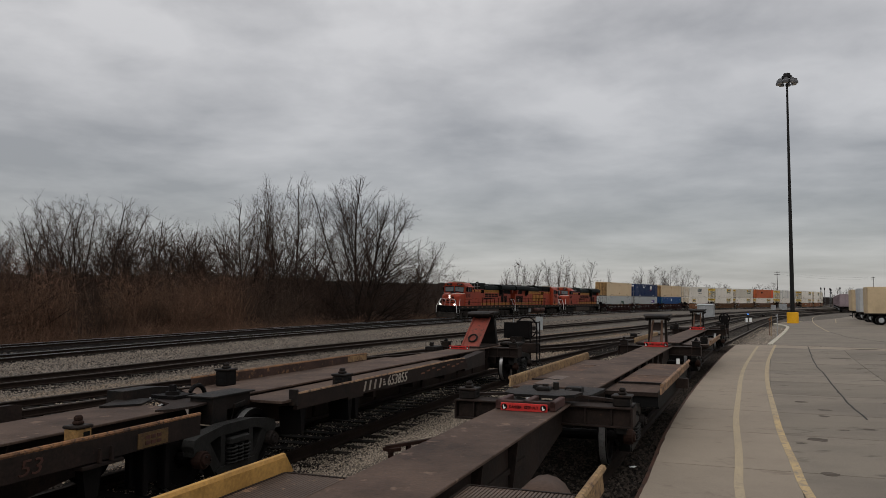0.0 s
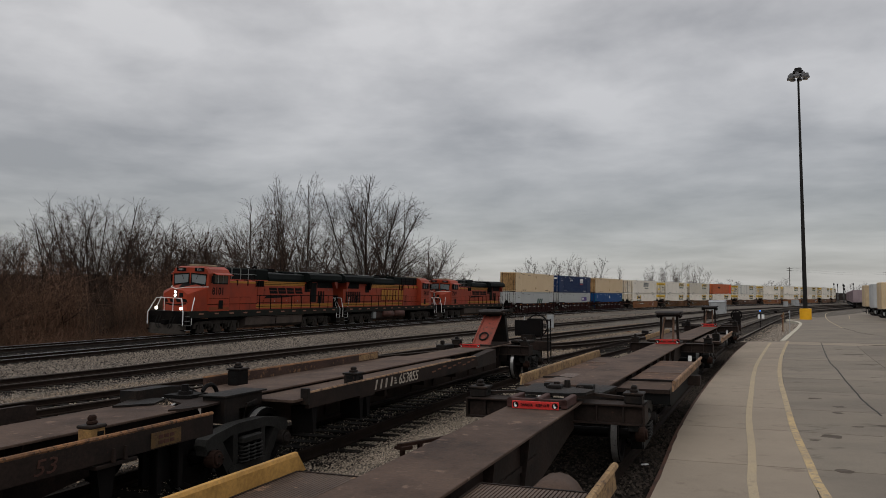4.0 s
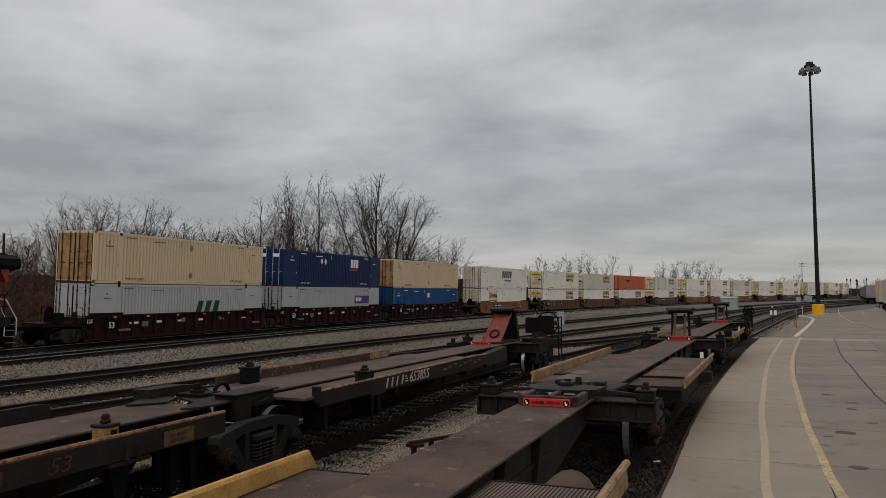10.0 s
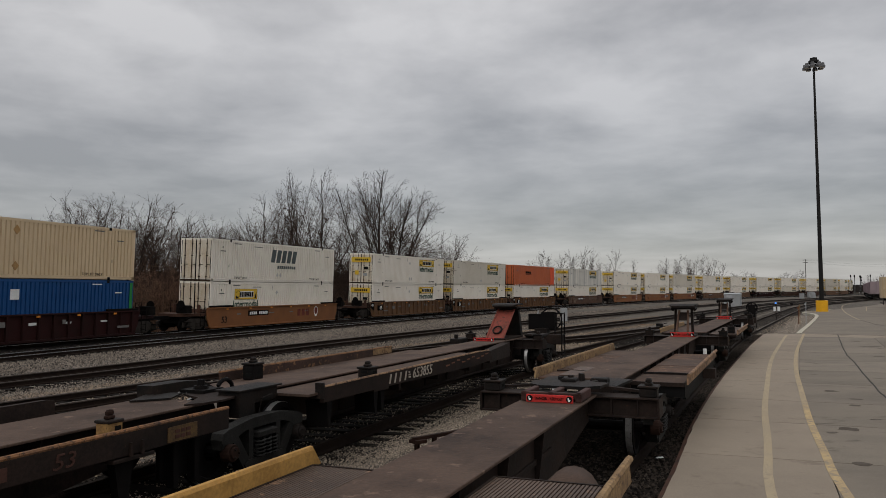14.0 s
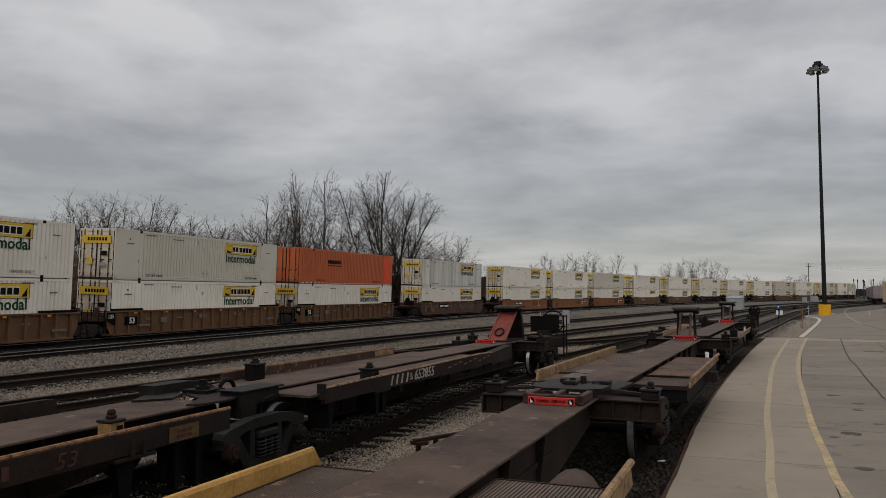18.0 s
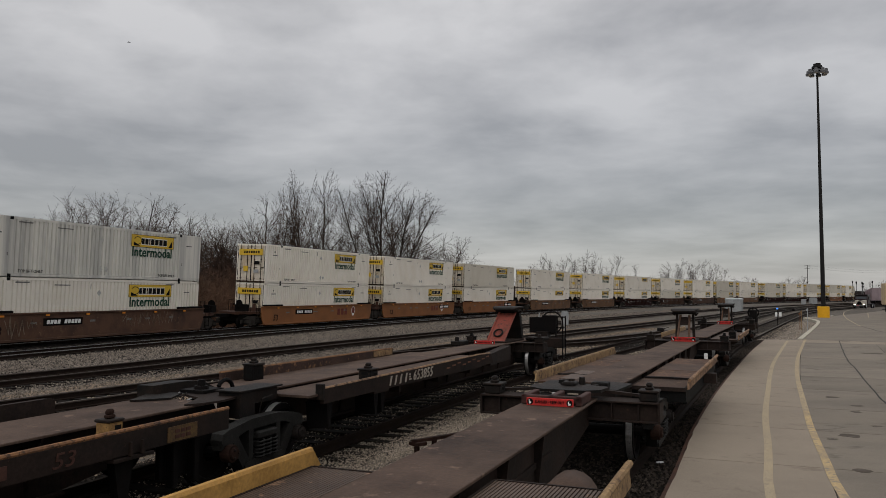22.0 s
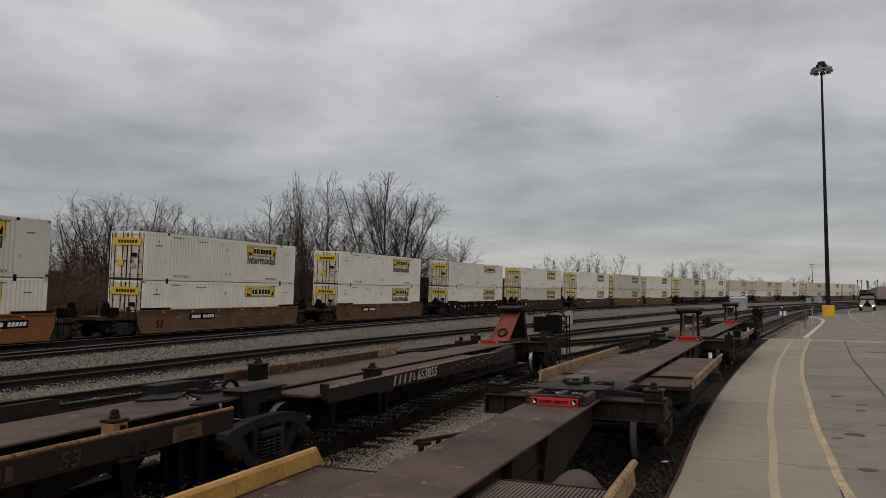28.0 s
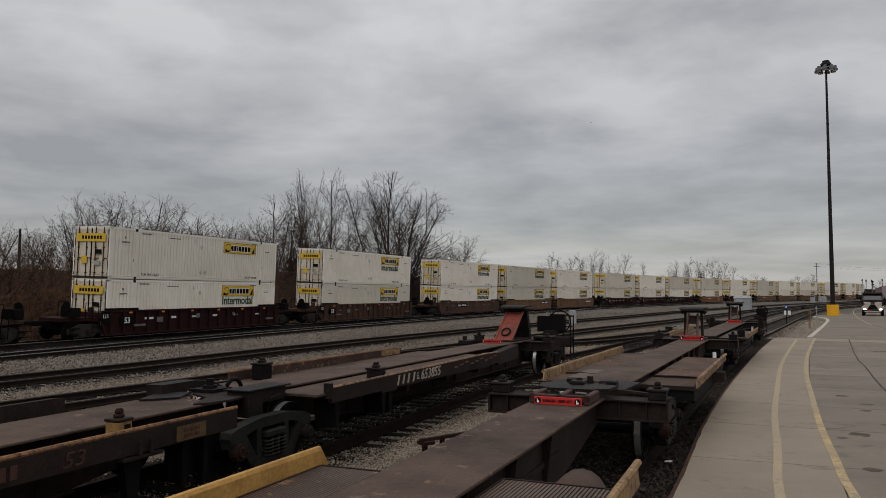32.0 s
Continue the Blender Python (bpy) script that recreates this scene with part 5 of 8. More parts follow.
BOX_YELLOW = surf("yellow_panel", (0.66, 0.43, 0.04), 0.5, stain=1.5, stain_amt=0.2, tint=(0.5, 0.32, 0.05))


def box_body(plain_ends):
    """Corrugated sides between rails and posts, roof and blind end; plain_ends: flat panels past the outer posts."""
    sh = Shape()
    L, W, H = 8.07, 1.295, 2.89
    sh.box(-L, L, -W, W, 0.05, 0.21)
    for sy in (-1, 1):
        sh.box(-L + 0.2, L - 0.2, *sorted((sy * W, sy * (W + 0.012))), 0.19, 0.215)
    sh.box(-L + 0.2, L - 0.2, -W + 0.35, W - 0.35, 0.0, 0.06)
    sh.box(-L, L, -W, W, H - 0.13, H)
    for sx in (-1, 1):
        for sy in (-1, 1):
            x, y = sx * (L - 0.09), sy * (W - 0.09)
            sh.box(x - 0.09, x + 0.09, y - 0.09, y + 0.09, 0.0, H - 0.02)
            x = sx * 6.1
            sh.box(x - 0.08, x + 0.08, sy * W - 0.05, sy * W + 0.006, 0.05, H - 0.02)
    # corrugation: vertical flutes 26 mm deep, flat panels by the end posts
    for sy in (-1, 1):
        reach = 6.0 if plain_ends else L - 0.25
        xs = [(-L + 0.1, 0.01), (-reach - 0.05, 0.01)]
        x = -reach
        while x < reach - 0.12:
            xs += [(x, 0.008), (x + 0.03, 0.066), (x + 0.075, 0.066), (x + 0.105, 0.008)]
            x += 0.262
        xs += [(L - 0.1, 0.01)]
        k = len(sh.v)
        for x, d in xs:
            sh.v += [(x, sy * (W - d), 0.15), (x, sy * (W - d), H - 0.09)]
        for i in range(len(xs) - 1):
            a = k + 2 * i
            f = (a, a + 2, a + 3, a + 1)
            sh.f.append(f if sy < 0 else f[::-1])
    sh.add([(-L + 0.02, -W + 0.1, 0.1), (-L + 0.02, W - 0.1, 0.1), (-L + 0.02, W - 0.1, H - 0.05), (-L + 0.02, -W + 0.1, H - 0.05)], [(3, 2, 1, 0)])
    sh.add([(-L + 0.1, -W + 0.02, H - 0.03), (L - 0.1, -W + 0.02, H - 0.03), (L - 0.1, W - 0.02, H - 0.03), (-L + 0.1, W - 0.02, H - 0.03)], [(0, 1, 2, 3)])
    return sh


def box_door():
    sh = Shape()
    sh.box(8.03, 8.07, 0.02, 1.17, 0.18, 2.76, 0.008)
    for k in range(5):
        z = 0.36 + 0.5 * k
        sh.box(8.065, 8.085, 0.10, 1.10, z, z + 0.22, 0.008)
    for k in range(4):
        sh.box(8.05, 8.10, 1.14, 1.21, 0.4 + 0.62 * k, 0.52 + 0.62 * k)
    sh.box(8.03, 8.055, 0.0, 1.21, 2.78, 2.88)
    for z in (0.24, 2.70):
        sh.box(8.06, 8.10, 0.05, 1.15, z, z + 0.05)
    return sh


def lock_rod():
    sh = Shape().tube([(8.12, 0, 0.06), (8.12, 0, 2.86)], 0.026, 6)
    for z in (0.3, 1.0, 1.7, 2.5):
        sh.box(8.07, 8.14, -0.05, 0.05, z, z + 0.06)
    sh.box(8.10, 8.15, -0.02, 0.26, 1.12, 1.16)
    return sh


BOX_MESHES = {}


def box_mesh(kind, mat):
    key = (kind, mat.name)
    if key not in BOX_MESHES:
        sh = box_body(kind == "plain_body") if kind.endswith("body") else {"door": box_door, "rod": lock_rod}[kind]()
        BOX_MESHES[key] = sh.mesh("container_" + kind, mat)
    return BOX_MESHES[key]


SIDE = Matrix.Rotation(math.pi, 4, "Z") @ Matrix.Rotation(radians(90), 4, "X")


def side_at(x, z, y=1.30):
    """Where flat lettering stands on the side that looks to +y, read from outside."""
    return Matrix.Translation((x, y, z)) @ SIDE


def brand_panel(parent, x, z, w=2.5, h=0.62, end=False):
    """A yellow panel with a black emblem and name blocks."""
    if end:
        pl = part("sign_panel", Shape().box(8.145, 8.16, -w / 2, w / 2, z - h / 2, z + h / 2, 0.004), BOX_YELLOW, parent, "yellow sign panel")
        sh = Shape()
        for k in range(7):
            y = -w * 0.3 + k * w * 0.1
            sh.box(8.158, 8.166, y, y + w * 0.07, z - h * 0.2, z + h * 0.2)
        tagged(part("sign_mark", sh, INK, pl), kind="stuff")
        return
    pl = part("sign_panel", Shape().box(x - w / 2, x + w / 2, 1.28, 1.305, z - h / 2, z + h / 2, 0.004), BOX_YELLOW, parent, "yellow sign panel")
    rim = Shape()
    for dz in (-1, 1):
        rim.box(x - w / 2, x + w / 2, 1.303, 1.311, *sorted((z + dz * h / 2, z + dz * (h / 2 - 0.02))))
    for dx in (-1, 1):
        rim.box(*sorted((x + dx * w / 2, x + dx * (w / 2 - 0.02))), 1.303, 1.311, z - h / 2, z + h / 2)
    sh = rim
    # a curled banner at one end, a smaller one at the other
    curl = [(x + w * (0.36 + 0.085 * math.cos(t)), 1.31, z + h * (0.02 + 0.30 * math.sin(t))) for t in np.linspace(0.4, 5.0, 10)]
    sh.tube(curl, 0.02, 4)
    sh.slab([(x + w * 0.45, z - h * 0.4), (x + w * 0.45, z - h * 0.1), (x + w * 0.3, z - h * 0.4)], 1.30, 1.312)
    sh.slab([(x - w * 0.46, z - h * 0.38), (x - w * 0.46, z + h * 0.2), (x - w * 0.37, z - h * 0.38)], 1.30, 1.312)
    pale = Shape()
    k = -0.27
    for wd in (0.06, 0.07, 0.025, 0.075, 0.08, 0.08, 0.085):
        sh.box(x - w * (k + wd), x - w * k, 1.306, 1.314, z - h * 0.25, z + h * 0.22)
        pale.box(x - w * (k + wd) - 0.025, x - w * k + 0.025, 1.30, 1.308, z - h * 0.31, z + h * 0.28)
        k += wd + 0.02
    tagged(part("sign_mark", sh, INK, pl), kind="stuff")
    tagged(part("mark_outline", pale, WHITE, pl), kind="stuff")


def container(paint, dress, label):
    """A 53-foot container with doors towards +x; dress says what is written on it."""
    c = thing("container", label, "container", group="containers on the train")
    mat = PAINTS[paint]
    part("body", box_mesh("plain_body" if paint in ("cream", "dirty", "navy", "grey") else "body", mat), mat, c)
    dm = TAN_DOOR if paint == "tan" else (WHITE_DOOR if paint in ("white", "cream", "dirty") else mat)
    part("door", box_mesh("door", dm), dm, c)
    d = part("door", box_mesh("door", dm), dm, c)
    d.matrix_basis = Matrix.Rotation(math.pi, 4, "Z") @ Matrix.Diagonal((-1, 1, 1, 1))
    rod = ROD if paint != "navy" else SILVER
    for y in (-0.9, -0.32, 0.32, 0.9):
        part("lock_rod", box_mesh("rod", rod), rod, c, at=Matrix.Translation((0, y, 0)))
    part("door_gasket", Shape().box(8.055, 8.10, -0.035, 0.035, 0.16, 2.8).box(8.04, 8.09, 1.175, 1.215, 0.2, 2.75).box(8.04, 8.09, -1.215, -1.175, 0.2, 2.75), INK if paint != "navy" else mat, c, "black rubber door gasket")
    part("door_sill", Shape().box(8.03, 8.11, -1.25, 1.25, 0.02, 0.15, 0.01), ROD, c)
    for x in (-6.1, 6.1):
        for z in (0.0, 2.72):
            part("lifting_pocket", Shape().box(x - 0.10, x + 0.10, 1.285, 1.306, z + 0.01, z + 0.17, 0.01), INK, c, "dark steel lifting pocket")
    for x, z, w, h in () if "far" in dress else ((6.9, 2.1, 0.55, 0.07), (6.95, 2.35, 0.1, 0.12), (-6.9, 2.2, 0.5, 0.06), (5.3, 2.66, 0.8, 0.06), (-5.3, 2.66, 0.7, 0.06), (2.9, 2.55, 1.0, 0.05), (6.25, 1.1, 0.04, 0.16), (-6.3, 1.05, 0.04, 0.18), (1.0, 2.5, 0.03, 0.3)):
        part("marking", Shape().box(x - w / 2, x + w / 2, 1.280, 1.299, z - h / 2, z + h / 2), FADED_INK if paint not in ("navy", "blue") else WHITE, c)
    if "hunt" in dress or "hunt_plain" in dress:
        brand_panel(c, -3.62, 2.28, 3.6, 0.72)
        brand_panel(c, 0, 2.28, 2.1, 0.46, end=True)
        if "hunt" in dress:
            letters("Intermodal", 0.78, GREEN_INK, c, side_at(-3.6, 1.62), bold=0.016)
        if "far" in dress:
            return c
        part("door_placard", Shape().box(8.15, 8.165, -0.62, -0.22, 0.85, 1.25, 0.003), BOX_YELLOW, c, "small yellow door placard")
        part("door_placard", Shape().box(8.15, 8.165, 0.35, 0.8, 1.38, 1.62, 0.003), INK, c, "small black door placard")
        part("door_placard", Shape().box(8.15, 8.165, 0.3, 0.72, 0.75, 1.0, 0.003), GREY, c, "small grey door placard")
    if "hunt_front" in dress:
        brand_panel(c, 4.2, 2.05, 2.6, 0.75)
        letters("Intermodal", 0.66, GREEN_INK, c, side_at(4.2, 1.35), bold=0.012)
    for x in () if "far" in dress else (4.9, -4.9):
        letters("TOP LIFT ONLY", 0.21, WHITE if paint in ("navy", "blue") else INK, c, side_at(x, 0.30, 1.296))
    if paint in ("white", "cream", "dirty") and "far" not in dress:
        for x, z in ((0.4, 2.15), (0.4, 0.55), (0.0, 0.55)):
            part("placard_holder", Shape().slab([(x, z - 0.17), (x + 0.15, z), (x, z + 0.17), (x - 0.15, z)], 1.288, 1.302), HOLDER, c, "pale diamond placard holder")
    if "warn" in dress:
        sh = Shape()
        for x, z in ((0.0, 2.35), (0.0, 0.62)):
            sh.slab([(x, z - 0.24), (x + 0.2, z), (x, z + 0.24), (x - 0.2, z)], 1.288, 1.304)
        part("placard", sh, WHITE if paint != "tan" else TAN_DOOR, c, "diamond placards")
    if "arrow" in dress:
        for k in range(3):
            x = -0.6 - k * 0.85
            part("brand_mark", Shape().slab([(x, 0.95), (x - 0.5, 0.95), (x - 0.85, 1.9), (x - 0.35, 1.9)], 1.280, 1.304), GREEN_INK, c, "slanted dark green brand mark")
        part("brand_bar", Shape().box(-1.9, -0.2, 1.280, 1.304, 0.70, 0.88), BOX_YELLOW, c, "yellow bar under the brand mark")
    if "speed" in dress:
        sh = Shape()
        for k in range(5):
            x = 1.3 - k * 0.7
            sh.slab([(x, 1.5), (x - 0.5, 1.5), (x - 0.72, 2.45), (x - 0.22, 2.45)], 1.288, 1.304)
        for k in range(9):
            x = 0.4 - k * 0.28
            sh.box(x - 0.2, x, 1.288, 1.304, 1.05, 1.27)
        part("brand_mark", sh, surf("dark_slate_marking", (0.085, 0.10, 0.10), 0.6, bump=0), c, "slanted dark grey brand mark")
    if "three" in dress:
        sh = Shape()
        for k in range(3):
            x = -2.4 - k * 0.5
            sh.slab([(x, 1.75), (x - 0.36, 1.75), (x - 0.36, 2.5), (x, 2.5)], 1.288, 1.304)
        sh.slab([(2.5, 1.9), (2.3, 2.15), (2.5, 2.4), (2.7, 2.15)], 1.288, 1.304)
        sh.slab([(1.9, 1.9), (1.7, 2.15), (1.9, 2.4), (2.1, 2.15)], 1.288, 1.304)
        part("brand_mark", sh, WHITE, c, "white brand mark")
        part("brand_bar", Shape().box(-3.6, -2.2, 1.288, 1.304, 1.5, 1.62), RED, c, "red bar under the brand mark")
        for y in (-0.62, 0.62):
            part("door_mark", Shape().box(8.14, 8.16, y - 0.3, y + 0.3, 2.3, 2.55), WHITE, c)
    if "purple" in dress:
        part("brand_panel", Shape().box(-6.0, -3.3, 1.288, 1.305, 1.45, 2.15), PURPLE, c, "purple brand panel")
        sh = Shape()
        for k in range(4):
            x = -3.5 - 0.28 * k
            sh.box(x - 0.2, x, 1.30, 1.312, 1.65, 1.98)
        part("brand_mark", sh, WHITE, c)
    if "ink" in dress:
        sh = Shape()
        for k in range(26):
            x = -7.6 + 0.6 * k
            sh.box(x, x + 0.3, 1.29, 1.312, 0.08, 0.13)
        tagged(part("reflective_strip", sh, WHITE, c, "white dashes along the bottom rail"), kind="stuff")
        sh = Shape()
        for k in range(8):
            x = 3.9 - 0.27 * k
            sh.box(x - 0.22, x, 1.288, 1.304, 1.75, 2.05)
        sh.box(1.6, 3.9, 1.288, 1.304, 1.55, 1.62)
        part("brand_mark", sh, INK, c, "black name blocks")
        part("end_panel", Shape().box(-7.95, -6.3, 1.286, 1.30, 0.2, 2.75), surf("bright_orange_panel", (0.72, 0.085, 0.02), 0.5), c, "brighter orange panel")
    if "tag" in dress:
        part("tag_panel", Shape().box(-0.3, 0.2, 1.288, 1.304, 1.9, 2.4), WHITE, c, "white square tag")
        part("edge_band", Shape().box(-8.0, -7.8, 1.286, 1.30, 0.2, 2.75), surf("green_band", (0.02, 0.24, 0.06), 0.5), c, "green edge band")
        part("edge_band", Shape().box(7.8, 8.0, 1.286, 1.30, 0.2, 2.75), surf("green_band", (0.02, 0.24, 0.06), 0.5), c, "green edge band")
    return c


BOGIE = {}


def bogie(parent, x, big=False, mat=None):
    """A truck: two sideframes, bolster and wheelsets, as parts under one part."""
    mat = mat or TRUCK_GREY
    if not BOGIE:
        for b in (False, True):
            n, pitch, r = (3, 1.9, 0.53) if b else (2, 1.78, 0.42)
            half = pitch * (n - 1) / 2
            sh = Shape()
            out = [(-half - 0.32, r - 0.12), (-half - 0.32, r + 0.18), (-half + 0.1, r + 0.3), (-0.5, r + 0.42), (0.5, r + 0.42), (half - 0.1, r + 0.3), (half + 0.32, r + 0.18), (half + 0.32, r - 0.12), (half - 0.25, r - 0.1), (half - 0.5, r - 0.26), (-half + 0.5, r - 0.26), (-half + 0.25, r - 0.1)]
            if b:
                sh.slab([(-half - 0.55, r + 0.16), (-half - 0.5, r + 0.34), (-0.5, r + 0.42), (0.5, r + 0.42), (half + 0.5, r + 0.34), (half + 0.55, r + 0.16)], -0.08, 0.08)
                for k in range(n):
                    x0 = -half + k * pitch
                    sh.slab([(x0 - 0.46, r - 0.34), (x0 - 0.2, r + 0.3), (x0 + 0.2, r + 0.3), (x0 + 0.46, r - 0.34), (x0 + 0.3, r - 0.38), (x0 - 0.3, r - 0.38)], 0.02, 0.12)
                    sh.box(x0 + 0.5, x0 + 0.75, 0.0, 0.14, r - 0.1, r + 0.24, 0.02)
                    sh.tube([(x0 - 0.6, 0.14, r + 0.3), (x0 - 0.5, 0.16, r - 0.2)], 0.05, 6)
            else:
                sh.slab(out, -0.08, 0.08)
            for k in range(n):
                sh.disc(-half + k * pitch, 0.1, r, 0.17, 0.14, n=10)
            for dx in ((-0.95, 0.95) if b else (0.0,)):
                for k in range(5):
                    sh.disc(dx, 0.09, r - 0.2 + 0.085 * k, 0.12, 0.05, axis="z", n=10)
            BOGIE[b, "frame"] = sh.mesh("sideframe", mat)
            sh = Shape()
            for y in (-0.755, 0.755):
                sh.disc(0, y, r, r, 0.13, n=22)
                sh.disc(0, y * 0.93, r, r + 0.025, 0.03, n=22)
            sh.tube([(0, -0.98, r), (0, 0.98, r)], 0.08, 8)
            BOGIE[b, "wheels"] = sh.mesh("wheelset", LOCO_FRAME)
            BOGIE[b, "bolster"] = Shape().box(-0.22, 0.22, -0.9, 0.9, r + 0.02, r + 0.34, 0.03).mesh("bolster", LOCO_FRAME)
    n, pitch = (3, 1.9) if big else (2, 1.78)
    root = part("truck", BOGIE[big, "bolster"], LOCO_FRAME, parent, at=Matrix.Translation((x, 0, 0)))
    for y, turn in ((1.06, 0), (-1.06, math.pi)):
        part("sideframe", BOGIE[big, "frame"], mat, root, at=Matrix.Translation((0, y, 0)) @ Matrix.Rotation(turn, 4, "Z"))
    for k in range(n):
        part("wheelset", BOGIE[big, "wheels"], LOCO_FRAME, root, at=Matrix.Translation((pitch * (k - (n - 1) / 2), 0, 0)))
    return root


def well_car(paint, ribbed, front, rear, label):
    """One well: deep sides round the lower box, end decks, trucks. front, rear: 'bogie' on a shared joint or 'coupler' with its own truck."""
    w = thing("well_car", label, "rail car", group="well cars of the train")
    for sy in (-1, 1):
        sh = Shape()
        y0, y1 = sorted((sy * 1.36, sy * (1.39 if ribbed else 1.44)))
        sh.slab([(-8.5, 0.80), (-8.2, 0.20), (8.2, 0.20), (8.5, 0.80), (8.5, 1.50), (-8.5, 1.50)], y0, y1)
        s = part("side_wall", sh, paint, w)
        yo0, yo1 = sorted((sy * 1.36, sy * 1.52))
        part("top_chord", Shape().box(-8.5, 8.5, yo0, yo1, 1.46, 1.54, 0.01), paint, s)
        part("bottom_chord", Shape().box(-8.15, 8.15, yo0, yo1, 0.16, 0.27, 0.01), paint, s)
        if ribbed:
            k = 0
            for x in np.linspace(-7.9, 7.9, 18):
                part("rib", Shape().box(x - 0.06, x + 0.06, *sorted((sy * 1.385, sy * 1.525)), 0.27, 1.46), paint, s)
        for x in (-7.1, 7.1):
            part("raised_pad", Shape().box(x - 1.2, x + 1.2, yo0, yo1, 1.54, 1.66, 0.02), LOCO_FRAME, s)
        if sy > 0:
            ink = WHITE if paint is MAROON else FADED_INK
            rng = random.Random(len(label))
            for k in range(6):
                x = -5.8 + k * 2.1 + rng.uniform(-0.4, 0.4)
                part("marking", Shape().box(x, x + rng.uniform(0.3, 0.7), 1.432, 1.447, 0.98, 1.05 + rng.uniform(0, 0.06)), ink, s)
            if paint is OCHRE:
                for k in range(3):
                    x = -2.3 - 0.62 * k
                    part("brand_mark", Shape().slab([(x - 0.04, 0.66), (x - 0.48, 0.66), (x - 0.48, 1.2), (x - 0.04, 1.2)], 1.432, 1.447), TTX_RED, s, "faded red brand mark")
                part("emblem", Shape().slab([(-5.1 + 0.3 * math.sin(t), 1.0 - 0.36 * math.cos(t) * (1.3 if math.cos(t) > 0.8 else 1)) for t in np.linspace(0, 6.283, 15)[:-1]], 1.432, 1.447), WHITE, s, "white shield emblem")
                part("emblem_field", Shape().slab([(-5.1 + 0.25 * math.sin(t), 1.02 - 0.30 * math.cos(t)) for t in np.linspace(0, 6.283, 13)[:-1]], 1.446, 1.452), TTX_RED, s)
            if not ribbed:
                x0 = 1.6 if front == "coupler" else -6.9
                plate = part("reporting_plate", Shape().box(x0, x0 + 2.5, 1.432, 1.448, 0.86, 1.24, 0.003), LOCO_FRAME, s, "black reporting plate with white stencils")
                for k in range(10):
                    if k != 4:
                        xx = x0 + 2.3 - 0.22 * k
                        part("stencil", Shape().slab([(xx - 0.17, 0.95), (xx, 0.95), (xx - 0.04, 1.15), (xx - 0.21, 1.15)], 1.446, 1.453), WHITE, plate)
            else:
                for x0, z0, w0, h0 in ((5.3, 0.62, 0.9, 0.12), (-7.6, 0.6, 0.9, 0.12), (3.9, 0.8, 0.5, 0.3), (-3.0, 1.0, 0.2, 0.2), (0.6, 0.95, 0.3, 0.26)):
                    part("stencil", Shape().box(x0, x0 + w0, 1.50, 1.531, z0, z0 + h0), FADED_INK, s)
            if paint is GRIMY:
                # loops and zigzags of old spray paint
                for a, b, lo, hi, n in ((7.5, 7.0, 0.5, 1.3, 6), (6.2, 5.2, 0.45, 1.3, 7), (5.0, 4.5, 0.8, 1.25, 5), (-1.2, -3.4, 0.75, 1.35, 15), (-3.6, -5.6, 0.7, 1.3, 14)):
                    pts = [(a + (b - a) * k / n + rng.uniform(-0.12, 0.12), 1.441, (lo if k % 2 else hi) + rng.uniform(-0.15, 0.15)) for k in range(n + 1)]
                    part("graffiti_scrawl", Shape().tube(pts, 0.026 if a > 0 else 0.02, 5), SPRAY, s, "faded spray-paint scrawl")
            if ribbed:
                part("number_plate", Shape().slab([(7.75, 0.62), (8.55, 1.0), (8.55, 1.44), (7.75, 1.44)], 1.432, 1.452), LOCO_FRAME, s, "black end plate")
                letters("125 T", 0.30, WHITE, s, side_at(8.15, 1.22, 1.456))
            for k in range(6):
                x = -6.6 + 2.6 * k
                part("reflector", Shape().box(x, x + 0.22, 1.50, 1.526, 1.36, 1.45), AMBER, s)
            if ribbed:
                part("number_plate", Shape().box(6.35, 7.2, 1.39, 1.53, 0.72, 1.2, 0.004), LOCO_FRAME, s, "black number plate")
                letters("53", 0.46, WHITE, s, side_at(6.77, 0.96, 1.535), bold=0.008)
            else:
                letters("53", 0.62, INK, s, side_at(6.75, 0.66, 1.45), bold=0.01, slant=0.12)
    part("floor", Shape().box(-7.4, 7.4, -1.36, 1.36, 0.2, 0.345), LOCO_FRAME, w)
    for sx, end in ((1, front), (-1, rear)):
        tip = 9.5 if end == "bogie" else 10.6
        sh = Shape()
        out = [(sx * 8.1, -1.36), (sx * 8.1, 1.36), (sx * 8.9, 1.2), (sx * tip, 0.75), (sx * tip, -0.75), (sx * 8.9, -1.2)]
        sh.plan(out, 0.98, 1.16)
        part("end_deck", sh, paint if paint is MAROON else RUSSET, w)
        part("bulkhead", Shape().box(*sorted((sx * 8.15, sx * 8.3)), -1.36, 1.36, 1.0, 1.42, 0.02), paint if paint is MAROON else RUSSET, w)
        part("draft_sill", Shape().box(*sorted((sx * 7.6, sx * (tip - 0.3))), -0.75, 0.75, 0.52, 0.98, 0.03), LOCO_FRAME, w)
        for y in (-1.0, 1.0):
            part("end_post", Shape().box(*sorted((sx * 8.75, sx * 8.95)), y - 0.09, y + 0.09, 1.16, 1.72, 0.02), paint if paint is MAROON else RUSSET, w)
        lad = Shape()
        for x in (8.72, 9.12):
            lad.tube([(sx * x, 1.42, 0.32), (sx * x, 1.42, 1.62)], 0.022, 5)
        for k in range(5):
            lad.tube([(sx * 8.72, 1.42, 0.4 + 0.28 * k), (sx * 9.12, 1.42, 0.4 + 0.28 * k)], 0.018, 5)
        part("ladder", lad, LOCO_FRAME, w)
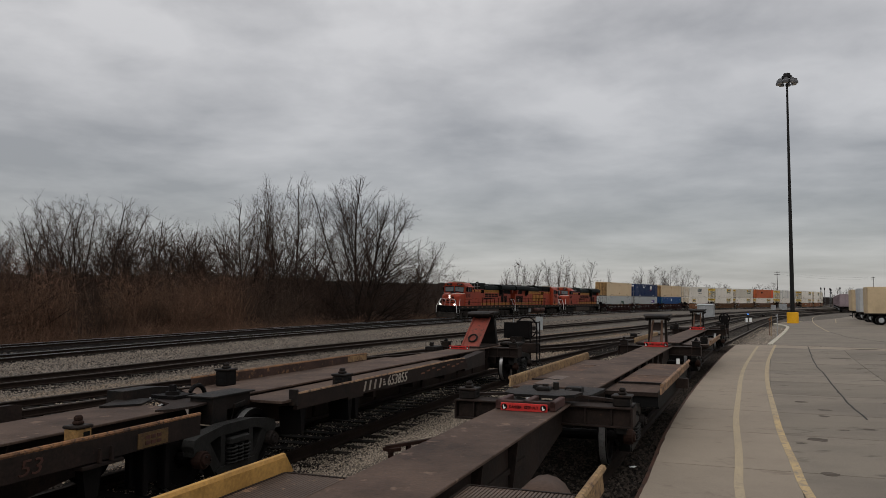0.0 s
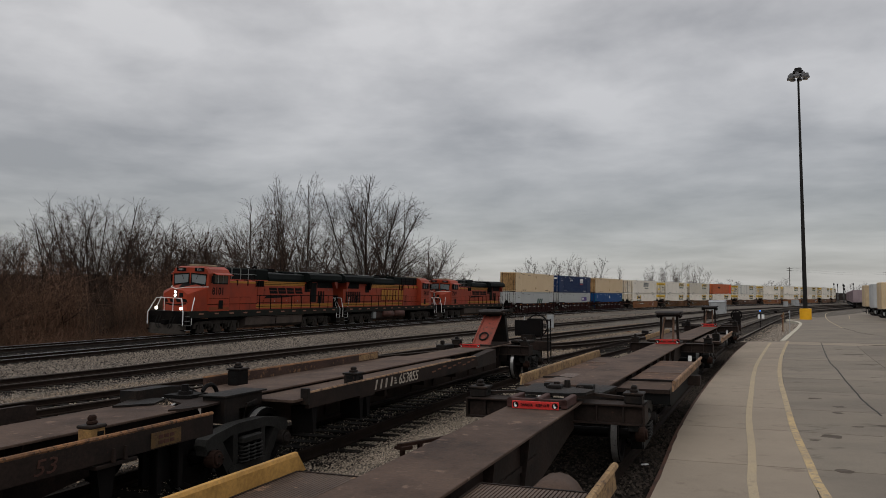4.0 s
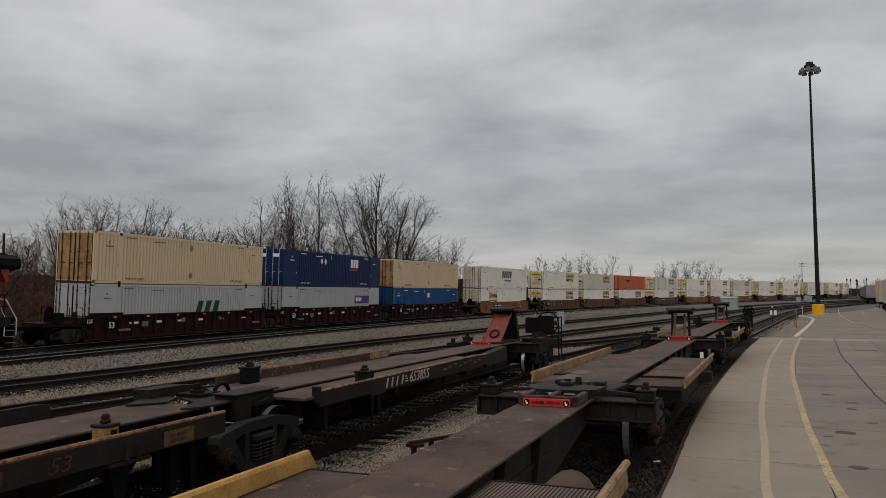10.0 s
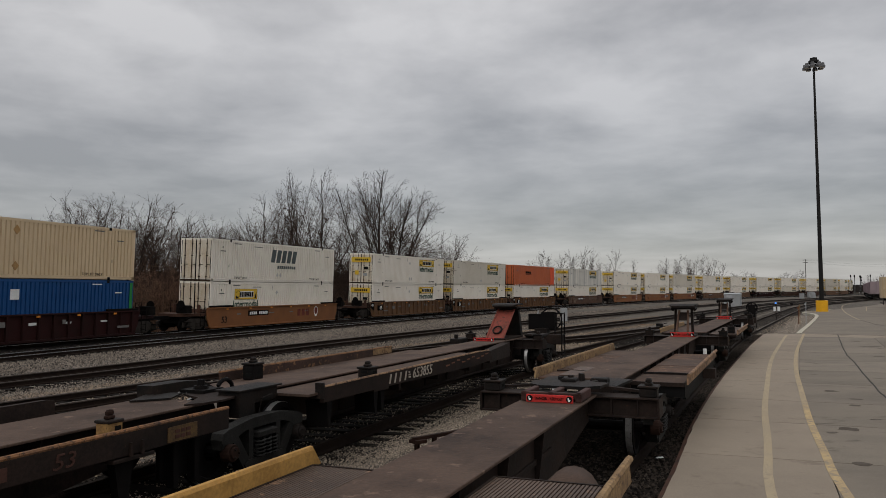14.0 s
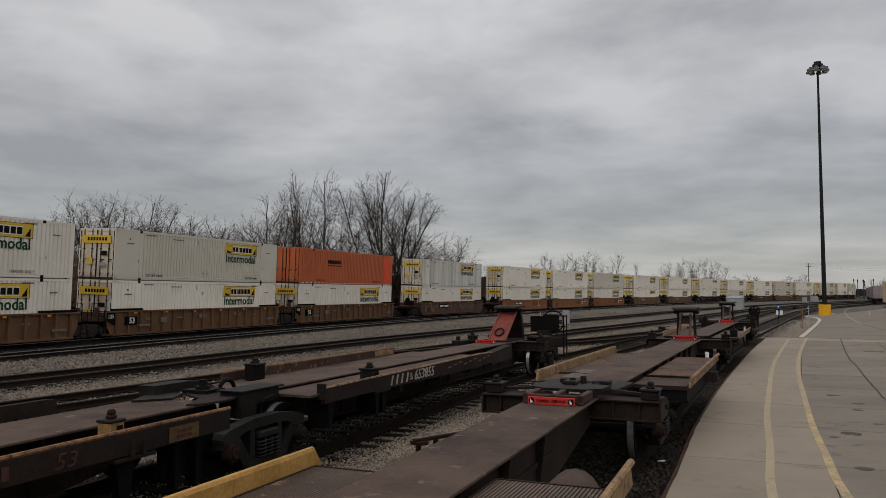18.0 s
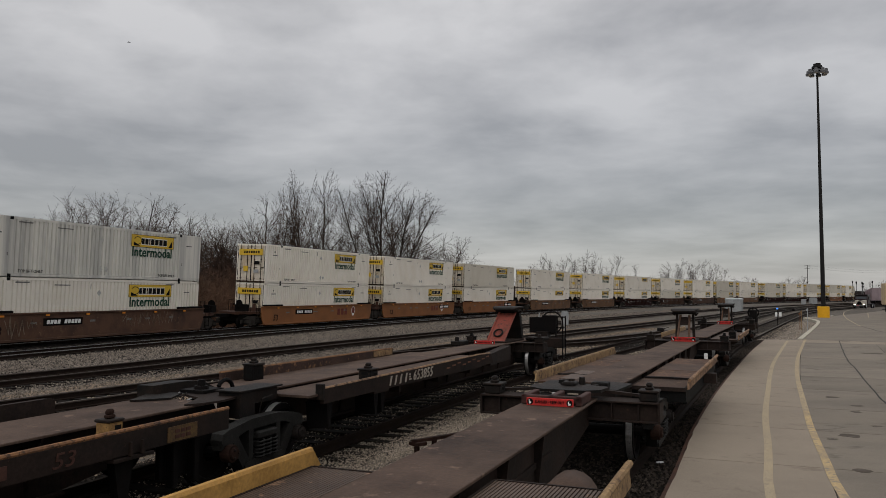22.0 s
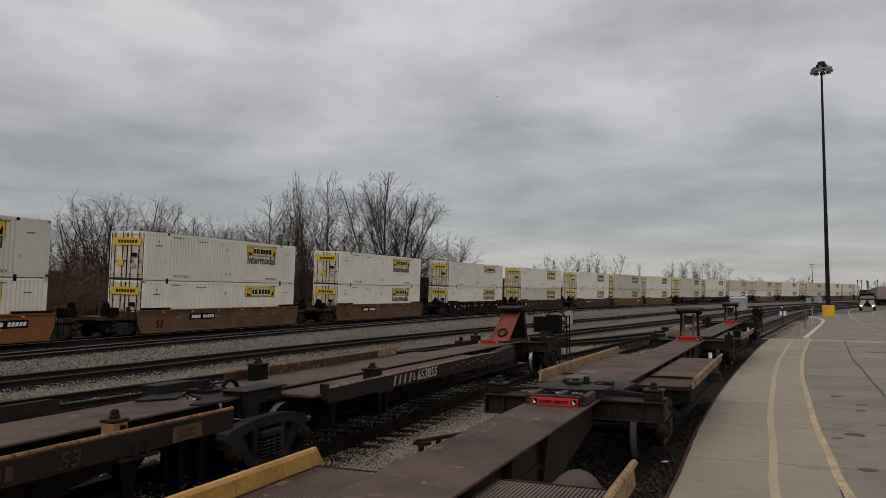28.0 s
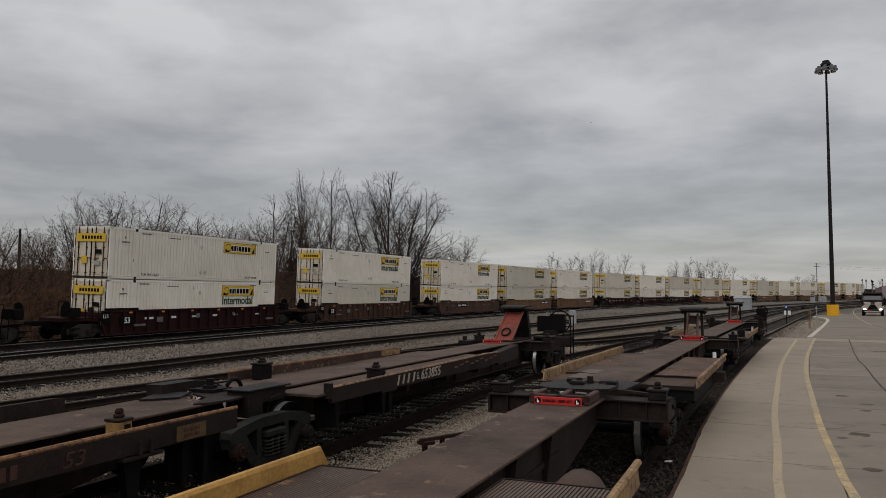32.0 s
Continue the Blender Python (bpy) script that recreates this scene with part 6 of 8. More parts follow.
        for y in (-1.15, 1.15):
            part("grab_rail", Shape().tube([(sx * 8.5, y, 1.1), (sx * 8.5, y, 1.95), (sx * 9.2, y * 0.85, 1.95), (sx * 9.2, y * 0.85, 1.1)], 0.022, 5), LOCO_FRAME, w)
        if end == "coupler":
            part("coupler", Shape().box(*sorted((sx * 10.4, sx * 11.65)), -0.14, 0.14, 0.78, 1.02, 0.03), LOCO_FRAME, w)
            sh = Shape().box(*sorted((sx * 9.7, sx * 10.2)), 0.3, 1.2, 1.2, 1.7, 0.03)
            sh.disc(sx * 10.25, 0.75, 1.75, 0.28, 0.05, axis="x", n=14)
            part("hand_brake", sh, LOCO_FRAME, w)
            st = Shape()
            for k in range(3):
                st.box(*sorted((sx * 9.9, sx * 10.5)), 1.15, 1.4, 0.35 + 0.28 * k, 0.38 + 0.28 * k)
            part("step", st, LOCO_FRAME, w)
            bogie(w, sx * 9.15)
    if front == "bogie":
        bogie(w, 9.5)
    return w


def loco(old, number, label):
    """A six-axle road diesel, cab towards +x."""
    c = thing("locomotive", label, "locomotive", group="locomotives of the train")
    lit = number == "8101"
    part("underframe", Shape().box(-10.7, 10.7, -1.4, 1.4, 1.12, 1.58, 0.03), LOCO_FRAME, c)
    tank = [(-1.38, 0.5), (-1.1, 0.28), (1.1, 0.28), (1.38, 0.5), (1.42, 1.1), (-1.42, 1.1)]
    if old:
        part("fuel_tank", Shape().cross([(y * 0.95, z) for y, z in tank], -4.2, 2.6), TANK_BROWN, c, "rust-brown fuel tank")
        for sy in (-1, 1):
            for x in (-2.9, -0.3):
                part("air_reservoir", Shape().tube([(x, sy * 1.4, 0.86), (x + 0.12, sy * 1.4, 0.86), (x + 2.1, sy * 1.4, 0.86), (x + 2.22, sy * 1.4, 0.86)], [0.14, 0.31, 0.31, 0.14], 14), RESERVOIR, c, "dull red-brown air reservoir", smooth=True)
            part("battery_box", Shape().box(-5.0, -4.4, *sorted((sy * 1.2, sy * 1.45)), 0.45, 1.1, 0.02), ROOF_GREY if sy < 0 else LOCO_GREY, c, "pale equipment box")
    else:
        part("fuel_tank", Shape().cross(tank, -4.3, 3.9), LOCO_GREY, c, "dusty grey fuel tank")
        for sy in (-1, 1):
            part("tank_strap", Shape().box(-0.3, -0.2, *sorted((sy * 1.405, sy * 1.43)), 0.5, 1.08), LOCO_FRAME, c)
            part("tank_ledge", Shape().box(-4.3, 3.9, *sorted((sy * 1.40, sy * 1.46)), 1.05, 1.11, 0.01), LOCO_GREY, c)
    for x in (-6.95, 6.95):
        bogie(c, x, True)
    # hood and the equipment behind the cab
    part("hood", Shape().cross([(-1.0, 1.58), (1.0, 1.58), (1.0, 3.76), (0.95, 3.8), (-0.95, 3.8), (-1.0, 3.76)], -10.4, 6.2), ORANGE, c)
    wide = 1.34 if not old else 1.08
    part("control_compartment", Shape().cross([(-wide, 1.58), (wide, 1.58), (wide, 3.66), (wide - 0.08, 3.72), (-wide + 0.08, 3.72), (-wide, 3.66)], 2.5, 6.2), ORANGE, c)
    # dynamic brake cage, lower mid roof, radiator with its wings
    cage = part("brake_cage", Shape().cross([(-0.95, 3.74), (0.95, 3.74), (0.95, 4.55), (0.85, 4.64), (-0.85, 4.64), (-0.95, 4.55)], 0.4, 6.15), LOCO_GREEN, c, "black resistor cage with open bays")
    part("mid_roof", Shape().cross([(-1.02, 3.74), (1.02, 3.74), (1.04, 3.95), (0.92, 4.3), (0.65, 4.40), (-0.65, 4.40), (-0.92, 4.3), (-1.04, 3.95)], -5.3, 0.42), LOCO_GREEN, c)
    # pale strip painted on as the sky's sheen along the roof
    part("roof_walk", Shape().box(-5.0, -0.4, -0.4, 0.4, 4.40, 4.43), ROOF_GREY, c, "pale roof plate standing in for the sky's reflection")
    part("exhaust_stack", Shape().box(-1.6, -0.4, -0.32, 0.32, 4.38, 4.72, 0.04), LOCO_FRAME, c)
    part("roof_box", Shape().box(-4.4, -2.3, -0.55, 0.55, 4.40, 4.56, 0.04), LOCO_GREEN, c)
    rad = [(-1.05, 3.78), (1.05, 3.78), (1.52, 3.92), (1.56, 4.05), (1.50, 4.38), (1.2, 4.56), (-1.2, 4.56), (-1.50, 4.38), (-1.56, 4.05), (-1.52, 3.92)]
    rh = part("radiator_housing", Shape().cross(rad, -11.0, -5.2), LOCO_GREEN, c)
    part("radiator_screen", Shape().box(-7.4, -5.5, -1.1, 1.1, 4.56, 4.60), ROOF_GREY, rh, "pale radiator screen")
    part("radiator_screen", Shape().box(-10.6, -7.8, -1.1, 1.1, 4.56, 4.63, 0.02), LOCO_FRAME, rh)
    part("horn", Shape().tube([(1.0, 0.3, 4.62), (1.0, 0.3, 4.78), (1.35, 0.3, 4.8)], [0.05, 0.05, 0.1], 6).tube([(1.0, -0.1, 4.62), (1.0, -0.1, 4.74), (0.6, -0.1, 4.76)], [0.05, 0.05, 0.09], 6), LOCO_FRAME, c)
    for sy in (-1, 1):
        y0, y1 = sorted((sy * 0.99, sy * 1.006))
        # cage bays with pale frames, and the short black legs under them
        for k, x in enumerate((5.3, 4.2, 3.2, 2.3)):
            part("bay_opening", Shape().box(x, x + 0.78, *sorted((sy * 0.94, sy * 0.956)), 3.86, 4.5, 0.004), INK, cage)
            part("bay_post", Shape().box(x - 0.10, x - 0.05, *sorted((sy * 0.94, sy * 0.985)), 3.8, 4.58), ROOF_GREY if k < 3 and not old else LOCO_FRAME, cage, "pale bay post" if k < 3 and not old else "")
        part("bay_rail", Shape().tube([(2.1, sy * 0.99, 4.18), (6.1, sy * 0.99, 4.18)], 0.02, 5), LOCO_FRAME if old else ROOF_GREY, cage)
        for x in (6.0, 5.0, 3.7, 2.6, 2.2, 1.6):
            part("cage_leg", Shape().box(x - 0.06, x + 0.06, *sorted((sy * 0.99, sy * (wide + 0.02))), 3.36 if x > 3 else 3.3, 3.76), LOCO_FRAME, c)
        part("stripe", Shape().box(-5.2, 2.45 if not old else 6.1, y0, y1, 3.40, 3.735), LOCO_YELLOW, c, "yellow stripe")
        part("stripe", Shape().box(2.5, 6.15, *sorted((sy * (wide - 0.01), sy * (wide + 0.006))), 3.52, 3.665), LOCO_YELLOW, c, "yellow stripe")
        part("stripe", Shape().box(-10.3, 2.5, y0, y1, 1.70, 1.97), LOCO_YELLOW, c, "yellow stripe")
        for z in (1.80, 3.48, 3.60):
            part("pinstripe", Shape().box(-10.2 if z < 2 else -5.2, 2.5, y0 - 0.003, y1 + 0.003, z, z + 0.035), INK, c)
        # dark hollow under the radiator wing, with a slanted end
        part("radiator_intake", Shape().slab([(-10.3, 3.3), (-7.4, 3.3), (-7.4, 3.80), (-10.3, 3.80)], y0 - 0.004, y1 + 0.004), INK, c, "black air intake")
        part("wing_bracket", Shape().slab([(-10.45, 3.25), (-10.3, 3.25), (-9.9, 3.9), (-10.45, 3.9)], *sorted((sy * 1.0, sy * 1.38))), ORANGE, c)
        part("wing_bracket", Shape().slab([(-5.75, 3.2), (-5.6, 3.2), (-5.4, 3.9), (-5.9, 3.9)], *sorted((sy * 1.0, sy * 1.38))), LOCO_FRAME, c)
        part("vent_panel", Shape().box(-6.1, -5.25, *sorted((sy * 0.99, sy * 1.03)), 2.95, 3.62, 0.01), INK, c, "black vent")
        if not old:
            part("dark_door", Shape().box(-7.3, -6.2, *sorted((sy * 0.99, sy * 1.02)), 2.1, 3.72, 0.01), INK, c, "black open compartment")
        for k in range(7 if old else 3):
            x = -9.9 + 0.42 * k if old else -8.7 + 0.44 * k
            part("louvre", Shape().box(x, x + 0.27, *sorted((sy * 0.99, sy * 1.03)), 2.0, 3.02, 0.01), INK, c, "black louvre")
        for x in np.arange(-4.6, 2.2, 0.92):
            part("door_seam", Shape().box(x, x + 0.022, y0 - 0.002, y1 + 0.002, 2.0, 3.4), SEAM, c)
        for x, z in ((-4.2, 2.15), (-2.4, 2.2), (-0.6, 2.15), (0.8, 3.0), (0.9, 2.2), (-9.6, 3.1), (-4.9, 3.25)):
            part("door_latch", Shape().box(x, x + 0.08, y0 - 0.006, y1 + 0.006, z, z + 0.11), ROOF_GREY if x < 0 else SEAM, c)
        part("compartment_seam", Shape().box(3.3, 5.9, *sorted((sy * (wide - 0.01), sy * (wide + 0.006))), 2.52, 2.55), SEAM, c)
        for x in (3.3, 4.6, 5.9):
            part("compartment_seam", Shape().box(x, x + 0.025, *sorted((sy * (wide - 0.01), sy * (wide + 0.006))), 1.66, 2.55), SEAM, c)
        part("compartment_rail", Shape().tube([(2.5, sy * (wide + 0.07), 2.06), (8.8, sy * 1.6, 2.06)], 0.02, 5), LOCO_FRAME, c)
        # painted name as plain slanted blocks, with a long tapering bar below
        mark, rim = Shape(), Shape()
        if old:
            for k in range(4):
                x = -2.5 + 1.36 * k
                rim.box(x - 0.06, x + 1.16, y0 - 0.002, y1 + 0.002, 2.16, 3.30)
                mark.box(x, x + 0.46, y0 - 0.004, y1 + 0.004, 2.22, 3.24)
                mark.box(x + 0.62, x + 1.1, y0 - 0.004, y1 + 0.004, 2.22, 3.24)
            part("mark_shadow", rim, SEAM, c)
        else:
            for k in range(4):
                x = 0.3 - 1.3 * k
                for za, zb in ((2.79, 2.99), (3.03, 3.25)):
                    mark.slab([(x - 0.42 * (3.24 - za), za), (x - 1.14 - 0.42 * (3.24 - za), za), (x - 1.14 - 0.42 * (3.24 - zb), zb), (x - 0.42 * (3.24 - zb), zb)], y0 - 0.004, y1 + 0.004)
            mark.slab([(0.9, 2.42), (0.6, 2.62), (-4.2, 2.62), (-2.2, 2.5)], y0 - 0.004, y1 + 0.004)
        part("brand_mark", mark, LOCO_YELLOW if old else INK, c, "worn yellow brand mark" if old else "black slanted brand mark")
        # deep side sill with pale strips, and the walkway rail
        part("walkway_sill", Shape().box(-10.6, 10.5, *sorted((sy * 1.44, sy * 1.515)), 1.16, 1.62, 0.01), SILL_GREEN, c)
        part("pipe_run", Shape().tube([(-10.2, sy * 1.3, 1.05), (10.2, sy * 1.3, 1.05)], 0.035, 5).tube([(-4.5, sy * 1.42, 1.16), (4.6, sy * 1.42, 1.16)], 0.025, 5), LOCO_FRAME, c)
        for x in np.arange(-9.9, 10.4, 1.72):
            part("sill_reflector", Shape().box(x, x + 0.5, *sorted((sy * 1.51, sy * 1.522)), 1.38, 1.47), FADED_STRIP, c, "faded reflective strip")
        post = Shape().tube([(0, 0, 1.6), (0, 0, 2.66)], 0.034, 5).mesh("stanchion", LOCO_FRAME)
        for x in np.arange(-10.2, 2.5, 1.55):
            part("stanchion", post, LOCO_FRAME, c, at=Matrix.Translation((x, sy * 1.45, 0)))
        part("walkway_rail", Shape().tube([(-10.4, sy * 1.45, 2.66), (2.6, sy * 1.45, 2.66)], 0.03, 5).tube([(-10.4, sy * 1.45, 2.12), (2.6, sy * 1.45, 2.12)], 0.02, 5), LOCO_FRAME, c)
    # cab
    cab = [(-1.54, 1.58), (1.54, 1.58), (1.54, 4.12), (1.36, 4.42), (1.0, 4.60), (-1.0, 4.60), (-1.36, 4.42), (-1.54, 4.12)]
    part("cab", Shape().cross(cab, 6.2, 8.35), ORANGE, c)
    part("cab_front", Shape().loft([[(8.34, y, z) for y, z in cab], [(8.62, y * 0.97, min(z, 4.5)) for y, z in cab]]), ORANGE, c)
    part("roof_unit", Shape().box(6.6, 8.0, -0.7, 0.7, 4.58, 4.74, 0.05), TAN_ROOF, c, "tan roof unit")
    nose = Shape().loft([
        [(8.55, -1.48, 1.58), (8.55, 1.48, 1.58), (8.55, 1.48, 3.18), (8.55, 0.62, 3.42), (8.55, -0.62, 3.42), (8.55, -1.48, 3.18)],
        [(9.8, -1.24, 1.58), (9.8, 1.24, 1.58), (9.8, 1.24, 2.86), (9.8, 0.56, 3.12), (9.8, -0.56, 3.12), (9.8, -1.24, 2.86)],
        [(10.1, -0.95, 1.58), (10.1, 0.95, 1.58), (10.1, 0.95, 2.7), (10.1, 0.46, 3.0), (10.1, -0.46, 3.0), (10.1, -0.95, 2.7)]])
    part("nose", nose, ORANGE, c)
    part("nose_trim", Shape().tube([(8.6, -1.5, 3.22), (9.8, -0.62, 3.16), (10.12, 0.0, 3.06), (9.8, 0.62, 3.16), (8.6, 1.5, 3.22)], 0.025, 5), WHITE, c, "thin white nose line")
    part("front_steps_wall", Shape().box(9.9, 10.75, -1.45, 1.45, 1.2, 1.6, 0.02), SILL_GREEN, c)
    for sy in (-1, 1):
        ws = [(sy * 0.10, 3.46), (sy * 1.28, 3.34), (sy * 1.34, 4.02), (sy * 0.10, 4.10)]
        wp = part("windshield", Shape().cross(ws, 8.62, 8.645), PALE_GLASS, c, "windscreen pane with the sky's reflection painted into its colour")
        part("gasket", Shape().tube([(8.65, y, z) for y, z in ws + ws[:1]], 0.055, 5), INK, wp, "black rubber gasket")
        part("wiper", Shape().tube([(8.68, sy * 0.7, 4.06), (8.68, sy * 0.5, 3.7)], 0.014, 4), INK, wp)
        part("window_band", Shape().box(6.45, 8.2, *sorted((sy * 1.535, sy * 1.55)), 3.42, 4.12, 0.004), INK, c, "black window frame")
        for x0, x1 in ((6.52, 6.98), (7.1, 7.56), (7.66, 8.12)):
            sw = part("side_window", Shape().box(x0, x1, *sorted((sy * 1.545, sy * 1.56)), 3.5, 4.05), GLASS, c, "dark cab side window")
            if x0 > 7:
                part("window_post", Shape().box(x0 - 0.07, x0 - 0.02, *sorted((sy * 1.55, sy * 1.57)), 3.48, 4.08), ROOF_GREY, sw)
        part("window_shade", Shape().loft([[(x, sy * 1.52, 4.16), (x, sy * 1.52, 4.2), (x, sy * 1.95, 4.07), (x, sy * 1.95, 4.03)] for x in (6.4, 8.25)]), ORANGE, c, "orange window awning")
        part("mirror", Shape().box(8.36, 8.42, *sorted((sy * 1.58, sy * 1.8)), 3.5, 3.95), LOCO_FRAME, c)
        nb = part("number_board", Shape().box(8.5, 8.7, *sorted((sy * 0.38, sy * 1.12)), 4.24, 4.48, 0.01), INK, c, "black number board")
        letters(number, 0.2, ROOF_GREY, nb, Matrix.Translation((8.705, sy * 0.75, 4.36)) @ Matrix.Rotation(radians(90), 4, "Z") @ Matrix.Rotation(radians(90), 4, "X"), bold=0.004)
        at = Matrix.Translation((7.55, sy * 1.546, 2.92)) @ (SIDE if sy > 0 else Matrix.Rotation(radians(90), 4, "X"))
        letters(number, 0.70, INK, c, at, bold=0.012)
        part("cab_line", Shape().box(6.3, 8.5, *sorted((sy * 1.535, sy * 1.546)), 2.42, 2.45), SEAM, c)
        part("cab_vent", Shape().box(6.95, 7.45, *sorted((sy * 1.535, sy * 1.56)), 1.74, 2.32, 0.01), INK, c, "black cab vent")
        part("cab_stripe", Shape().box(6.25, 8.5, *sorted((sy * 1.535, sy * 1.544)), 1.66, 1.86), LOCO_YELLOW if old else ORANGE_DULL, c, "dull lower stripe")
        part("ditch_light", Shape().disc(10.72, sy * 1.0, 1.78, 0.095, 0.12, axis="x", n=12), LAMP_ON if lit else ROOF_GREY, c, "lit ditch light" if lit else "unlit ditch light")
        # white grab rails and the step wells
        for end in (1, -1):
            hr = Shape().tube([(end * 11.05, sy * 1.42, 0.72), (end * 11.05, sy * 1.42, 1.5), (end * 10.75, sy * 1.02, 2.42), (end * 10.72, sy * 0.4, 2.46)], 0.032, 6)
            hr.tube([(end * 10.25, sy * 1.47, 0.72), (end * 10.25, sy * 1.47, 1.6), (end * 9.85, sy * 1.36, 2.5)], 0.032, 6)
            part("grab_rail", hr, WHITE, c, "white painted grab rail")
            part("step_well", Shape().box(*sorted((end * 10.2, end * 10.28)), *sorted((sy * 1.0, sy * 1.48)), 0.4, 1.5), LOCO_FRAME, c)
            for k in range(4):
                st = part("step", Shape().box(*sorted((end * 10.3, end * 10.98)), *sorted((sy * 1.05, sy * 1.5)), 0.38 + 0.29 * k, 0.42 + 0.29 * k), LOCO_FRAME, c)
                part("step_edge", Shape().box(*sorted((end * 10.32, end * 10.96)), *sorted((sy * 1.5, sy * 1.512)), 0.385 + 0.29 * k, 0.415 + 0.29 * k), ROOF_GREY, st)
    for z in (2.62, 2.84):
        part("headlight", Shape().disc(10.12, 0, z, 0.085, 0.06, axis="x", n=12), LAMP_ON if lit else ROOF_GREY, c, "lit headlight" if lit else "unlit headlight")
    part("headlight_box", Shape().box(10.05, 10.11, -0.15, 0.15, 2.48, 2.98, 0.01), INK, c)
    part("nose_window", Shape().box(10.05, 10.115, 0.3, 0.62, 2.5, 2.78, 0.01), INK, c, "black nose door window")
    for k in range(4):
        y = 1.0 - 0.52 * k
        part("nose_mark", Shape().cross([(y, 2.16), (y - 0.32, 2.16), (y - 0.44, 2.38), (y - 0.12, 2.38)], 10.09, 10.12), INK, c, "black brand mark")
    part("nose_wing", Shape().cross([(-0.3, 1.94), (-0.92, 2.06), (-0.88, 2.12), (0.0, 2.02), (0.88, 2.12), (0.92, 2.06), (0.3, 1.94)], 10.09, 10.115), INK, c)
    part("anti_glare_panel", Shape().loft([[(8.57, -0.66, 3.425), (8.57, 0.66, 3.425), (8.57, 1.42, 3.2), (8.57, 1.42, 3.205), (8.57, 0.66, 3.435), (8.57, -0.66, 3.435)], [(9.75, -0.05, 3.135), (9.75, 0.05, 3.135), (9.75, 0.1, 3.135), (9.75, 0.1, 3.14), (9.75, 0.05, 3.145), (9.75, -0.05, 3.145)]]), INK, c, "matt black nose panel")
    for end in (1, -1):
        part("pilot", Shape().box(*sorted((end * 10.68, end * 10.85)), -1.5, 1.5, 0.75, 1.6, 0.03), LOCO_FRAME, c)
        part("plow", Shape().loft([[(end * 10.8, -1.5, 0.14), (end * 10.8, 1.5, 0.14), (end * 10.8, 1.5, 0.8), (end * 10.8, -1.5, 0.8)], [(end * 11.25, -0.9, 0.14), (end * 11.25, 0.9, 0.14), (end * 11.0, 1.0, 0.75), (end * 11.0, -1.0, 0.75)]]), TRUCK_GREY, c)
        part("coupler", Shape().box(*sorted((end * 10.8, end * 11.3)), -0.16, 0.16, 0.75, 1.05, 0.04), LOCO_FRAME, c)
        for y in (-0.7, -0.45, 0.45, 0.7):
            part("air_hose", Shape().tube([(end * 10.9, y, 1.3), (end * 11.12, y, 0.95), (end * 11.16, y * 0.85, 0.62), (end * 11.12, y * 0.6, 0.5)], 0.03, 5), INK, c)
        # end platform rails
        part("end_rail", Shape().tube([(end * 10.75, -0.35, 1.6), (end * 10.75, -0.35, 2.45), (end * 10.75, 0.35, 2.45), (end * 10.75, 0.35, 1.6)], 0.025, 5), WHITE if end > 0 else LOCO_FRAME, c)
    part("rear_brake_box", Shape().box(-10.62, -10.4, -0.5, 0.5, 1.6, 2.6, 0.03), LOCO_FRAME, c)
    return c


V = 12.819
MOVERS = []


def rail_pose(s, z=0.0, back=False):
    """The pose of a vehicle whose middle is s metres along the main line."""
    p, a = main_at(s), main_heading(s)
    m = Matrix.Translation((p.x, p.y, 0.0)) @ Matrix.Rotation(a + math.pi, 4, "Z") @ Matrix.Rotation(radians(-BANK), 4, "X") @ Matrix.Translation((0, 0, z))
    return m @ Matrix.Rotation(math.pi, 4, "Z") if back else m


for k, (old, number, back, label) in enumerate((
        (False, "8101", False, "orange and dark green diesel locomotive with lit headlights"),
        (True, "5418", True, "older orange and dark green diesel locomotive running cab to the rear"),
        (False, "7509", False, "orange and dark green diesel locomotive coupled before the containers"))):
    engine = loco(old, number, label)
    front, rear = ((57.0, 78.35), (78.55, 99.95), (100.95, 121.55))[k]
    engine.scale = ((rear - front) / 22.5, 1, 1)
    MOVERS.append((engine, (front + rear) / 2, 0.0, back))

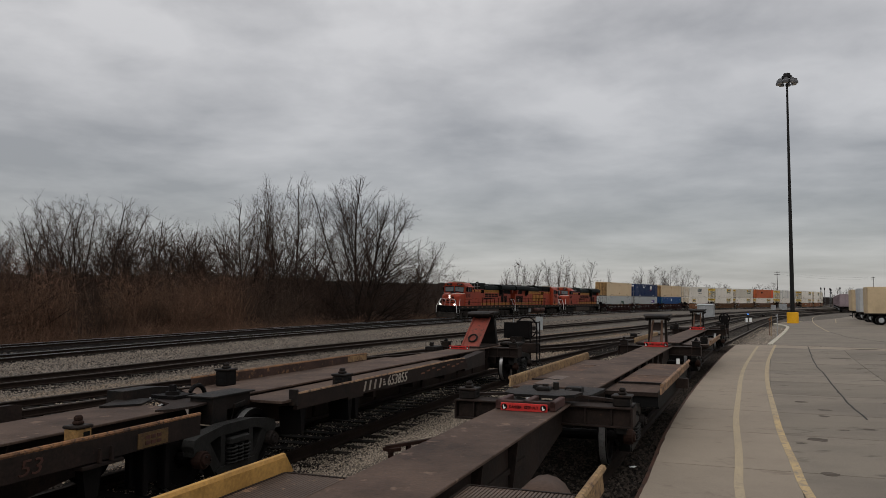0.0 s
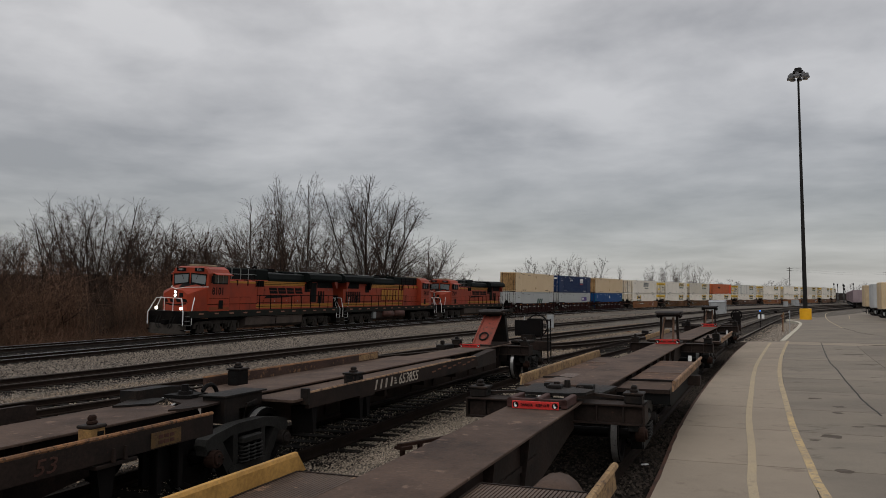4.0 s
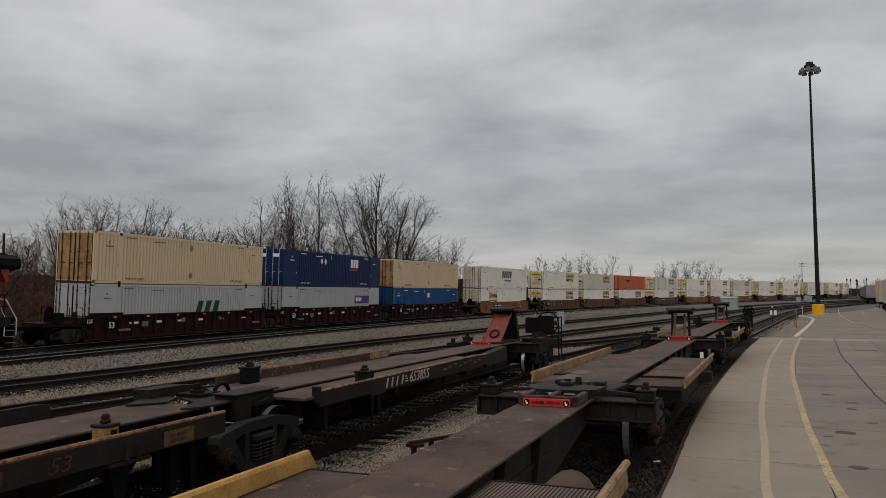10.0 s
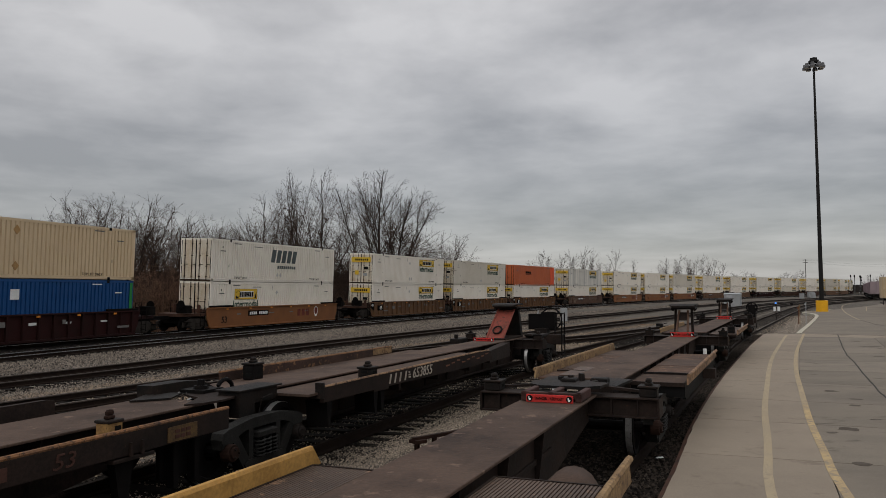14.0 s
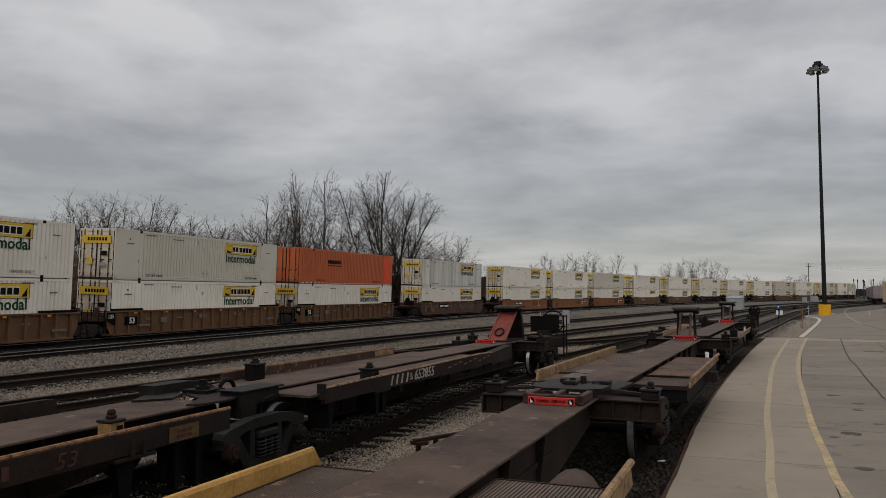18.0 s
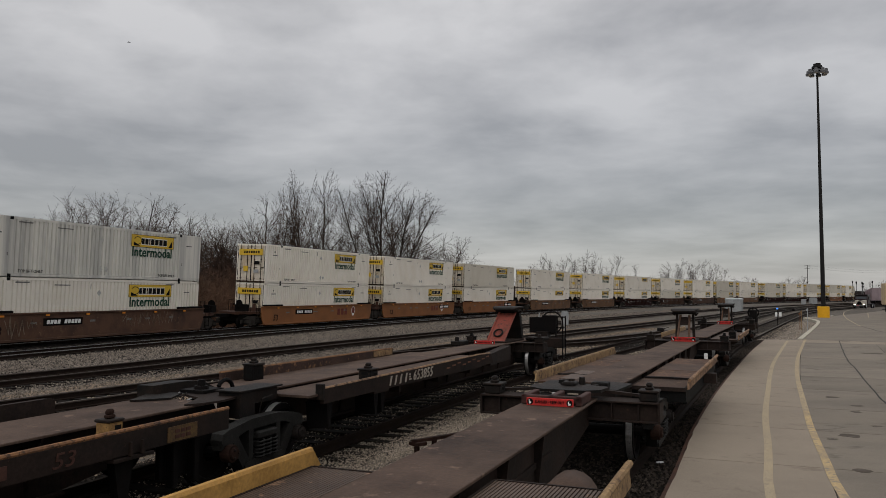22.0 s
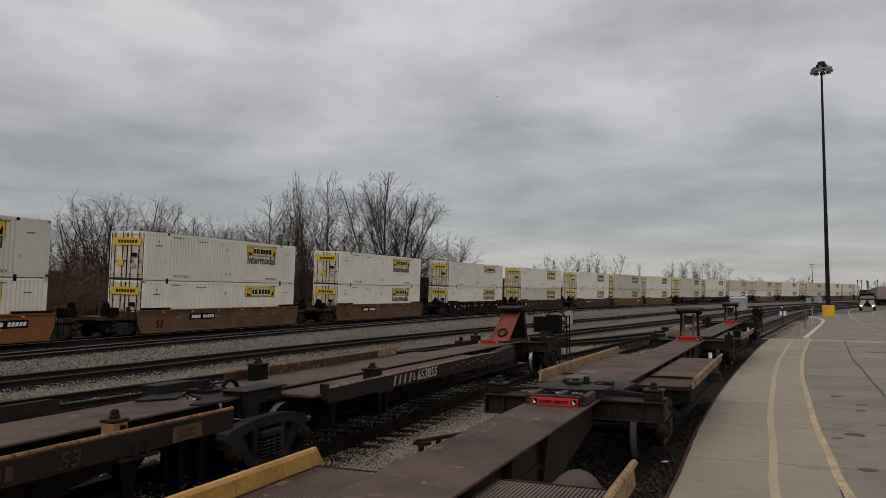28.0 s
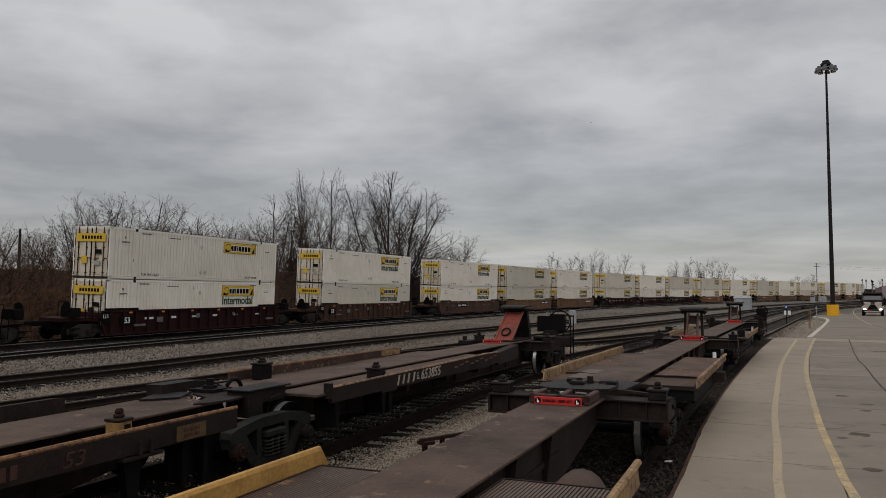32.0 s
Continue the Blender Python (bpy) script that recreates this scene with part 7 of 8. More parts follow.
# one row for each well: distance of the boxes' front, paint, ribs, kinds of ends, lower and upper box
WELLS = [
    (126.2, MAROON, True, "coupler", "bogie", ("grey", "arrow"), ("tan", "warn")),
    (145.2, MAROON, True, "bogie", "bogie", ("grey", "purple"), ("navy", "three")),
    (164.4, MAROON, True, "bogie", "coupler", ("blue", "tag"), ("tan", "warn")),
    (187.7, OCHRE, False, "coupler", "coupler", ("white", "hunt_front"), ("white", "speed")),
    (211.0, UMBER, True, "coupler", "bogie", ("white", "hunt"), ("white", "hunt")),
    (230.1, UMBER, True, "bogie", "bogie", ("white", "hunt"), ("cream", "hunt")),
    (249.5, UMBER, True, "bogie", "coupler", ("white", "hunt"), ("orange", "ink")),
    (272.6, GRIMY, False, "coupler", "coupler", ("white", "hunt"), ("dirty", "hunt")),
    (296.2, OCHRE, False, "coupler", "bogie", ("white", "hunt"), ("white", "hunt")),
    (315.55, OCHRE, False, "bogie", "bogie", ("white", "hunt"), ("white", "hunt")),
    (335.2, OCHRE, False, "bogie", "coupler", ("white", "hunt"), ("cream", "hunt")),
    (358.15, UMBER, False, "coupler", "coupler", ("white", "hunt_plain"), ("white", "hunt")),
    (381.15, UMBER, False, "coupler", "coupler", ("white", "hunt"), ("white", "hunt")),
    (404.6, MAROON, True, "coupler", "coupler", ("white", "hunt"), ("white", "hunt_plain")),
    (427.5, RUSSET, True, "coupler", "coupler", ("cream", "hunt"), ("white", "hunt")),
    (451.1, RUSSET, False, "coupler", "bogie", ("white", "hunt"), ("white", "hunt")),
    (470.6, UMBER, False, "bogie", "bogie", ("cream", "hunt"), ("cream", "hunt")),
    (490.0, UMBER, False, "bogie", "coupler", ("white", "hunt"), ("white", "hunt")),
]
u, n = 513.4, 0
kinds = random.Random(11)
while u < 1010:
    run = 3 if n % 3 == 0 else 1
    tone, rib = kinds.choice(((UMBER, False), (OCHRE, False), (RUSSET, True), (MAROON, True)))
    for k in range(run):
        WELLS.append((u, tone, rib, "coupler" if k == 0 else "bogie", "coupler" if k == run - 1 else "bogie",
                      (kinds.choice(("white", "white", "cream")), "hunt far" if u > 560 else "hunt"), (kinds.choice(("white", "white", "white", "cream")), "hunt far" if u > 560 else "hunt")))
        u += 19.5 if k < run - 1 else 23.4
    n += 1

TONES = {"white": "white", "dirty": "grey-streaked white", "cream": "cream-coloured", "tan": "tan", "navy": "dark navy blue", "blue": "bright blue", "grey": "pale grey", "orange": "orange"}
NOTES = {"hunt": "with yellow panels", "hunt far": "with yellow panels", "hunt_plain": "with plain yellow panels", "hunt_front": "with yellow panels", "arrow": "with a green mark", "warn": "with rust-stained doors",
         "three": "with a white brand mark", "purple": "with a purple brand panel", "tag": "with green edges", "speed": "with a grey mark", "ink": "with black name blocks"}
BOXES, CARS = {}, {}
for u, tone, rib, front, rear, low, top in WELLS:
    key = (tone.name, rib, front, rear)
    word = {"maroon_paint": "maroon", "ochre_brown_paint": "ochre brown", "umber_paint": "rusty brown", "grimy_brown_paint": "grimy graffiti-marked brown", "dark_russet_paint": "dark russet"}[tone.name]
    if key in CARS:
        car = copy_thing(CARS[key], Matrix.Identity(4))
    else:
        car = CARS[key] = well_car(tone, rib, front, rear, f"{word} {'ribbed' if rib else 'smooth-sided'} well car under two stacked containers")
    MOVERS.append((car, u + 8.07, 0.0, False))
    for (paint, dress), z, where in ((low, 0.35, "in a well"), (top, 3.245, "stacked on top")):
        key = (paint, dress, z)
        if key in BOXES:
            box = copy_thing(BOXES[key], Matrix.Identity(4))
        else:
            box = BOXES[key] = container(paint, dress.split(), f"{TONES[paint]} container {NOTES[dress]}, {where}")
        MOVERS.append((box, u + 8.07, z, False))


# ---- ballast stones, where the camera stands near them ----
STONE_2 = surf("brown_stone", (0.148, 0.125, 0.103), 0.9, grain=30, grain_amt=0.2, stain=0.2, stain_amt=0.35, bump=0.2, tint=(0.09, 0.072, 0.057), spread=0.95, islands=True, gloss=0.12)


def stones():
    """Loose crushed stone on the beds and between the tracks, as one body of gravel."""
    rng = np.random.default_rng(4)
    base = np.array([(1, 0, 0), (-1, 0, 0), (0, 1, 0), (0, -1, 0), (0, 0, 1)], float)
    base[:4, 2] = -0.35
    tri = np.array([(0, 2, 4), (2, 1, 4), (1, 3, 4), (3, 0, 4)])

    def strip(line, y0, y1, off0, off1, per_m, size, z):
        """Random places along a line between two offsets."""
        pts = [(p, q) for p, q in zip(line[:-1], line[1:]) if y0 < p.y < y1]
        out = []
        for p, q in pts:
            w = q - p
            n = rng.poisson(per_m * w.length)
            t, o = rng.random(n), rng.uniform(off0, off1, n)
            d = w.normalized()
            out.append(np.stack([p.x + w.x * t + d.y * o, p.y + w.y * t - d.x * o, np.full(n, z) + rng.uniform(-0.02, 0.012, n), size * rng.uniform(0.55, 1.35, n)], 1))
        return np.concatenate(out) if out else np.zeros((0, 4))

    def body(name, sets, material, label):
        a = np.concatenate(sets)
        n = len(a)
        m = len(base)
        v = base[None] * (a[:, 3][:, None, None] * rng.uniform(0.6, 1.25, (n, m, 1)))
        turn = rng.uniform(0, 6.283, n)
        c, s = np.cos(turn), np.sin(turn)
        x, y = v[..., 0] * c[:, None] - v[..., 1] * s[:, None], v[..., 0] * s[:, None] + v[..., 1] * c[:, None]
        v = np.stack([x, y, v[..., 2] * 0.75], -1) + rng.normal(0, 0.12, (n, m, 3)) * a[:, 3][:, None, None] + a[:, None, :3]
        f = (tri[None] + m * np.arange(n)[:, None, None]).reshape(-1, 3)
        me = bpy.data.meshes.new(name)
        me.vertices.add(n * m)
        me.vertices.foreach_set("co", v.reshape(-1))
        me.loops.add(len(f) * 3)
        me.loops.foreach_set("vertex_index", f.reshape(-1))
        me.polygons.add(len(f))
        me.polygons.foreach_set("loop_start", np.arange(0, len(f) * 3, 3))
        me.polygons.foreach_set("loop_total", np.full(len(f), 3))
        me.update(calc_edges=True)
        me.materials.append(material)
        tagged(new(name, me), label, "gravel", kind="stuff")
    body("gravel", [
        strip(T1, 8, 30, -3.4, -1.15, 2300, 0.0150, -0.185),
        strip(T2, 10, 36, 0.85, 2.0, 1150, 0.016, -0.18),
        strip(T1, 30, 50, -3.4, -1.15, 200, 0.036, -0.185),
        strip(T3, 14, 28, -0.62, 0.62, 150, 0.026, -0.19),
        strip(T2, 9, 36, -0.65, 0.65, 300, 0.017, -0.18)], STONE, "pale grey crushed stone ballast between the tracks")
    body("gravel", [
        strip(T4, 18, 75, 0.95, 3.2, 420, 0.030, -0.185),
        strip(T4, 18, 85, -7.0, -0.95, 560, 0.037, -0.185),
        strip(T4, 85, 140, -7.0, -0.95, 120, 0.07, -0.185),
        strip(M2, 26, 92, 0.95, 4.4, 330, 0.040, -0.185),
        strip(M2, 92, 150, 0.95, 3.4, 70, 0.075, -0.185),
        strip(CROSS, 30, 60, -4, 4, 140, 0.045, -0.19)], STONE_2, "brownish grey crushed stone ballast between the tracks")
    body("gravel", [
        strip(T2, 7, 45, -3.2, -1.5, 620, 0.020, -0.185),
        strip(T3, 14, 60, 0.9, 2.6, 480, 0.024, -0.19),
        strip(T3, 14, 75, -2.9, -0.9, 560, 0.025, -0.18)], TAN_STONE, "tan and brown crushed stone ballast between the yard tracks")
    body("gravel", [
        strip(M2, 26, 110, -0.62, 0.62, 60, 0.05, -0.18),
        strip(M2, 26, 110, -4.4, -0.9, 150, 0.05, -0.18),
        strip(M1, 30, 110, 0.9, 1.6, 40, 0.05, -0.18),
        strip(M1, 30, 110, -2.4, -0.9, 60, 0.05, -0.18)], DARK_STONE, "dark crushed stone along the main tracks")
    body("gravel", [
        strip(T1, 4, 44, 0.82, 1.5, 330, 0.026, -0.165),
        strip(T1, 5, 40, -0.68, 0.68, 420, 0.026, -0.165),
        strip(T2, 5, 40, -1.6, -0.9, 130, 0.03, -0.175)], OILY_SHADED_STONE, "oily crushed stone under parked rail cars, darkened for their shade")
    body("gravel", [strip([Vector((17.9, 43.4, 0)), Vector((23.0, 53.0, 0)), Vector((28.0, 62.0, 0)), Vector((34.0, 73.0, 0))], 40, 80, -1.0, 1.6, 180, 0.04, -0.175)], STONE, "pale loose gravel on the verge beside the kerb")


TAN_STONE = surf("tan_stone", (0.205, 0.158, 0.115), 0.9, grain=30, grain_amt=0.2, stain=0.2, stain_amt=0.35, bump=0.2, tint=(0.10, 0.07, 0.048), spread=0.8, islands=True, gloss=0.12)
# both dark stones have the shade under cars and train in their base colour
OILY_SHADED_STONE = surf("half_clean_shaded_stone", (0.034, 0.027, 0.0215), 0.9, gloss=0.1, grain=30, grain_amt=0.3, stain=0.8, stain_amt=0.3, bump=0.2, spread=0.9, islands=True)
DARK_STONE = surf("oily_shaded_stone", (0.0095, 0.0078, 0.0068), 0.9, gloss=0.1, grain=30, grain_amt=0.3, stain=0.8, stain_amt=0.3, bump=0.2, spread=0.75, islands=True)
stones()


# ---- light mast ----
def light_mast():
    m = thing("light_mast", "tall dark bronze light mast on a yellow round base", "light mast", pose(40.86, 82.7, 0))
    part("base", Shape().loft([[(r * math.cos(t), r * math.sin(t), z) for t in np.linspace(0, 2 * math.pi, 25)[:-1]] for z, r in ((-0.3, 0.60), (1.13, 0.60), (1.17, 0.56))]), YELLOW_BASE, m, "bright yellow concrete base")
    part("flange", Shape().disc(0, 0, 1.2, 0.34, 0.06, axis="z"), POLE, m)
    part("pole", Shape().loft([[(r * math.cos(t), r * math.sin(t), z) for t in np.linspace(0, 2 * math.pi, 17)[:-1]] for z, r in ((1.2, 0.235), (9, 0.195), (18, 0.145), (27.2, 0.10))]), POLE, m)
    part("crown", Shape().disc(0, 0, 27.35, 0.55, 0.28, axis="z", n=14).disc(0, 0, 27.62, 0.38, 0.3, axis="z", n=14), POLE, m)
    part("ring", Shape().tube([(0.72 * math.cos(t), 0.72 * math.sin(t), 26.95) for t in np.linspace(0, 2 * math.pi, 25)], 0.05, 6), SILVER, m)
    lamp = Shape()
    lamp.loft([[(r * math.cos(t), r * math.sin(t), z) for t in np.linspace(0, 2 * math.pi, 15)[:-1]] for z, r in ((-0.35, 0.33), (-0.12, 0.35), (0.05, 0.24), (0.3, 0.22), (0.36, 0.12))])
    LAMP_GREY = surf("weathered_lamp_housing", (0.13, 0.13, 0.135), 0.6, stain=3, stain_amt=0.3)
    body = lamp.mesh("floodlight", LAMP_GREY)
    glass = Shape().disc(0, 0, -0.355, 0.30, 0.02, axis="z", n=14).mesh("lens", WHITE)
    for k in range(8):
        t = 2 * math.pi * k / 8 + 0.2
        f = part("floodlight", body, LAMP_GREY, m, at=Matrix.Translation((0.88 * math.cos(t), 0.88 * math.sin(t), 26.85)) @ Matrix.Scale(0.82, 4))
        part("lens", glass, WHITE, f)
        part("arm", Shape().tube([(0, 0, 26.98), (0.8 * math.cos(t), 0.8 * math.sin(t), 26.98)], 0.04, 5), POLE, m)
    return m


light_mast()


# ---- bare trees ----
def tree_shape(seed, height, stems, wide, fan, dense, thick=1.0):
    """Long stems that fan out from one foot to the edge of a rounded crown, with side branches, branchlets and twigs: stems and branches in one shape, the fine ends in another. fan: degrees by which the outer stems lean; dense: how closely branches follow one another."""
    rng = random.Random(seed)
    wood, fine = Shape(), Shape()
    mid, tall = height * 0.43, height * 0.57

    def reach(p, d):
        """How far it is from p along d to the crown's edge."""
        a = (d.x / wide) ** 2 + (d.y / wide) ** 2 + (d.z / tall) ** 2
        b = 2 * (p.x * d.x / wide ** 2 + p.y * d.y / wide ** 2 + (p.z - mid) * d.z / tall ** 2)
        c = (p.x / wide) ** 2 + (p.y / wide) ** 2 + ((p.z - mid) / tall) ** 2 - 1
        q = b * b - 4 * a * c
        return max((-b + math.sqrt(q)) / (2 * a), 0.3) if q > 0 else 0.3

    def spike(p, q, r):
        d = (q - p).normalized()
        a = d.orthogonal().normalized() * r
        b = d.cross(a).normalized() * r
        fine.add([p + a, p - 0.5 * a + 0.87 * b, p - 0.5 * a - 0.87 * b, q], [(0, 1, 3), (1, 2, 3), (2, 0, 3)])

    def aside(d, lo, hi):
        """A direction turned away from d by an angle between lo and hi."""
        out = d.orthogonal().normalized()
        out.rotate(Matrix.Rotation(rng.uniform(0, 6.283), 3, d))
        a = radians(rng.uniform(lo, hi))
        return (d * math.cos(a) + out * math.sin(a)).normalized()

    def limb(p, d, length, r, level):
        if level >= 3:
            q = p + d * length
            spike(p, q, thick * rng.uniform(0.008, 0.013))
            for _ in range(3):
                g = p.lerp(q, rng.uniform(0.15, 0.8))
                spike(g, g + (aside(d, 24, 58) + Vector((0, 0, 0.08))).normalized() * length * rng.uniform(0.35, 0.7), thick * rng.uniform(0.006, 0.009))
            return
        n = max(3, int(length / (1.5, 0.9, 0.5)[level]))
        pts, rs = [p], [r]
        bow = Vector((rng.gauss(0, 0.02), rng.gauss(0, 0.02), rng.uniform(-0.015, 0.022) if level else rng.uniform(-0.022, 0.01)))
        for k in range(n):
            d = (d + bow + Vector((rng.gauss(0, 0.055), rng.gauss(0, 0.055), rng.gauss(0, 0.045)))).normalized()
            pts.append(pts[-1] + d * length / n)
            rs.append(max(r * (1 - 0.8 * (k + 1) / n), thick * 0.008))
        (wood if level < 2 else fine).tube(pts, rs, (6, 4, 3)[level], caps=False)
        gap = (0.6, 0.5, 0.36)[level] / dense
        f = length * (0.33, 0.2, 0.15)[level] * rng.uniform(0.7, 1.2)
        while f < length:
            i = min(int(f / length * n), n - 1)
            w0 = (pts[i + 1] - pts[i]).normalized()
            at = pts[i].lerp(pts[i + 1], f / length * n - i)
            w = aside(w0, 30, 62)
            w = (w + Vector((0, 0, 0.06))).normalized()
            left = length - f
            size = (min(0.42 * left + 1.5, 5.5), min(0.4 * left + 0.55, 2.1), 0.3 * left + 0.32)[level] * rng.uniform(0.55, 1.25)
            size = min(size, reach(at, w) * 1.05 + 0.25)
            if level == 0 and f > length * 0.22 and rng.random() < 0.36:
                # a fork that runs on beside its stem
                w = aside(w0, 16, 38)
                size = reach(at, w) * rng.uniform(0.7, 1.0)
            limb(at, w, size, max(rs[i] * rng.uniform(0.42, 0.66), thick * 0.01), level + 1)
            f += gap * rng.uniform(0.5, 1.5)
        limb(pts[-1], d, rng.uniform(0.3, 0.8), 0.0, 3)
    for k in range(stems):
        a = 2.4 * k + rng.uniform(-0.3, 0.3)
        lean = radians(fan) * ((k + 0.5) / stems) ** 0.75
        d = Vector((math.cos(a) * math.sin(lean), math.sin(a) * math.sin(lean), math.cos(lean)))
        foot = Vector((math.cos(a), math.sin(a), 0)) * (0.035 * height * rng.uniform(0.2, 1.0))
        r = 0.0112 * height * rng.uniform(0.55, 1.0)
        wood.tube([foot * 1.3 + Vector((0, 0, -0.5)), foot], [r * 1.5, r], 6, caps=False)
        limb(foot, d, reach(foot, d) * rng.uniform(0.93, 1.03), r, 0)
    return wood, fine


TREES = {}


def tree(kind, x, y, z, scale, turn, label):
    m = Matrix.Translation((x, y, z)) @ Matrix.Rotation(turn, 4, "Z") @ Matrix.Diagonal((scale[0], scale[0], scale[1], 1))
    if kind not in TREES:
        wood, fine = tree_shape(*kind)
        t = thing("bare_tree", label, "tree", group="bare trees")
        part("trunk", wood, BARK, t)
        part("crown", fine, TWIG, t)
        TREES[kind] = t
        t.matrix_basis = m
        return t
    t = copy_thing(TREES[kind], Matrix.Identity(4))
    t.matrix_basis = m
    return tagged(t, label)


BIG_A, BIG_B = (5, 19.6, 27, 8.8, 66, 1.1), (8, 17.8, 13, 6.8, 52, 1.05)
MID_A, MID_B, MID_C = (12, 13.0, 9, 6.8, 68, 1.0), (17, 12.6, 8, 6.4, 64, 1.0), (23, 12.0, 9, 6.8, 68, 0.98)
FAR_A, FAR_B = (31, 12.4, 8, 4.8, 66, 0.8, 2.0), (37, 12.4, 7, 4.4, 64, 0.8, 2.0)
LBL = "leafless grey-brown tree with many upright limbs beyond the tracks"


def behind(px, depth):
    """A place at that depth, so far aside of the way straight ahead (1351.5: forty-five degrees)."""
    return px / 1351.5 * depth, depth


for kind, px, depth, s, turn, label in (
        (BIG_A, -106, 94, (1.06, 0.95), 0.3, "large leafless tree with many spreading stems beyond the main line"),
        (BIG_B, -290, 92, (1.0, 0.93), 1.2, "tall leafless tree with slender forked stems beyond the main line"),
        (BIG_B, -232, 97, (0.85, 1.14), 2.9, "tall leafless tree with slender forked stems beyond the main line"),
        (MID_A, -18, 108, (1.3, 0.98), 0.4, "smaller leafless tree with a rounded crown beyond the main line"),
        (MID_C, 26, 118, (1.0, 0.72), 2.4, "low leafless tree beyond the main line"),
        (MID_C, -331, 89, (1.04, 1.14), 5.8, LBL), (MID_C, -262, 86, (1.05, 0.8), 2.2, LBL), (MID_A, -205, 90, (1.0, 0.82), 3.9, LBL), (MID_B, -165, 91, (0.9, 0.72), 0.5, LBL), (MID_C, -95, 97, (1.0, 0.72), 5.1, LBL),
        (MID_C, -352, 84, (1.1, 0.92), 2.7, LBL), (MID_B, -408, 80, (1.1, 0.88), 4.4, LBL), (MID_A, -440, 78, (1.0, 0.86), 0.2, LBL), (MID_B, -525, 76, (1.0, 0.86), 3.3, LBL), (MID_A, -362, 87, (1.04, 1.03), 1.5, LBL),
        (MID_B, -391, 82, (0.99, 0.96), 1.7, LBL), (MID_C, -424, 81, (1.11, 0.97), 0.9, LBL), (MID_A, -455, 73, (1.12, 0.86), 1.3, LBL),
        (MID_B, -481, 80, (1.01, 1.03), 6.0, LBL), (MID_C, -510, 75, (1.14, 0.96), 4.3, LBL), (MID_A, -544, 75, (1.02, 1.06), 1.0, LBL),
        (MID_B, -569, 65, (1.07, 1.02), 0.0, LBL), (MID_C, -600, 66, (1.11, 1.02), 3.0, LBL), (MID_A, -627, 65, (0.96, 1.0), 6.0, LBL),
        (MID_B, -651, 66, (0.95, 0.87), 4.9, LBL), (MID_C, -679, 63, (0.96, 0.75), 1.1, LBL), (MID_A, -735, 54, (0.9, 0.72), 4.0, LBL),
        (MID_C, -800, 50, (0.9, 0.68), 0.7, LBL), (MID_A, -860, 48, (0.9, 0.68), 1.5, LBL)):
    x, y = behind(px, depth)
    tree(kind, x, y, -1.6, s, turn, label)
FARL = "leafless tree on the far side of the yard"
rng = random.Random(9)
for px, depth, top, wide in ((158, 232, 12.0, 0.9), (171, 238, 14.2, 0.95), (187, 230, 14.8, 0.9), (203, 240, 14.0, 0.9), (231, 236, 15.0, 0.9), (247, 232, 15.8, 0.95), (263, 239, 15.0, 0.8), (297, 235, 15.3, 0.95), (337, 240, 12.4, 0.75),
                             (381, 322, 13.3, 0.9), (397, 318, 16.0, 1.0), (413, 324, 17.3, 1.15), (429, 316, 16.0, 0.9), (445, 322, 16.6, 0.95), (458, 318, 17.1, 0.9), (474, 325, 16.3, 0.9), (489, 320, 14.0, 0.85)):
    tree(rng.choice((FAR_A, FAR_B)), *behind(px, depth), -0.4, (wide, top / 12.1), rng.uniform(0, 6.28), FARL)
for lo, hi, depth, top, n in ((505, 560, 400, 13.0, 5), (600, 640, 430, 13.5, 5), (745, 800, 420, 11.0, 5), (60, 165, 190, 7.5, 8), (20, 80, 160, 7.0, 4)):
    for k in range(n):
        px = lo + (hi - lo) * (k + 0.5) / n + rng.uniform(-6, 6)
        d = depth + rng.uniform(-15, 15)
        x, y = behind(px, d)
        q = rng.uniform(0.8, 1.0) * top / 12.0
        tree(rng.choice((FAR_A, FAR_B)), x, y, -0.4, (q * 0.95, q), rng.uniform(0, 6.28), FARL)


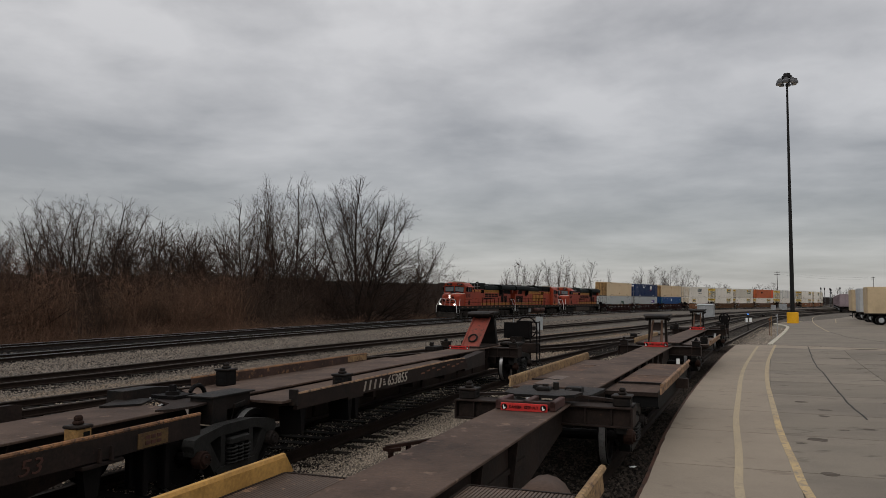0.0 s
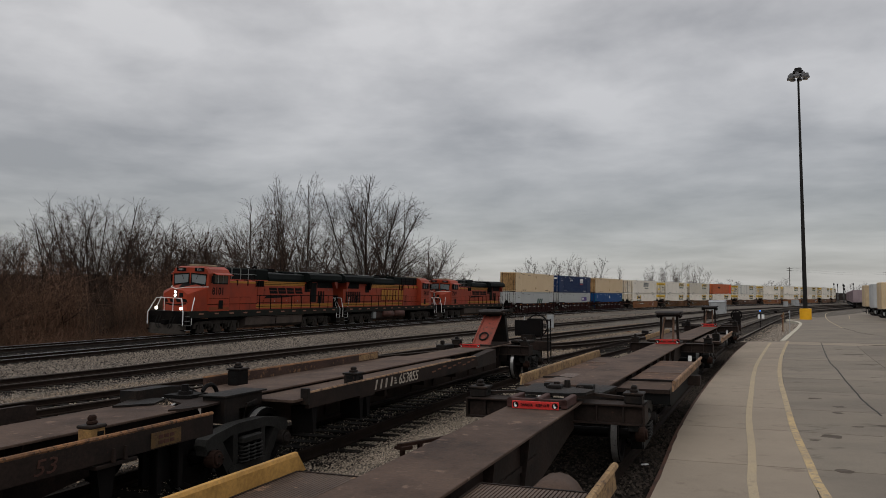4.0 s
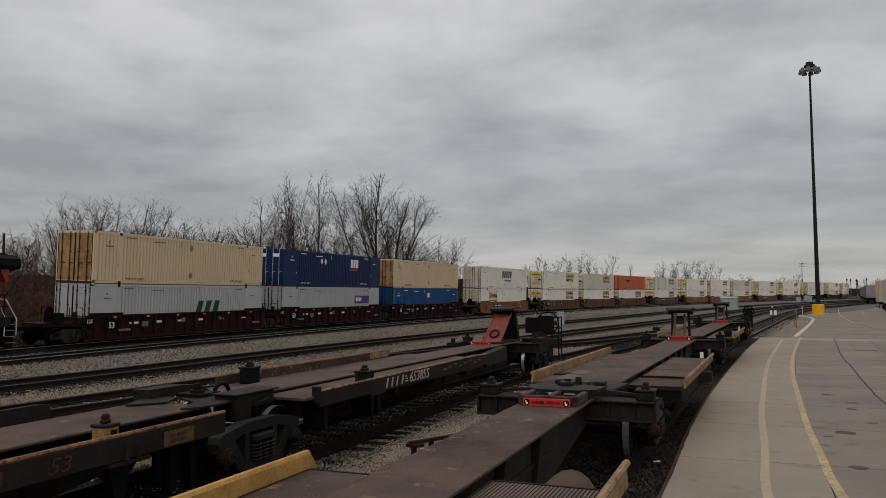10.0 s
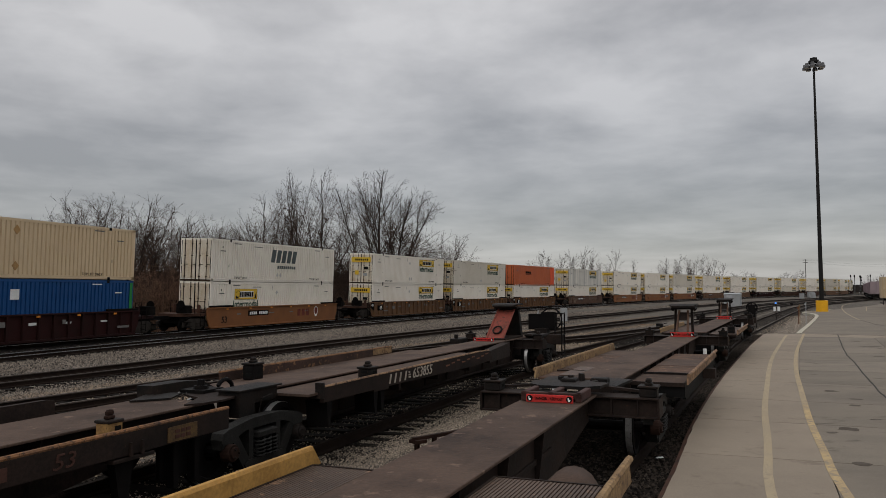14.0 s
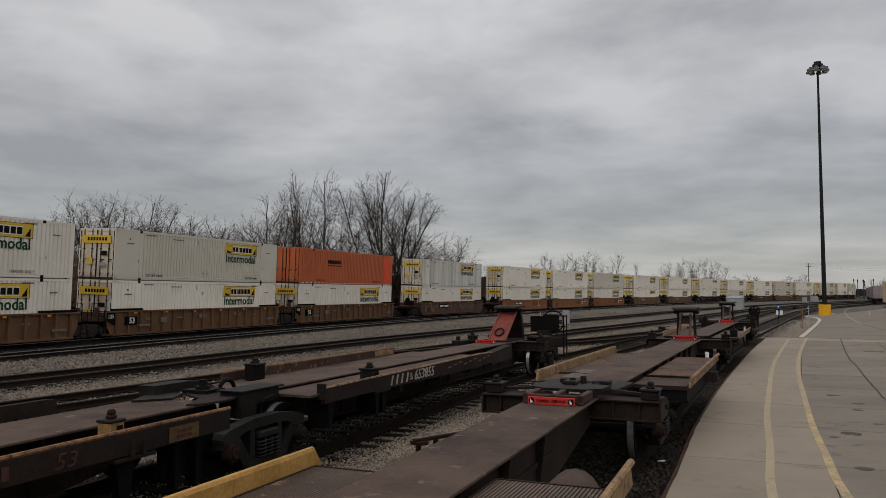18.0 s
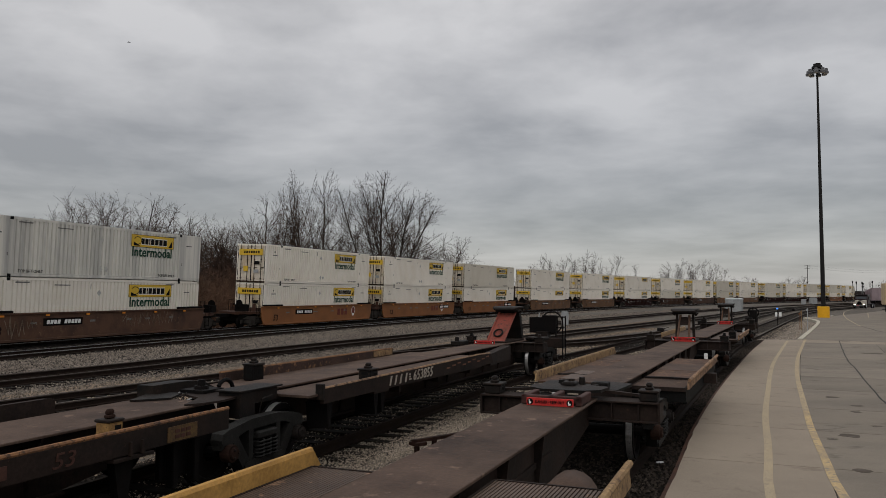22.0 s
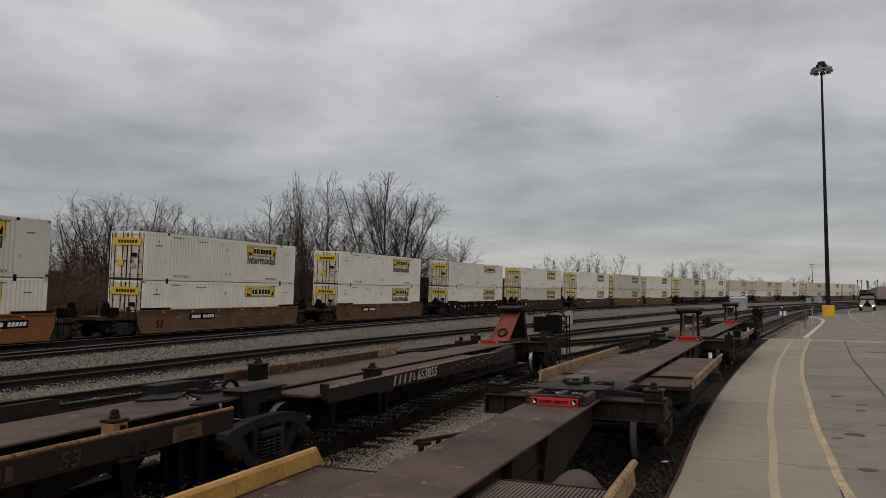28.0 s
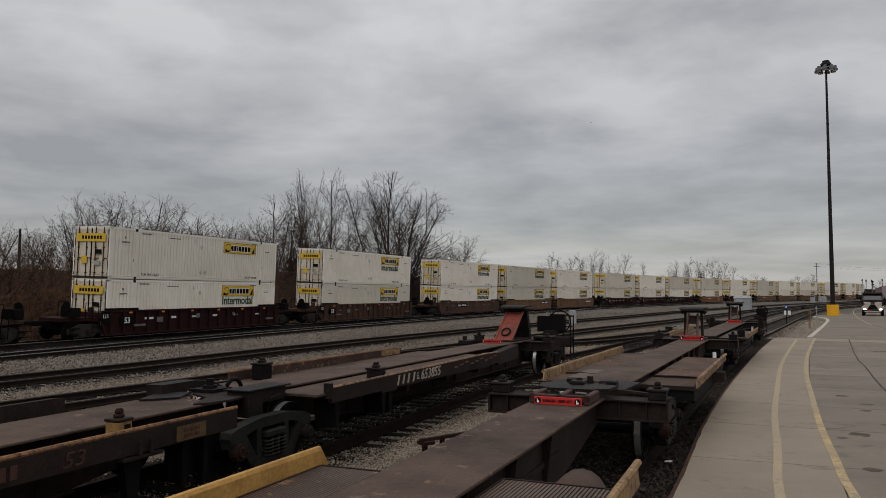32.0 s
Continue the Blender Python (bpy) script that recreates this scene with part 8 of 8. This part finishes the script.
def thicket(name, n, s0, s1, o0, o1, tall, material, label, seed, lean=0.25):
    """Dense brush: thin stems with side twigs, between two distances past the main line."""
    rng = np.random.default_rng(seed)
    v, f = [], []

    def spikes(p, q, r):
        k = len(p)
        d = q - p
        d /= np.linalg.norm(d, axis=1)[:, None] + 1e-9
        a = np.cross(d, np.array([0.3, 0.2, 0.93]) + rng.normal(0, 0.2, (k, 3)))
        a /= np.linalg.norm(a, axis=1)[:, None] + 1e-9
        b = np.cross(d, a)
        r = r[:, None]
        i = sum(len(z) for z in v)
        v.append(np.stack([p + a * r, p - 0.5 * a * r + 0.87 * b * r, p - 0.5 * a * r - 0.87 * b * r, q], 1).reshape(-1, 3))
        base = i + 4 * np.arange(k)[:, None]
        f.append(np.concatenate([base + np.array(t) for t in ((0, 1, 3), (1, 2, 3), (2, 0, 3))], 1).reshape(-1, 3))
    s, o = rng.uniform(s0, s1, n), -rng.uniform(o0, o1, n)
    P = np.array([main_at(q) for q in s])[:, :3]
    h = np.array([main_heading(q) for q in s])
    foot = P + np.stack([np.sin(h) * o, -np.cos(h) * o, np.full(n, -1.5)], 1)
    clump = 0.72 + 0.5 * (np.sin(s * 0.55 + 1.3 * np.sin(o)) * 0.5 + 0.5) * rng.uniform(0.6, 1.0, n)
    top = foot + np.stack([rng.normal(0, lean, n), rng.normal(0, lean, n), np.ones(n)], 1) * (tall * clump * rng.uniform(0.5, 1.0, n))[:, None]
    elbow = foot * 0.55 + top * 0.45 + rng.normal(0, 0.09 * tall, (n, 3)) * np.array([1, 1, 0.3])
    spikes(foot, elbow, rng.uniform(0.014, 0.03, n))
    spikes(elbow - (elbow - foot) * 0.25, top, rng.uniform(0.009, 0.018, n))
    for _ in range(10):
        t = rng.uniform(0.15, 0.97, n)[:, None]
        p = np.where(t < 0.45, foot + (elbow - foot) * t / 0.45, elbow + (top - elbow) * (t - 0.45) / 0.55)
        q = p + np.stack([rng.normal(0, 0.6, n), rng.normal(0, 0.6, n), rng.uniform(-0.1, 1.1, n)], 1)
        spikes(p, q, rng.uniform(0.007, 0.014, n))
    v, f = np.concatenate(v), np.concatenate(f)
    me = bpy.data.meshes.new(name)
    me.from_pydata(v.tolist(), [], f.tolist())
    me.materials.append(material)
    return tagged(new(name, me), label, "brush", kind="stuff")


THICKET = surf("dark_brush", (0.088, 0.060, 0.044), 0.95, grain=3, grain_amt=0.25, stain=0.2, stain_amt=0.4, tint=(0.04, 0.029, 0.023), gloss=0.05, spread=0.5, islands=True, bump=0)
thicket("brush", 4600, -75, 45, 8, 17, 6.6, THICKET, "dense dark bare brush beyond the main line", 1)
thicket("brush", 3000, 15, 110, 10, 24, 4.6, THICKET, "dense dark bare brush beyond the main line", 2)
thicket("brush", 1700, -7, 8, 7.5, 12, 6.4, BRUSH, "reddish brown willow brush beyond the main line", 3, 0.2)
thicket("brush", 1900, 14, 28, 8, 12, 6.2, BRUSH, "reddish brown willow brush beyond the main line", 4, 0.2)
thicket("brush", 1700, -40, -12, 7.5, 12, 6.0, BRUSH, "reddish brown willow brush beyond the main line", 5, 0.2)
thicket("brush", 1500, 110, 330, 16, 40, 3.4, THICKET, "low bare brush along the main line", 6)
thicket("dry_grass", 2600, -75, 115, 4.6, 8.5, 1.9, BRUSH, "dry brown weeds along the main line", 7, 0.35)


def far_woods():
    """A dark band of distant woods with an uneven top."""
    sh = Shape()
    rng = random.Random(3)
    WOODS = surf("distant_woods", (0.036, 0.027, 0.023), 1.0, grain=0.6, grain_amt=0.3, stain=0.05, stain_amt=0.4, bump=0)
    pts = [(-200, 40), (-150, 95), (-110, 132), (-60, 160), (-20, 195), (30, 260), (90, 340), (180, 440), (330, 560), (520, 620)]
    ln = spline(pts, 3.0)
    rings = []
    for i, p in enumerate(ln):
        h = 7.2 * (0.97 + 0.03 * math.sin(i * 0.21) + rng.uniform(-0.03, 0.04)) * (1.0 if p.x < 20 else 0.7)
        rings.append([(p.x, p.y, -2), (p.x + 1, p.y + 6, -2), (p.x + 1, p.y + 6, h * 0.9), (p.x, p.y, h)])
    sh.loft(rings)
    return solid("backdrop", sh, WOODS, "dark brown band of distant leafless woods", "woods", kind="structure")


far_woods()
pond = solid("pond", Shape().plan([(-62, 48), (-34, 60), (-24, 78), (-40, 92), (-75, 80)], -1.75, -1.66), WATER, "still water among the brush", "water", kind="structure")


# ---- yard fittings ----
def bungalow():
    b = thing("relay_house", "silver metal relay house with a shallow roof beside the tracks", "equipment hut", pose(44.2, 117.5, -0.2, 0, 0, -30))
    part("wall", Shape().box(-0.95, 1.35, -0.9, 0.9, 0, 1.85, 0.02), GREY, b)
    part("roof", Shape().cross([(-0.98, 1.85), (0.98, 1.85), (0.98, 1.91), (0, 2.1), (-0.98, 1.91)], -1.02, 1.42), SILVER, b)
    part("door", Shape().box(-0.6, 0.2, -0.93, -0.9, 0.1, 1.75, 0.01), SILVER, b)
    return b


bungalow()


def trackside():
    # blue flag post
    f = thing("flag_post", "thin post with two white plates and a small blue lamp", "post", pose(27.2, 62.7, -0.2))
    part("post", Shape().tube([(0, 0, 0), (0, 0, 1.45)], 0.03, 6), BLACK, f)
    for x in (-0.2, 0.12):
        part("plate", Shape().box(x, x + 0.22, -0.02, 0.01, 0.85, 1.2, 0.005), WHITE, f)
    part("lamp", Shape().disc(0, 0, 1.5, 0.065, 0.12, axis="z", n=10), surf("blue_lamp", (0.05, 0.15, 0.6), 0.3, bump=0, glow=(0.1, 0.35, 1.0, 0.9)), f, "small lit blue lamp")
    for x, y, h, m, lab in ((25.8, 54.6, 1.5, SILVER, "thin pale steel stake in the gravel"), (26.6, 57.5, 1.15, RUST, "thin rusty steel stake in the gravel"), (26.2, 56.4, 1.3, PALE_YELLOW, "thin yellow marker stake in the gravel")):
        s = Shape().tube([(0, 0, -0.2), (0.04, 0.0, h)], 0.026, 6)
        s.box(-0.06, 0.06, -0.02, 0.02, h - 0.2, h - 0.08)
        solid("marker_stake", s, m, lab, "stake", pose(x, y, 0))
    c = thing("cabinet_post", "small pale grey cabinet on a post between the tracks", "cabinet", pose(8.25, 52.6, -0.2))
    part("post", Shape().tube([(0, 0, 0), (0, 0, 0.9)], 0.06, 8), SILVER, c)
    part("cabinet", Shape().box(-0.22, 0.22, -0.16, 0.16, 0.55, 1.45, 0.02), GREY, c)
    solid("marker_stake", Shape().tube([(0, 0, 0), (0.14, 0, 1.5)], 0.035, 6), SILVER, "leaning pale marker stake between the tracks", "stake", pose(5.6, 46.5, -0.2))
    g = thing("signal_case", "grey metal signal case on the ground", "cabinet", pose(110, 229, -0.2))
    part("case", Shape().box(-0.9, 0.9, -0.5, 0.5, 0, 1.7, 0.03), GREY, g)
    for x, y in ((96, 205), (100, 207)):
        solid("signal_case", Shape().box(-0.5, 0.5, -0.4, 0.4, 0, 1.4, 0.03), GREY, "small grey signal case by the tracks", "cabinet", pose(x, y, -0.2))
    # switch machines and bits lying about
    rng = random.Random(2)
    for x, y in ((14.5, 51.5), (30.0, 76.0), (33.5, 90.0), (22.0, 66.0), (55.0, 121)):
        s = thing("switch_stand", "low dark switch stand beside a turnout", "switch stand", pose(x, y, -0.18, 0, 0, -28))
        part("base", Shape().box(-0.5, 0.5, -0.14, 0.14, 0, 0.1, 0.01), STEEL, s)
        part("housing", Shape().box(-0.22, 0.22, -0.14, 0.14, 0.1, 0.38, 0.03), STEEL, s)
        part("lever", Shape().tube([(0.1, 0, 0.3), (0.5, 0.05, 0.42)], 0.025, 6), STEEL, s)
    for k in range(14):
        t = rng.uniform(12, 60)
        x, y = 0.47 * t + rng.uniform(-14, -4), t
        solid("scrap", Shape().box(-rng.uniform(0.1, 0.4), 0.2, -0.04, 0.04, 0, 0.05, 0.01), RUST, "rusty scrap of steel lying on the ballast", "scrap", pose(x, y, -0.19, 0, 0, rng.uniform(0, 180)))
    solid("litter", Shape().box(-0.06, 0.06, -0.025, 0.025, 0, 0.02, 0.006), WHITE, "white scrap lying on dark ballast beside the pavement", "litter", pose(3.35, 12.05, -0.16, 0, 0, 15))


trackside()


def utility_pole(x, y, h, arms, label):
    p = thing("utility_pole", label, "utility pole", pose(x, y, -0.4))
    part("pole", Shape().tube([(0, 0, 0), (0, 0, h)], [0.20, 0.12], 8), BARK, p)
    for k in range(arms):
        part("crossarm", Shape().box(-1.3, 1.3, -0.07, 0.07, h - 0.6 - 1.1 * k, h - 0.45 - 1.1 * k), BARK, p)
        for d in (-1.15, -0.4, 0.4, 1.15):
            part("insulator", Shape().tube([(d, 0, h - 0.45 - 1.1 * k), (d, 0, h - 0.22 - 1.1 * k)], 0.06, 6), GREY, p)
    return p


UP = "tall wooden utility pole with crossarms beyond the yard"
utility_pole(167, 352, 16.5, 2, UP)
utility_pole(284, 470, 18, 2, UP)
lone = utility_pole(-44.9, 78.5, 9.5, 0, "thin weathered pole with a short arm among the brush")
part("lamp_arm", Shape().tube([(0, 0, 9.3), (0.5, 0, 9.42), (0.95, 0, 9.4)], 0.035, 5), SILVER, lone)
for dz in (0.0, -1.1):
    for d in (-1.1, 1.1):
        a, b = Vector((167 + d, 352, 15.9 + dz)), Vector((284 + d, 470, 17.4 + dz))
        pts = [a.lerp(b, t) - Vector((0, 0, 5.0 * t * (1 - t))) for t in np.linspace(0, 1, 15)]
        solid("power_line", Shape().tube(pts, 0.012, 4), BLACK, "thin overhead wire between utility poles", "cable")


def signal_bridge():
    for x, y, h, big in ((176.4, 331, 8.6, False), (177.7, 330.4, 8.4, False), (179.6, 329.4, 8.3, False), (180.6, 330.6, 7.9, True), (183.2, 327.9, 8.6, False)):
        s = thing("signal_mast", "dark railway signal mast with black round heads", "railway signal", pose(x, y, -0.3, 0, 0, -28), "signals at the far end")
        part("mast", Shape().tube([(0, 0, 0), (0, 0, h)], 0.09, 8), STEEL, s)
        for sx in (-0.18, 0.18):
            part("ladder_rail", Shape().tube([(sx, 0.3, 0.3), (sx, 0.22, h - 0.5)], 0.025, 5), GREY, s)
        for z in ((h - 0.5, h - 1.75) if big else (h - 0.5,)):
            hd = part("signal_head", Shape().box(-0.24, 0.24, -0.2, 0.1, z - 0.5, z + 0.5, 0.08), BLACK, s)
            part("backing_plate", Shape().disc(0, -0.22, z, 0.42 if big else 0.3, 0.04, n=16), BLACK, hd)


signal_bridge()


# ---- trailers parked on the apron ----
def trailer(x, y, turn, tone, label, length=12.6):
    t = thing("semi_trailer", label, "trailer", pose(x, y, PAVE_Z, 0, 0, turn), "parked trailers")
    part("body", Shape().box(0, length, -1.28, 1.28, 1.15, 3.93, 0.04), tone, t)
    seams = Shape()
    for k in np.arange(0.6, length, 0.6):
        for sy in (-1, 1):
            seams.box(k, k + 0.03, *sorted((sy * 1.278, sy * 1.292)), 1.25, 3.85)
    tagged(part("panel_seam", seams, tone, t), kind="stuff")
    part("bottom_rail", Shape().box(0, length, -1.29, 1.29, 1.08, 1.2, 0.01), STEEL, t)
    part("chassis", Shape().box(0.2, length, -0.5, 0.5, 0.85, 1.08), BLACK, t)
    for sy in (-1, 1):
        part("door_leaf", Shape().box(-0.03, 0.0, *sorted((sy * 0.03, sy * 1.22)), 1.25, 3.82, 0.006), tone, t)
    for k in (1.2, 2.5):
        for sy in (-1, 1):
            w = part("wheel", Shape().disc(k, sy * 1.0, 0.5, 0.5, 0.52, n=18), BLACK, t, smooth=False)
            part("rim", Shape().disc(k, sy * 1.2, 0.5, 0.27, 0.14, n=14), SILVER, w)
    for sy in (-1, 1):
        part("mud_flap", Shape().box(0.35, 0.38, *sorted((sy * 0.7, sy * 1.25)), 0.25, 0.95), BLACK, t)
        part("landing_leg", Shape().box(length - 2.7, length - 2.55, *sorted((sy * 0.6, sy * 0.75)), 0.0, 1.1), STEEL, t)
    part("bumper", Shape().box(0.0, 0.1, -1.1, 1.1, 0.5, 0.62), STEEL, t)
    return t


TAN_BOX = surf("pale_tan_trailer", (0.52, 0.40, 0.25), 0.55, stain=0.6, stain_amt=0.2, spread=0.08)
GREY_BOX = surf("pale_grey_trailer", (0.45, 0.46, 0.46), 0.5, stain=0.6, stain_amt=0.2)
MAUVE = surf("dull_mauve_boxes", (0.27, 0.21, 0.22), 0.7, stain=0.4, stain_amt=0.3, spread=0.12)
trailer(46.6, 78.6, -22, TAN_BOX, "tan box trailer parked on the concrete apron")
trailer(51.4, 88.3, -22, GREY_BOX, "pale grey box trailer parked on the concrete apron")
trailer(56.7, 99.1, -22, TAN_BOX, "tan box trailer parked on the concrete apron")
for k in range(10):
    trailer(94 + 6.5 * k, 166 + 12.1 * k, 61.7, MAUVE, "dull mauve-grey container on a chassis in a parked row", 12.2)


# ---- the yard truck ----
TRUCK_PAINT = surf("dark_truck_paint", (0.022, 0.012, 0.012), 0.4, stain=1.5, stain_amt=0.2)
TRUCK_CREAM = surf("cream_truck_paint", (0.40, 0.37, 0.31), 0.4, stain=1.5, stain_amt=0.25, tint=(0.25, 0.2, 0.15))


def semi_truck():
    t = thing("semi_truck", "dark semi truck with a cream bonnet and lit headlights", "truck")
    part("chassis", Shape().box(-5.6, 1.9, -0.45, 0.45, 0.6, 0.95), BLACK, t)
    part("cab", Shape().loft([[(-1.9, -1.2, 0.95), (0.35, -1.2, 0.95), (0.35, 1.2, 0.95), (-1.9, 1.2, 0.95)], [(-1.9, -1.2, 1.9), (0.35, -1.2, 1.9), (0.35, 1.2, 1.9), (-1.9, 1.2, 1.9)], [(-1.9, -1.08, 2.85), (-0.1, -1.08, 2.85), (-0.1, 1.08, 2.85), (-1.9, 1.08, 2.85)]]), TRUCK_PAINT, t)
    part("bonnet", Shape().loft([[(0.3, -1.05, 0.75), (2.1, -0.95, 0.75), (2.1, 0.95, 0.75), (0.3, 1.05, 0.75)], [(0.3, -1.0, 1.7), (2.0, -0.85, 1.5), (2.0, 0.85, 1.5), (0.3, 1.0, 1.7)]]), TRUCK_CREAM, t, "cream bonnet")
    part("windshield", Shape().loft([[(0.30, -1.0, 1.95), (0.37, -1.0, 1.95), (0.37, 1.0, 1.95), (0.30, 1.0, 1.95)], [(-0.08, -0.95, 2.6), (0.0, -0.95, 2.6), (0.0, 0.95, 2.6), (-0.08, 0.95, 2.6)]]), GLASS, t, "dark windscreen")
    part("sun_visor", Shape().box(-0.05, 0.25, -1.05, 1.05, 2.62, 2.74, 0.03), BLACK, t, "dark visor over the windscreen")
    part("grille", Shape().loft([[(x, y, z) for y, z in ((-0.62, 0.78), (0.62, 0.78), (0.42, 1.1), (0.2, 1.42), (-0.2, 1.42), (-0.42, 1.1))] for x in (2.0, 2.13)]), BLACK, t, "dark grille")
    part("bonnet_stripe", Shape().loft([[(2.02, -0.2, 1.46), (2.02, 0.2, 1.46), (2.02, 0.2, 1.53), (2.02, -0.2, 1.53)], [(0.34, -0.3, 1.66), (0.34, 0.3, 1.66), (0.34, 0.3, 1.72), (0.34, -0.3, 1.72)]]), TRUCK_PAINT, t, "dark stripe along the bonnet")
    part("bumper", Shape().box(2.05, 2.3, -1.2, 1.2, 0.42, 0.74, 0.05), STEEL, t)
    part("bumper_strip", Shape().box(2.3, 2.31, -0.9, 0.9, 0.50, 0.62), SILVER, t, "bright bumper strip")
    for sy in (-1, 1):
        part("headlight", Shape().box(2.08, 2.18, *sorted((sy * 0.72, sy * 1.0)), 0.66, 0.88, 0.03), LAMP_ON, t, "lit headlight")
        part("fender", Shape().box(0.9, 2.05, *sorted((sy * 0.85, sy * 1.2)), 0.7, 1.2, 0.1), TRUCK_CREAM, t, "cream fender")
        part("mirror", Shape().box(0.2, 0.3, *sorted((sy * 1.22, sy * 1.36)), 1.8, 2.3, 0.02), BLACK, t)
        part("side_window", Shape().box(-1.2, -0.1, *sorted((sy * 1.13, sy * 1.17)), 1.95, 2.5), GLASS, t)
        part("exhaust_stack", Shape().tube([(-2.05, sy * 1.0, 0.9), (-2.05, sy * 1.0, 2.8)], 0.07, 8), STEEL, t)
        for x in (1.45, -3.7, -4.95):
            w = part("wheel", Shape().disc(x, sy * 1.02, 0.5, 0.5, 0.34, n=18), BLACK, t)
            part("rim", Shape().disc(x, sy * 1.13, 0.5, 0.28, 0.16, n=14), SILVER, w)
    part("fifth_wheel", Shape().disc(-4.3, 0, 1.02, 0.5, 0.12, axis="z", n=14), BLACK, t)
    part("red_light", Shape().box(2.3, 2.32, -0.5, -0.1, 0.6, 0.72), RED, t, "small red plate on the bumper")
    return t


truck = semi_truck()
truck.scale = (0.88, 0.86, 0.88)


def bird():
    b = thing("bird", "small dark bird flying under the clouds", "bird")
    part("body", Shape().tube([(-0.1, 0, 0), (-0.04, 0, 0.005), (0.05, 0, 0.01), (0.11, 0, 0.0)], [0.006, 0.028, 0.028, 0.008], 7), BLACK, b)
    for sy in (-1, 1):
        part("wing", Shape().loft([[(0.04, sy * 0.015, 0.01), (-0.04, sy * 0.015, 0.01), (-0.04, sy * 0.015, 0.016), (0.04, sy * 0.015, 0.016)], [(0.01, sy * 0.22, 0.07), (-0.03, sy * 0.22, 0.07), (-0.03, sy * 0.22, 0.073), (0.01, sy * 0.22, 0.073)]]), BLACK, b)
    part("tail", Shape().plan([(-0.09, -0.01), (-0.09, 0.01), (-0.17, 0.03), (-0.17, -0.03)], -0.005, 0.005), BLACK, b)
    return b


gull = bird()


# ---- what moves ----
def run(t):
    """How far the train has come: a nearly even speed, a shade slower at first and at last."""
    k, q = min(t / 10, 1), max(t - 23.6, 0)
    ease = [min(max((t - a) / 4, 0), 1) for a in (8, 21)]
    dip = 0.5 * (ease[0] ** 2 * (3 - 2 * ease[0]) - ease[1] ** 2 * (3 - 2 * ease[1]))
    return 0.8 * (1 - k * k * (3 - 2 * k)) - V * t - dip + 0.45 * q * q / (q + 0.7)


def motions():
    for ob, u, z, back in MOVERS:
        walk(ob, [(t, rail_pose(u + run(t), z, back)) for t in range(0, 33, 2)])
    drive = [(0, 190, 158), (8, 160, 153), (16, 110, 147), (20, 84.5, 143), (21.5, 76.6, 139.5), (23, 73.0, 134), (25, 68.6, 125.2), (28, 60.2, 110.5), (30, 54.6, 100.0), (32, 45.6, 83.6)]
    rows = []
    for k, (t, x, y) in enumerate(drive):
        a, b = drive[max(k - 1, 0)], drive[min(k + 1, len(drive) - 1)]
        rows.append((t, pose(x, y, PAVE_Z, 0, 0, math.degrees(math.atan2(b[2] - a[2], b[1] - a[1])))))
    walk(truck, rows)
    # the bird crosses the sky from the left
    walk(gull, [(t, pose(x, y, z, 0, 0, turn)) for t, x, y, z, turn in (
        (0, -190, 69, 60, 5), (12, -110, 69, 45, 5), (20, -46, 69, 31, 4), (21.5, -33.6, 69, 26.9, 3), (22.5, -24.7, 69, 24.1, 3), (23.5, -16.9, 69, 22.2, 2), (24.5, -9.8, 69, 22.0, 0),
        (25.4, -4.8, 74, 23.6, 20), (27.5, 4.7, 92, 27.1, 45), (28, 6.2, 96, 27.5, 55), (29, 8.2, 105, 27.1, 60), (30, 11.9, 115, 26.5, 60), (31.2, 18.9, 128, 29.4, 50), (32, 25.3, 138, 33.4, 45))])

    # its wings beat as it flies
    for k, wing in enumerate(o for o in gull.children if o.name.startswith("wing")):
        side = 1 if k else -1
        walk(wing, [(q * 0.25, pose(0, 0, 0, side * (0, 26, 4, -22)[q % 4])) for q in range(129)])


motions()
